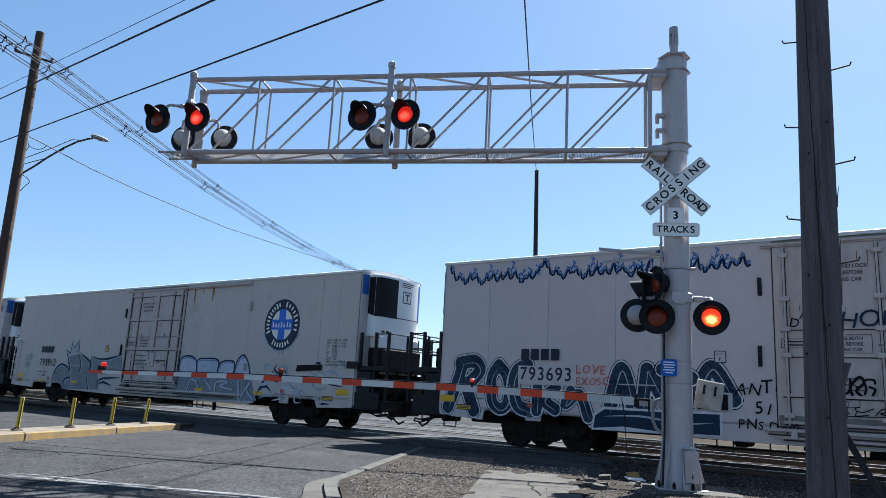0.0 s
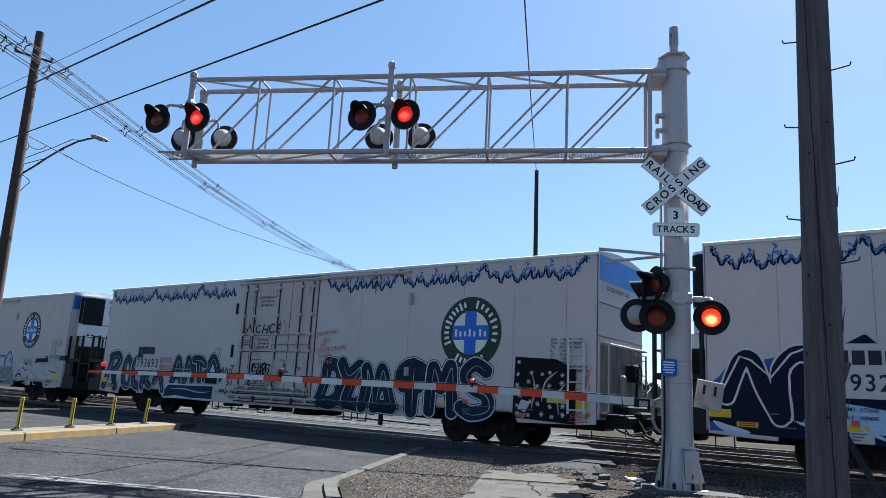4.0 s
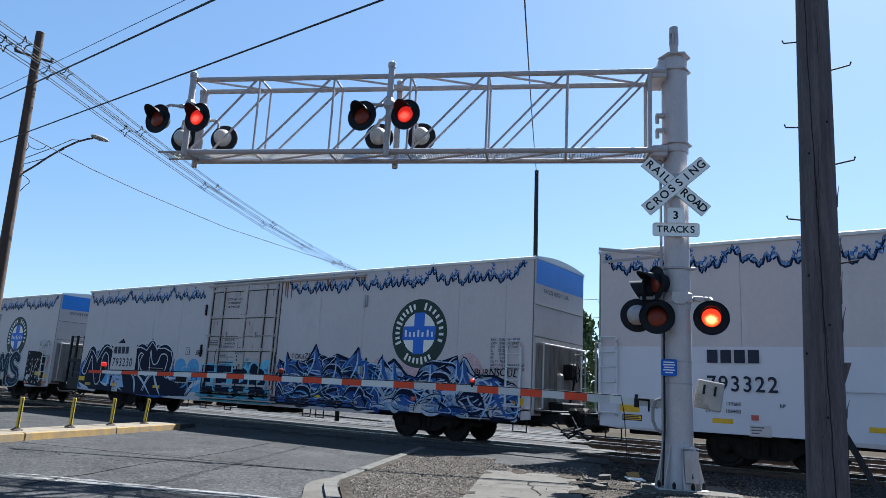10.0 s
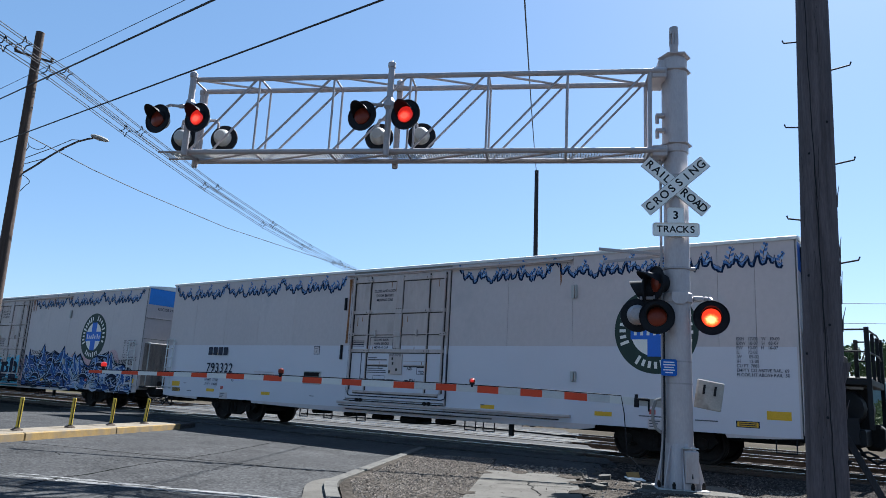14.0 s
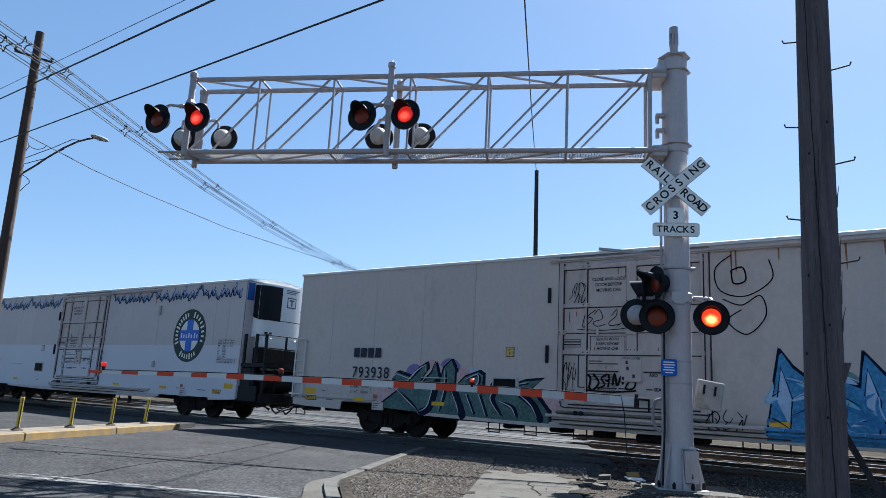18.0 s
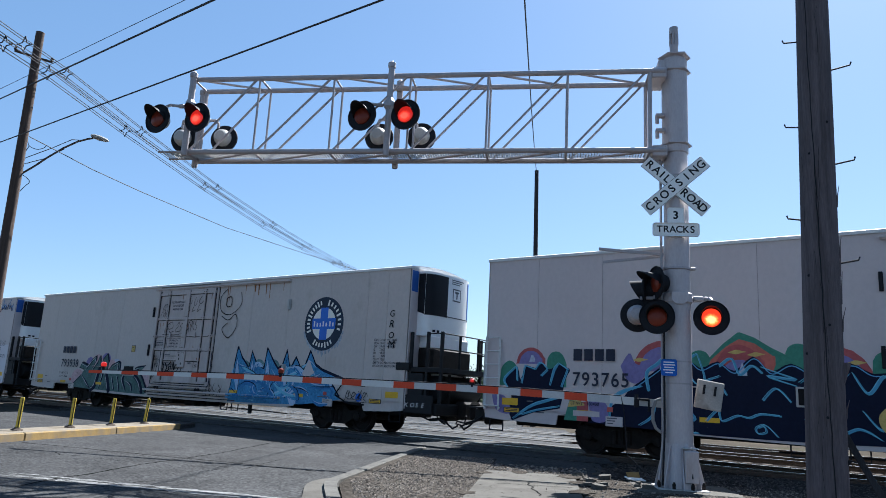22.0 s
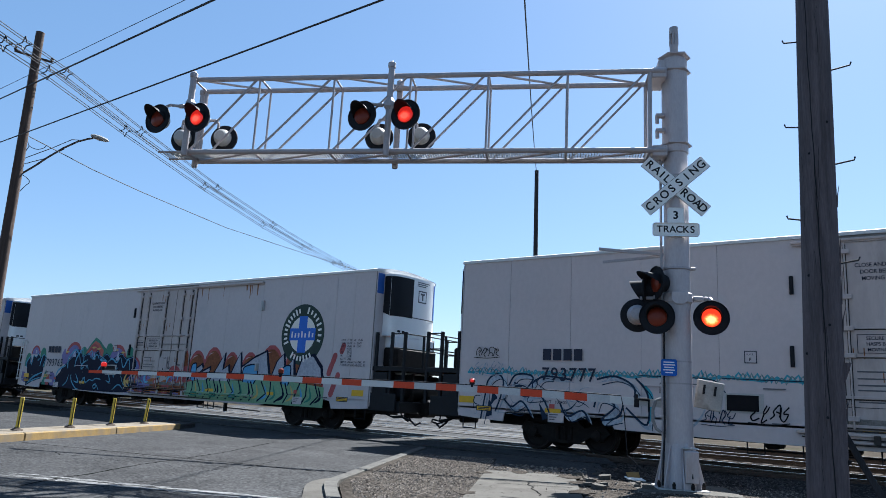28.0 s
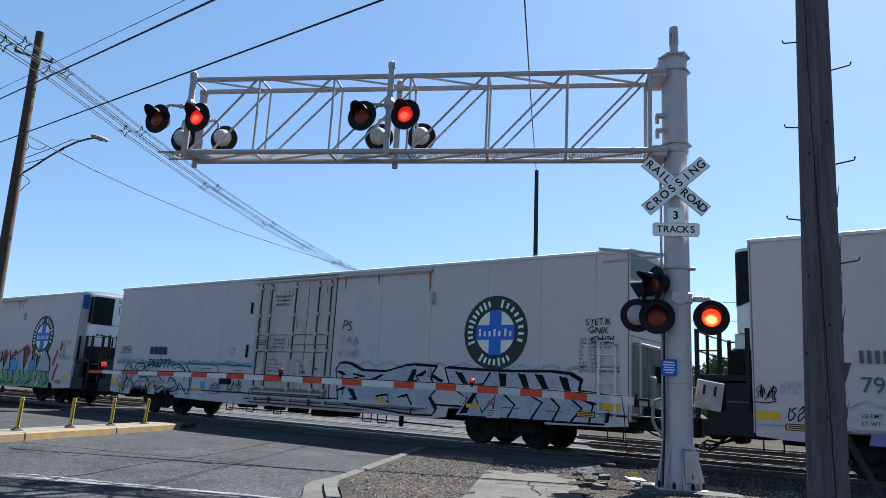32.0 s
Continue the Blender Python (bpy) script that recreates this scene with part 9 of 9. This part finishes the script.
for car, k, s0, no, old in train:
    R = 0.876 if old else 1.01
    x, z = ((18.99, 3.34) if old else (19.40, 3.0)) if k == "A" else (18.72, 3.0)
    emblem(car, x, z, R, LOGONAVY if old else LOGOGREEN)
    if not no and s0 > 130:
        words("79", 0.44, LETTERGREY, car, pose(2.02, -0.034, 1.86, 90, 0, 0))
        for q in range(4):
            part("print_bar", Geo().box((2.03 + 0.14 * q, -0.0345, 2.30), (2.11 + 0.14 * q, -0.0335, 2.56)), LETTERGREY, car)
        words("LD LMT", 0.11, LETTER, car, pose(2.0, -0.034, 1.27, 90, 0, 0)), words("LT WT", 0.11, LETTER, car, pose(2.0, -0.034, 1.12, 90, 0, 0))
    if no:
        zn = 1.80 if k == "A" else 1.90
        for q, ch in enumerate(no):
            words(ch, 0.47, LETTER, car, pose(2.68 + 0.255 * q, -0.034, zn, 90, 0, 0), "CENTER", name="figure", squeeze=0.92, bold=0.012)
        words("LD LMT  177600", 0.11, LETTER, car, pose(2.54, -0.034, 1.38, 90, 0, 0)), words("LT WT   108400", 0.11, LETTER, car, pose(2.54, -0.034, 1.22, 90, 0, 0)), words("RP", 0.11, LETTER, car, pose(4.07, -0.034, 1.38, 90, 0, 0))
        for q in range(4):
            xx = 2.60 + 0.29 * q
            part("print_bar", Geo().box((xx, -0.0345, 2.27), (xx + 0.23, -0.0335, 2.56)), LETTER, car)

    if old and k == "A":
        part("platform_lip", Geo().box((CARLEN - 0.35, -0.03, 1.92), (CARLEN + 0.15, 0.08, 2.14), 0.01), CARBLACK, car, "black bracket of the service platform")
    if old and k == "A" and no == "793938":
        part("round_mark", Geo().lathe([(0.13, 0.0), (0.13, 0.002), (0.01, 0.0021)], 24, pose(20.75, -0.012, 1.05) @ Matrix(((1, 0, 0, 0), (0, 0, -1, 0), (0, 1, 0, 0), (0, 0, 0, 1)))), LOGOBLUE, car, "small round blue mark")
    for xx, zz, ww in ((1.55, 0.93, 0.26), (7.9, 1.72, 0.45), (8.05, 1.0, 0.2), (1.3, 1.2, 0.18), (14.6, 1.04, 0.12), (19.0, 1.0, 0.55), (20.3, 0.98, 0.5)):
        part("small_print", Geo().box((xx, -0.0345, zz), (xx + ww, -0.0335, zz + 0.026)), LETTERGREY, car)
    v0, f0, f1 = (7.72, 8.06, 2.34) if k == "A" else (7.14, 7.53, 2.27)
    vz = 0.18 if k == "A" else 0.0
    part("vent_box", Geo().box((v0 - 0.05, -0.012, 1.20 + vz), (v0 + 0.76, 0.01, 1.62 + vz), 0.004), LAMPWHITE, car)
    part("vent_hole", Geo().box((v0, -0.035, 1.24 + vz), (v0 + 0.66, -0.013, 1.58 + vz), 0.002), INK, car, "dark vent opening")
    amber = no in ("793938", "793912")
    part("plate_frame", Geo().box((f0, -0.0117, f1), (f0 + 0.26, -0.003, f1 + 0.27), 0.002), LETTER, car, "small square plate")
    part("plate_face", Geo().box((f0 + 0.018, -0.013, f1 + 0.018), (f0 + 0.242, -0.0118, f1 + 0.252)), YEL if amber else WHITE, car)
    words("F", 0.10, LETTER, car, pose(f0 + 0.10, -0.0135, f1 + 0.08, 90, 0, 0), bold=0.03), words("PLATE", 0.05, LETTER, car, pose(f0 + 0.05, -0.0135, f1 + 0.19, 90, 0, 0))
    if no == "793322":
        words("PATENT PENDING", 0.085, LETTER, car, pose(7.75, -0.034, 1.74, 90, 0, 0), bold=0.02)
    part("grab_iron", Geo().pipe([(5.3, 0.0, 1.72), (5.3, -0.07, 1.72), (6.2, -0.07, 1.72), (6.2, 0.0, 1.72)], 0.014, 6), WHITE, car)

# ---- what moves ----
TRAVEL = (0.0, 8.92, 17.78, 26.69, 35.69, 44.72, 53.71, 62.71, 71.79, 80.85, 89.79, 98.70, 107.63, 116.54, 125.36, 134.15, 142.97)


def went(t):
    return float(np.interp(t, np.arange(17) * 2.0, TRAVEL))


def motions():
    for car, k, s0, no, old in train:
        walk(car, [(2.0 * i, pose(s0 - d, SIDE, 0)) for i, d in enumerate(TRAVEL)])
        for w in [o for o in car.children_recursive if o.name.startswith("wheelset")]:
            p = w.location.copy()
            walk(w, [(t, pose(p.x, p.y, p.z, 0, -math.degrees(went(t) / 0.457), 0)) for t in [j * 4 / 30 for j in range(241)]])
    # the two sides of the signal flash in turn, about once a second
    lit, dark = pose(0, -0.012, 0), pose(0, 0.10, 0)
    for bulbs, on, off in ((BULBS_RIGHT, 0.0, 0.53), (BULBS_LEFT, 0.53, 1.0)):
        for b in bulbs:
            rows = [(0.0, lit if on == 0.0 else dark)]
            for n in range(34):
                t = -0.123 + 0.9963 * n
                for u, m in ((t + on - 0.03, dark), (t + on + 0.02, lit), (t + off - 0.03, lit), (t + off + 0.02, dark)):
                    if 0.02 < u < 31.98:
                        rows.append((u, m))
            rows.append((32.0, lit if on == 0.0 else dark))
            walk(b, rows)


motions()
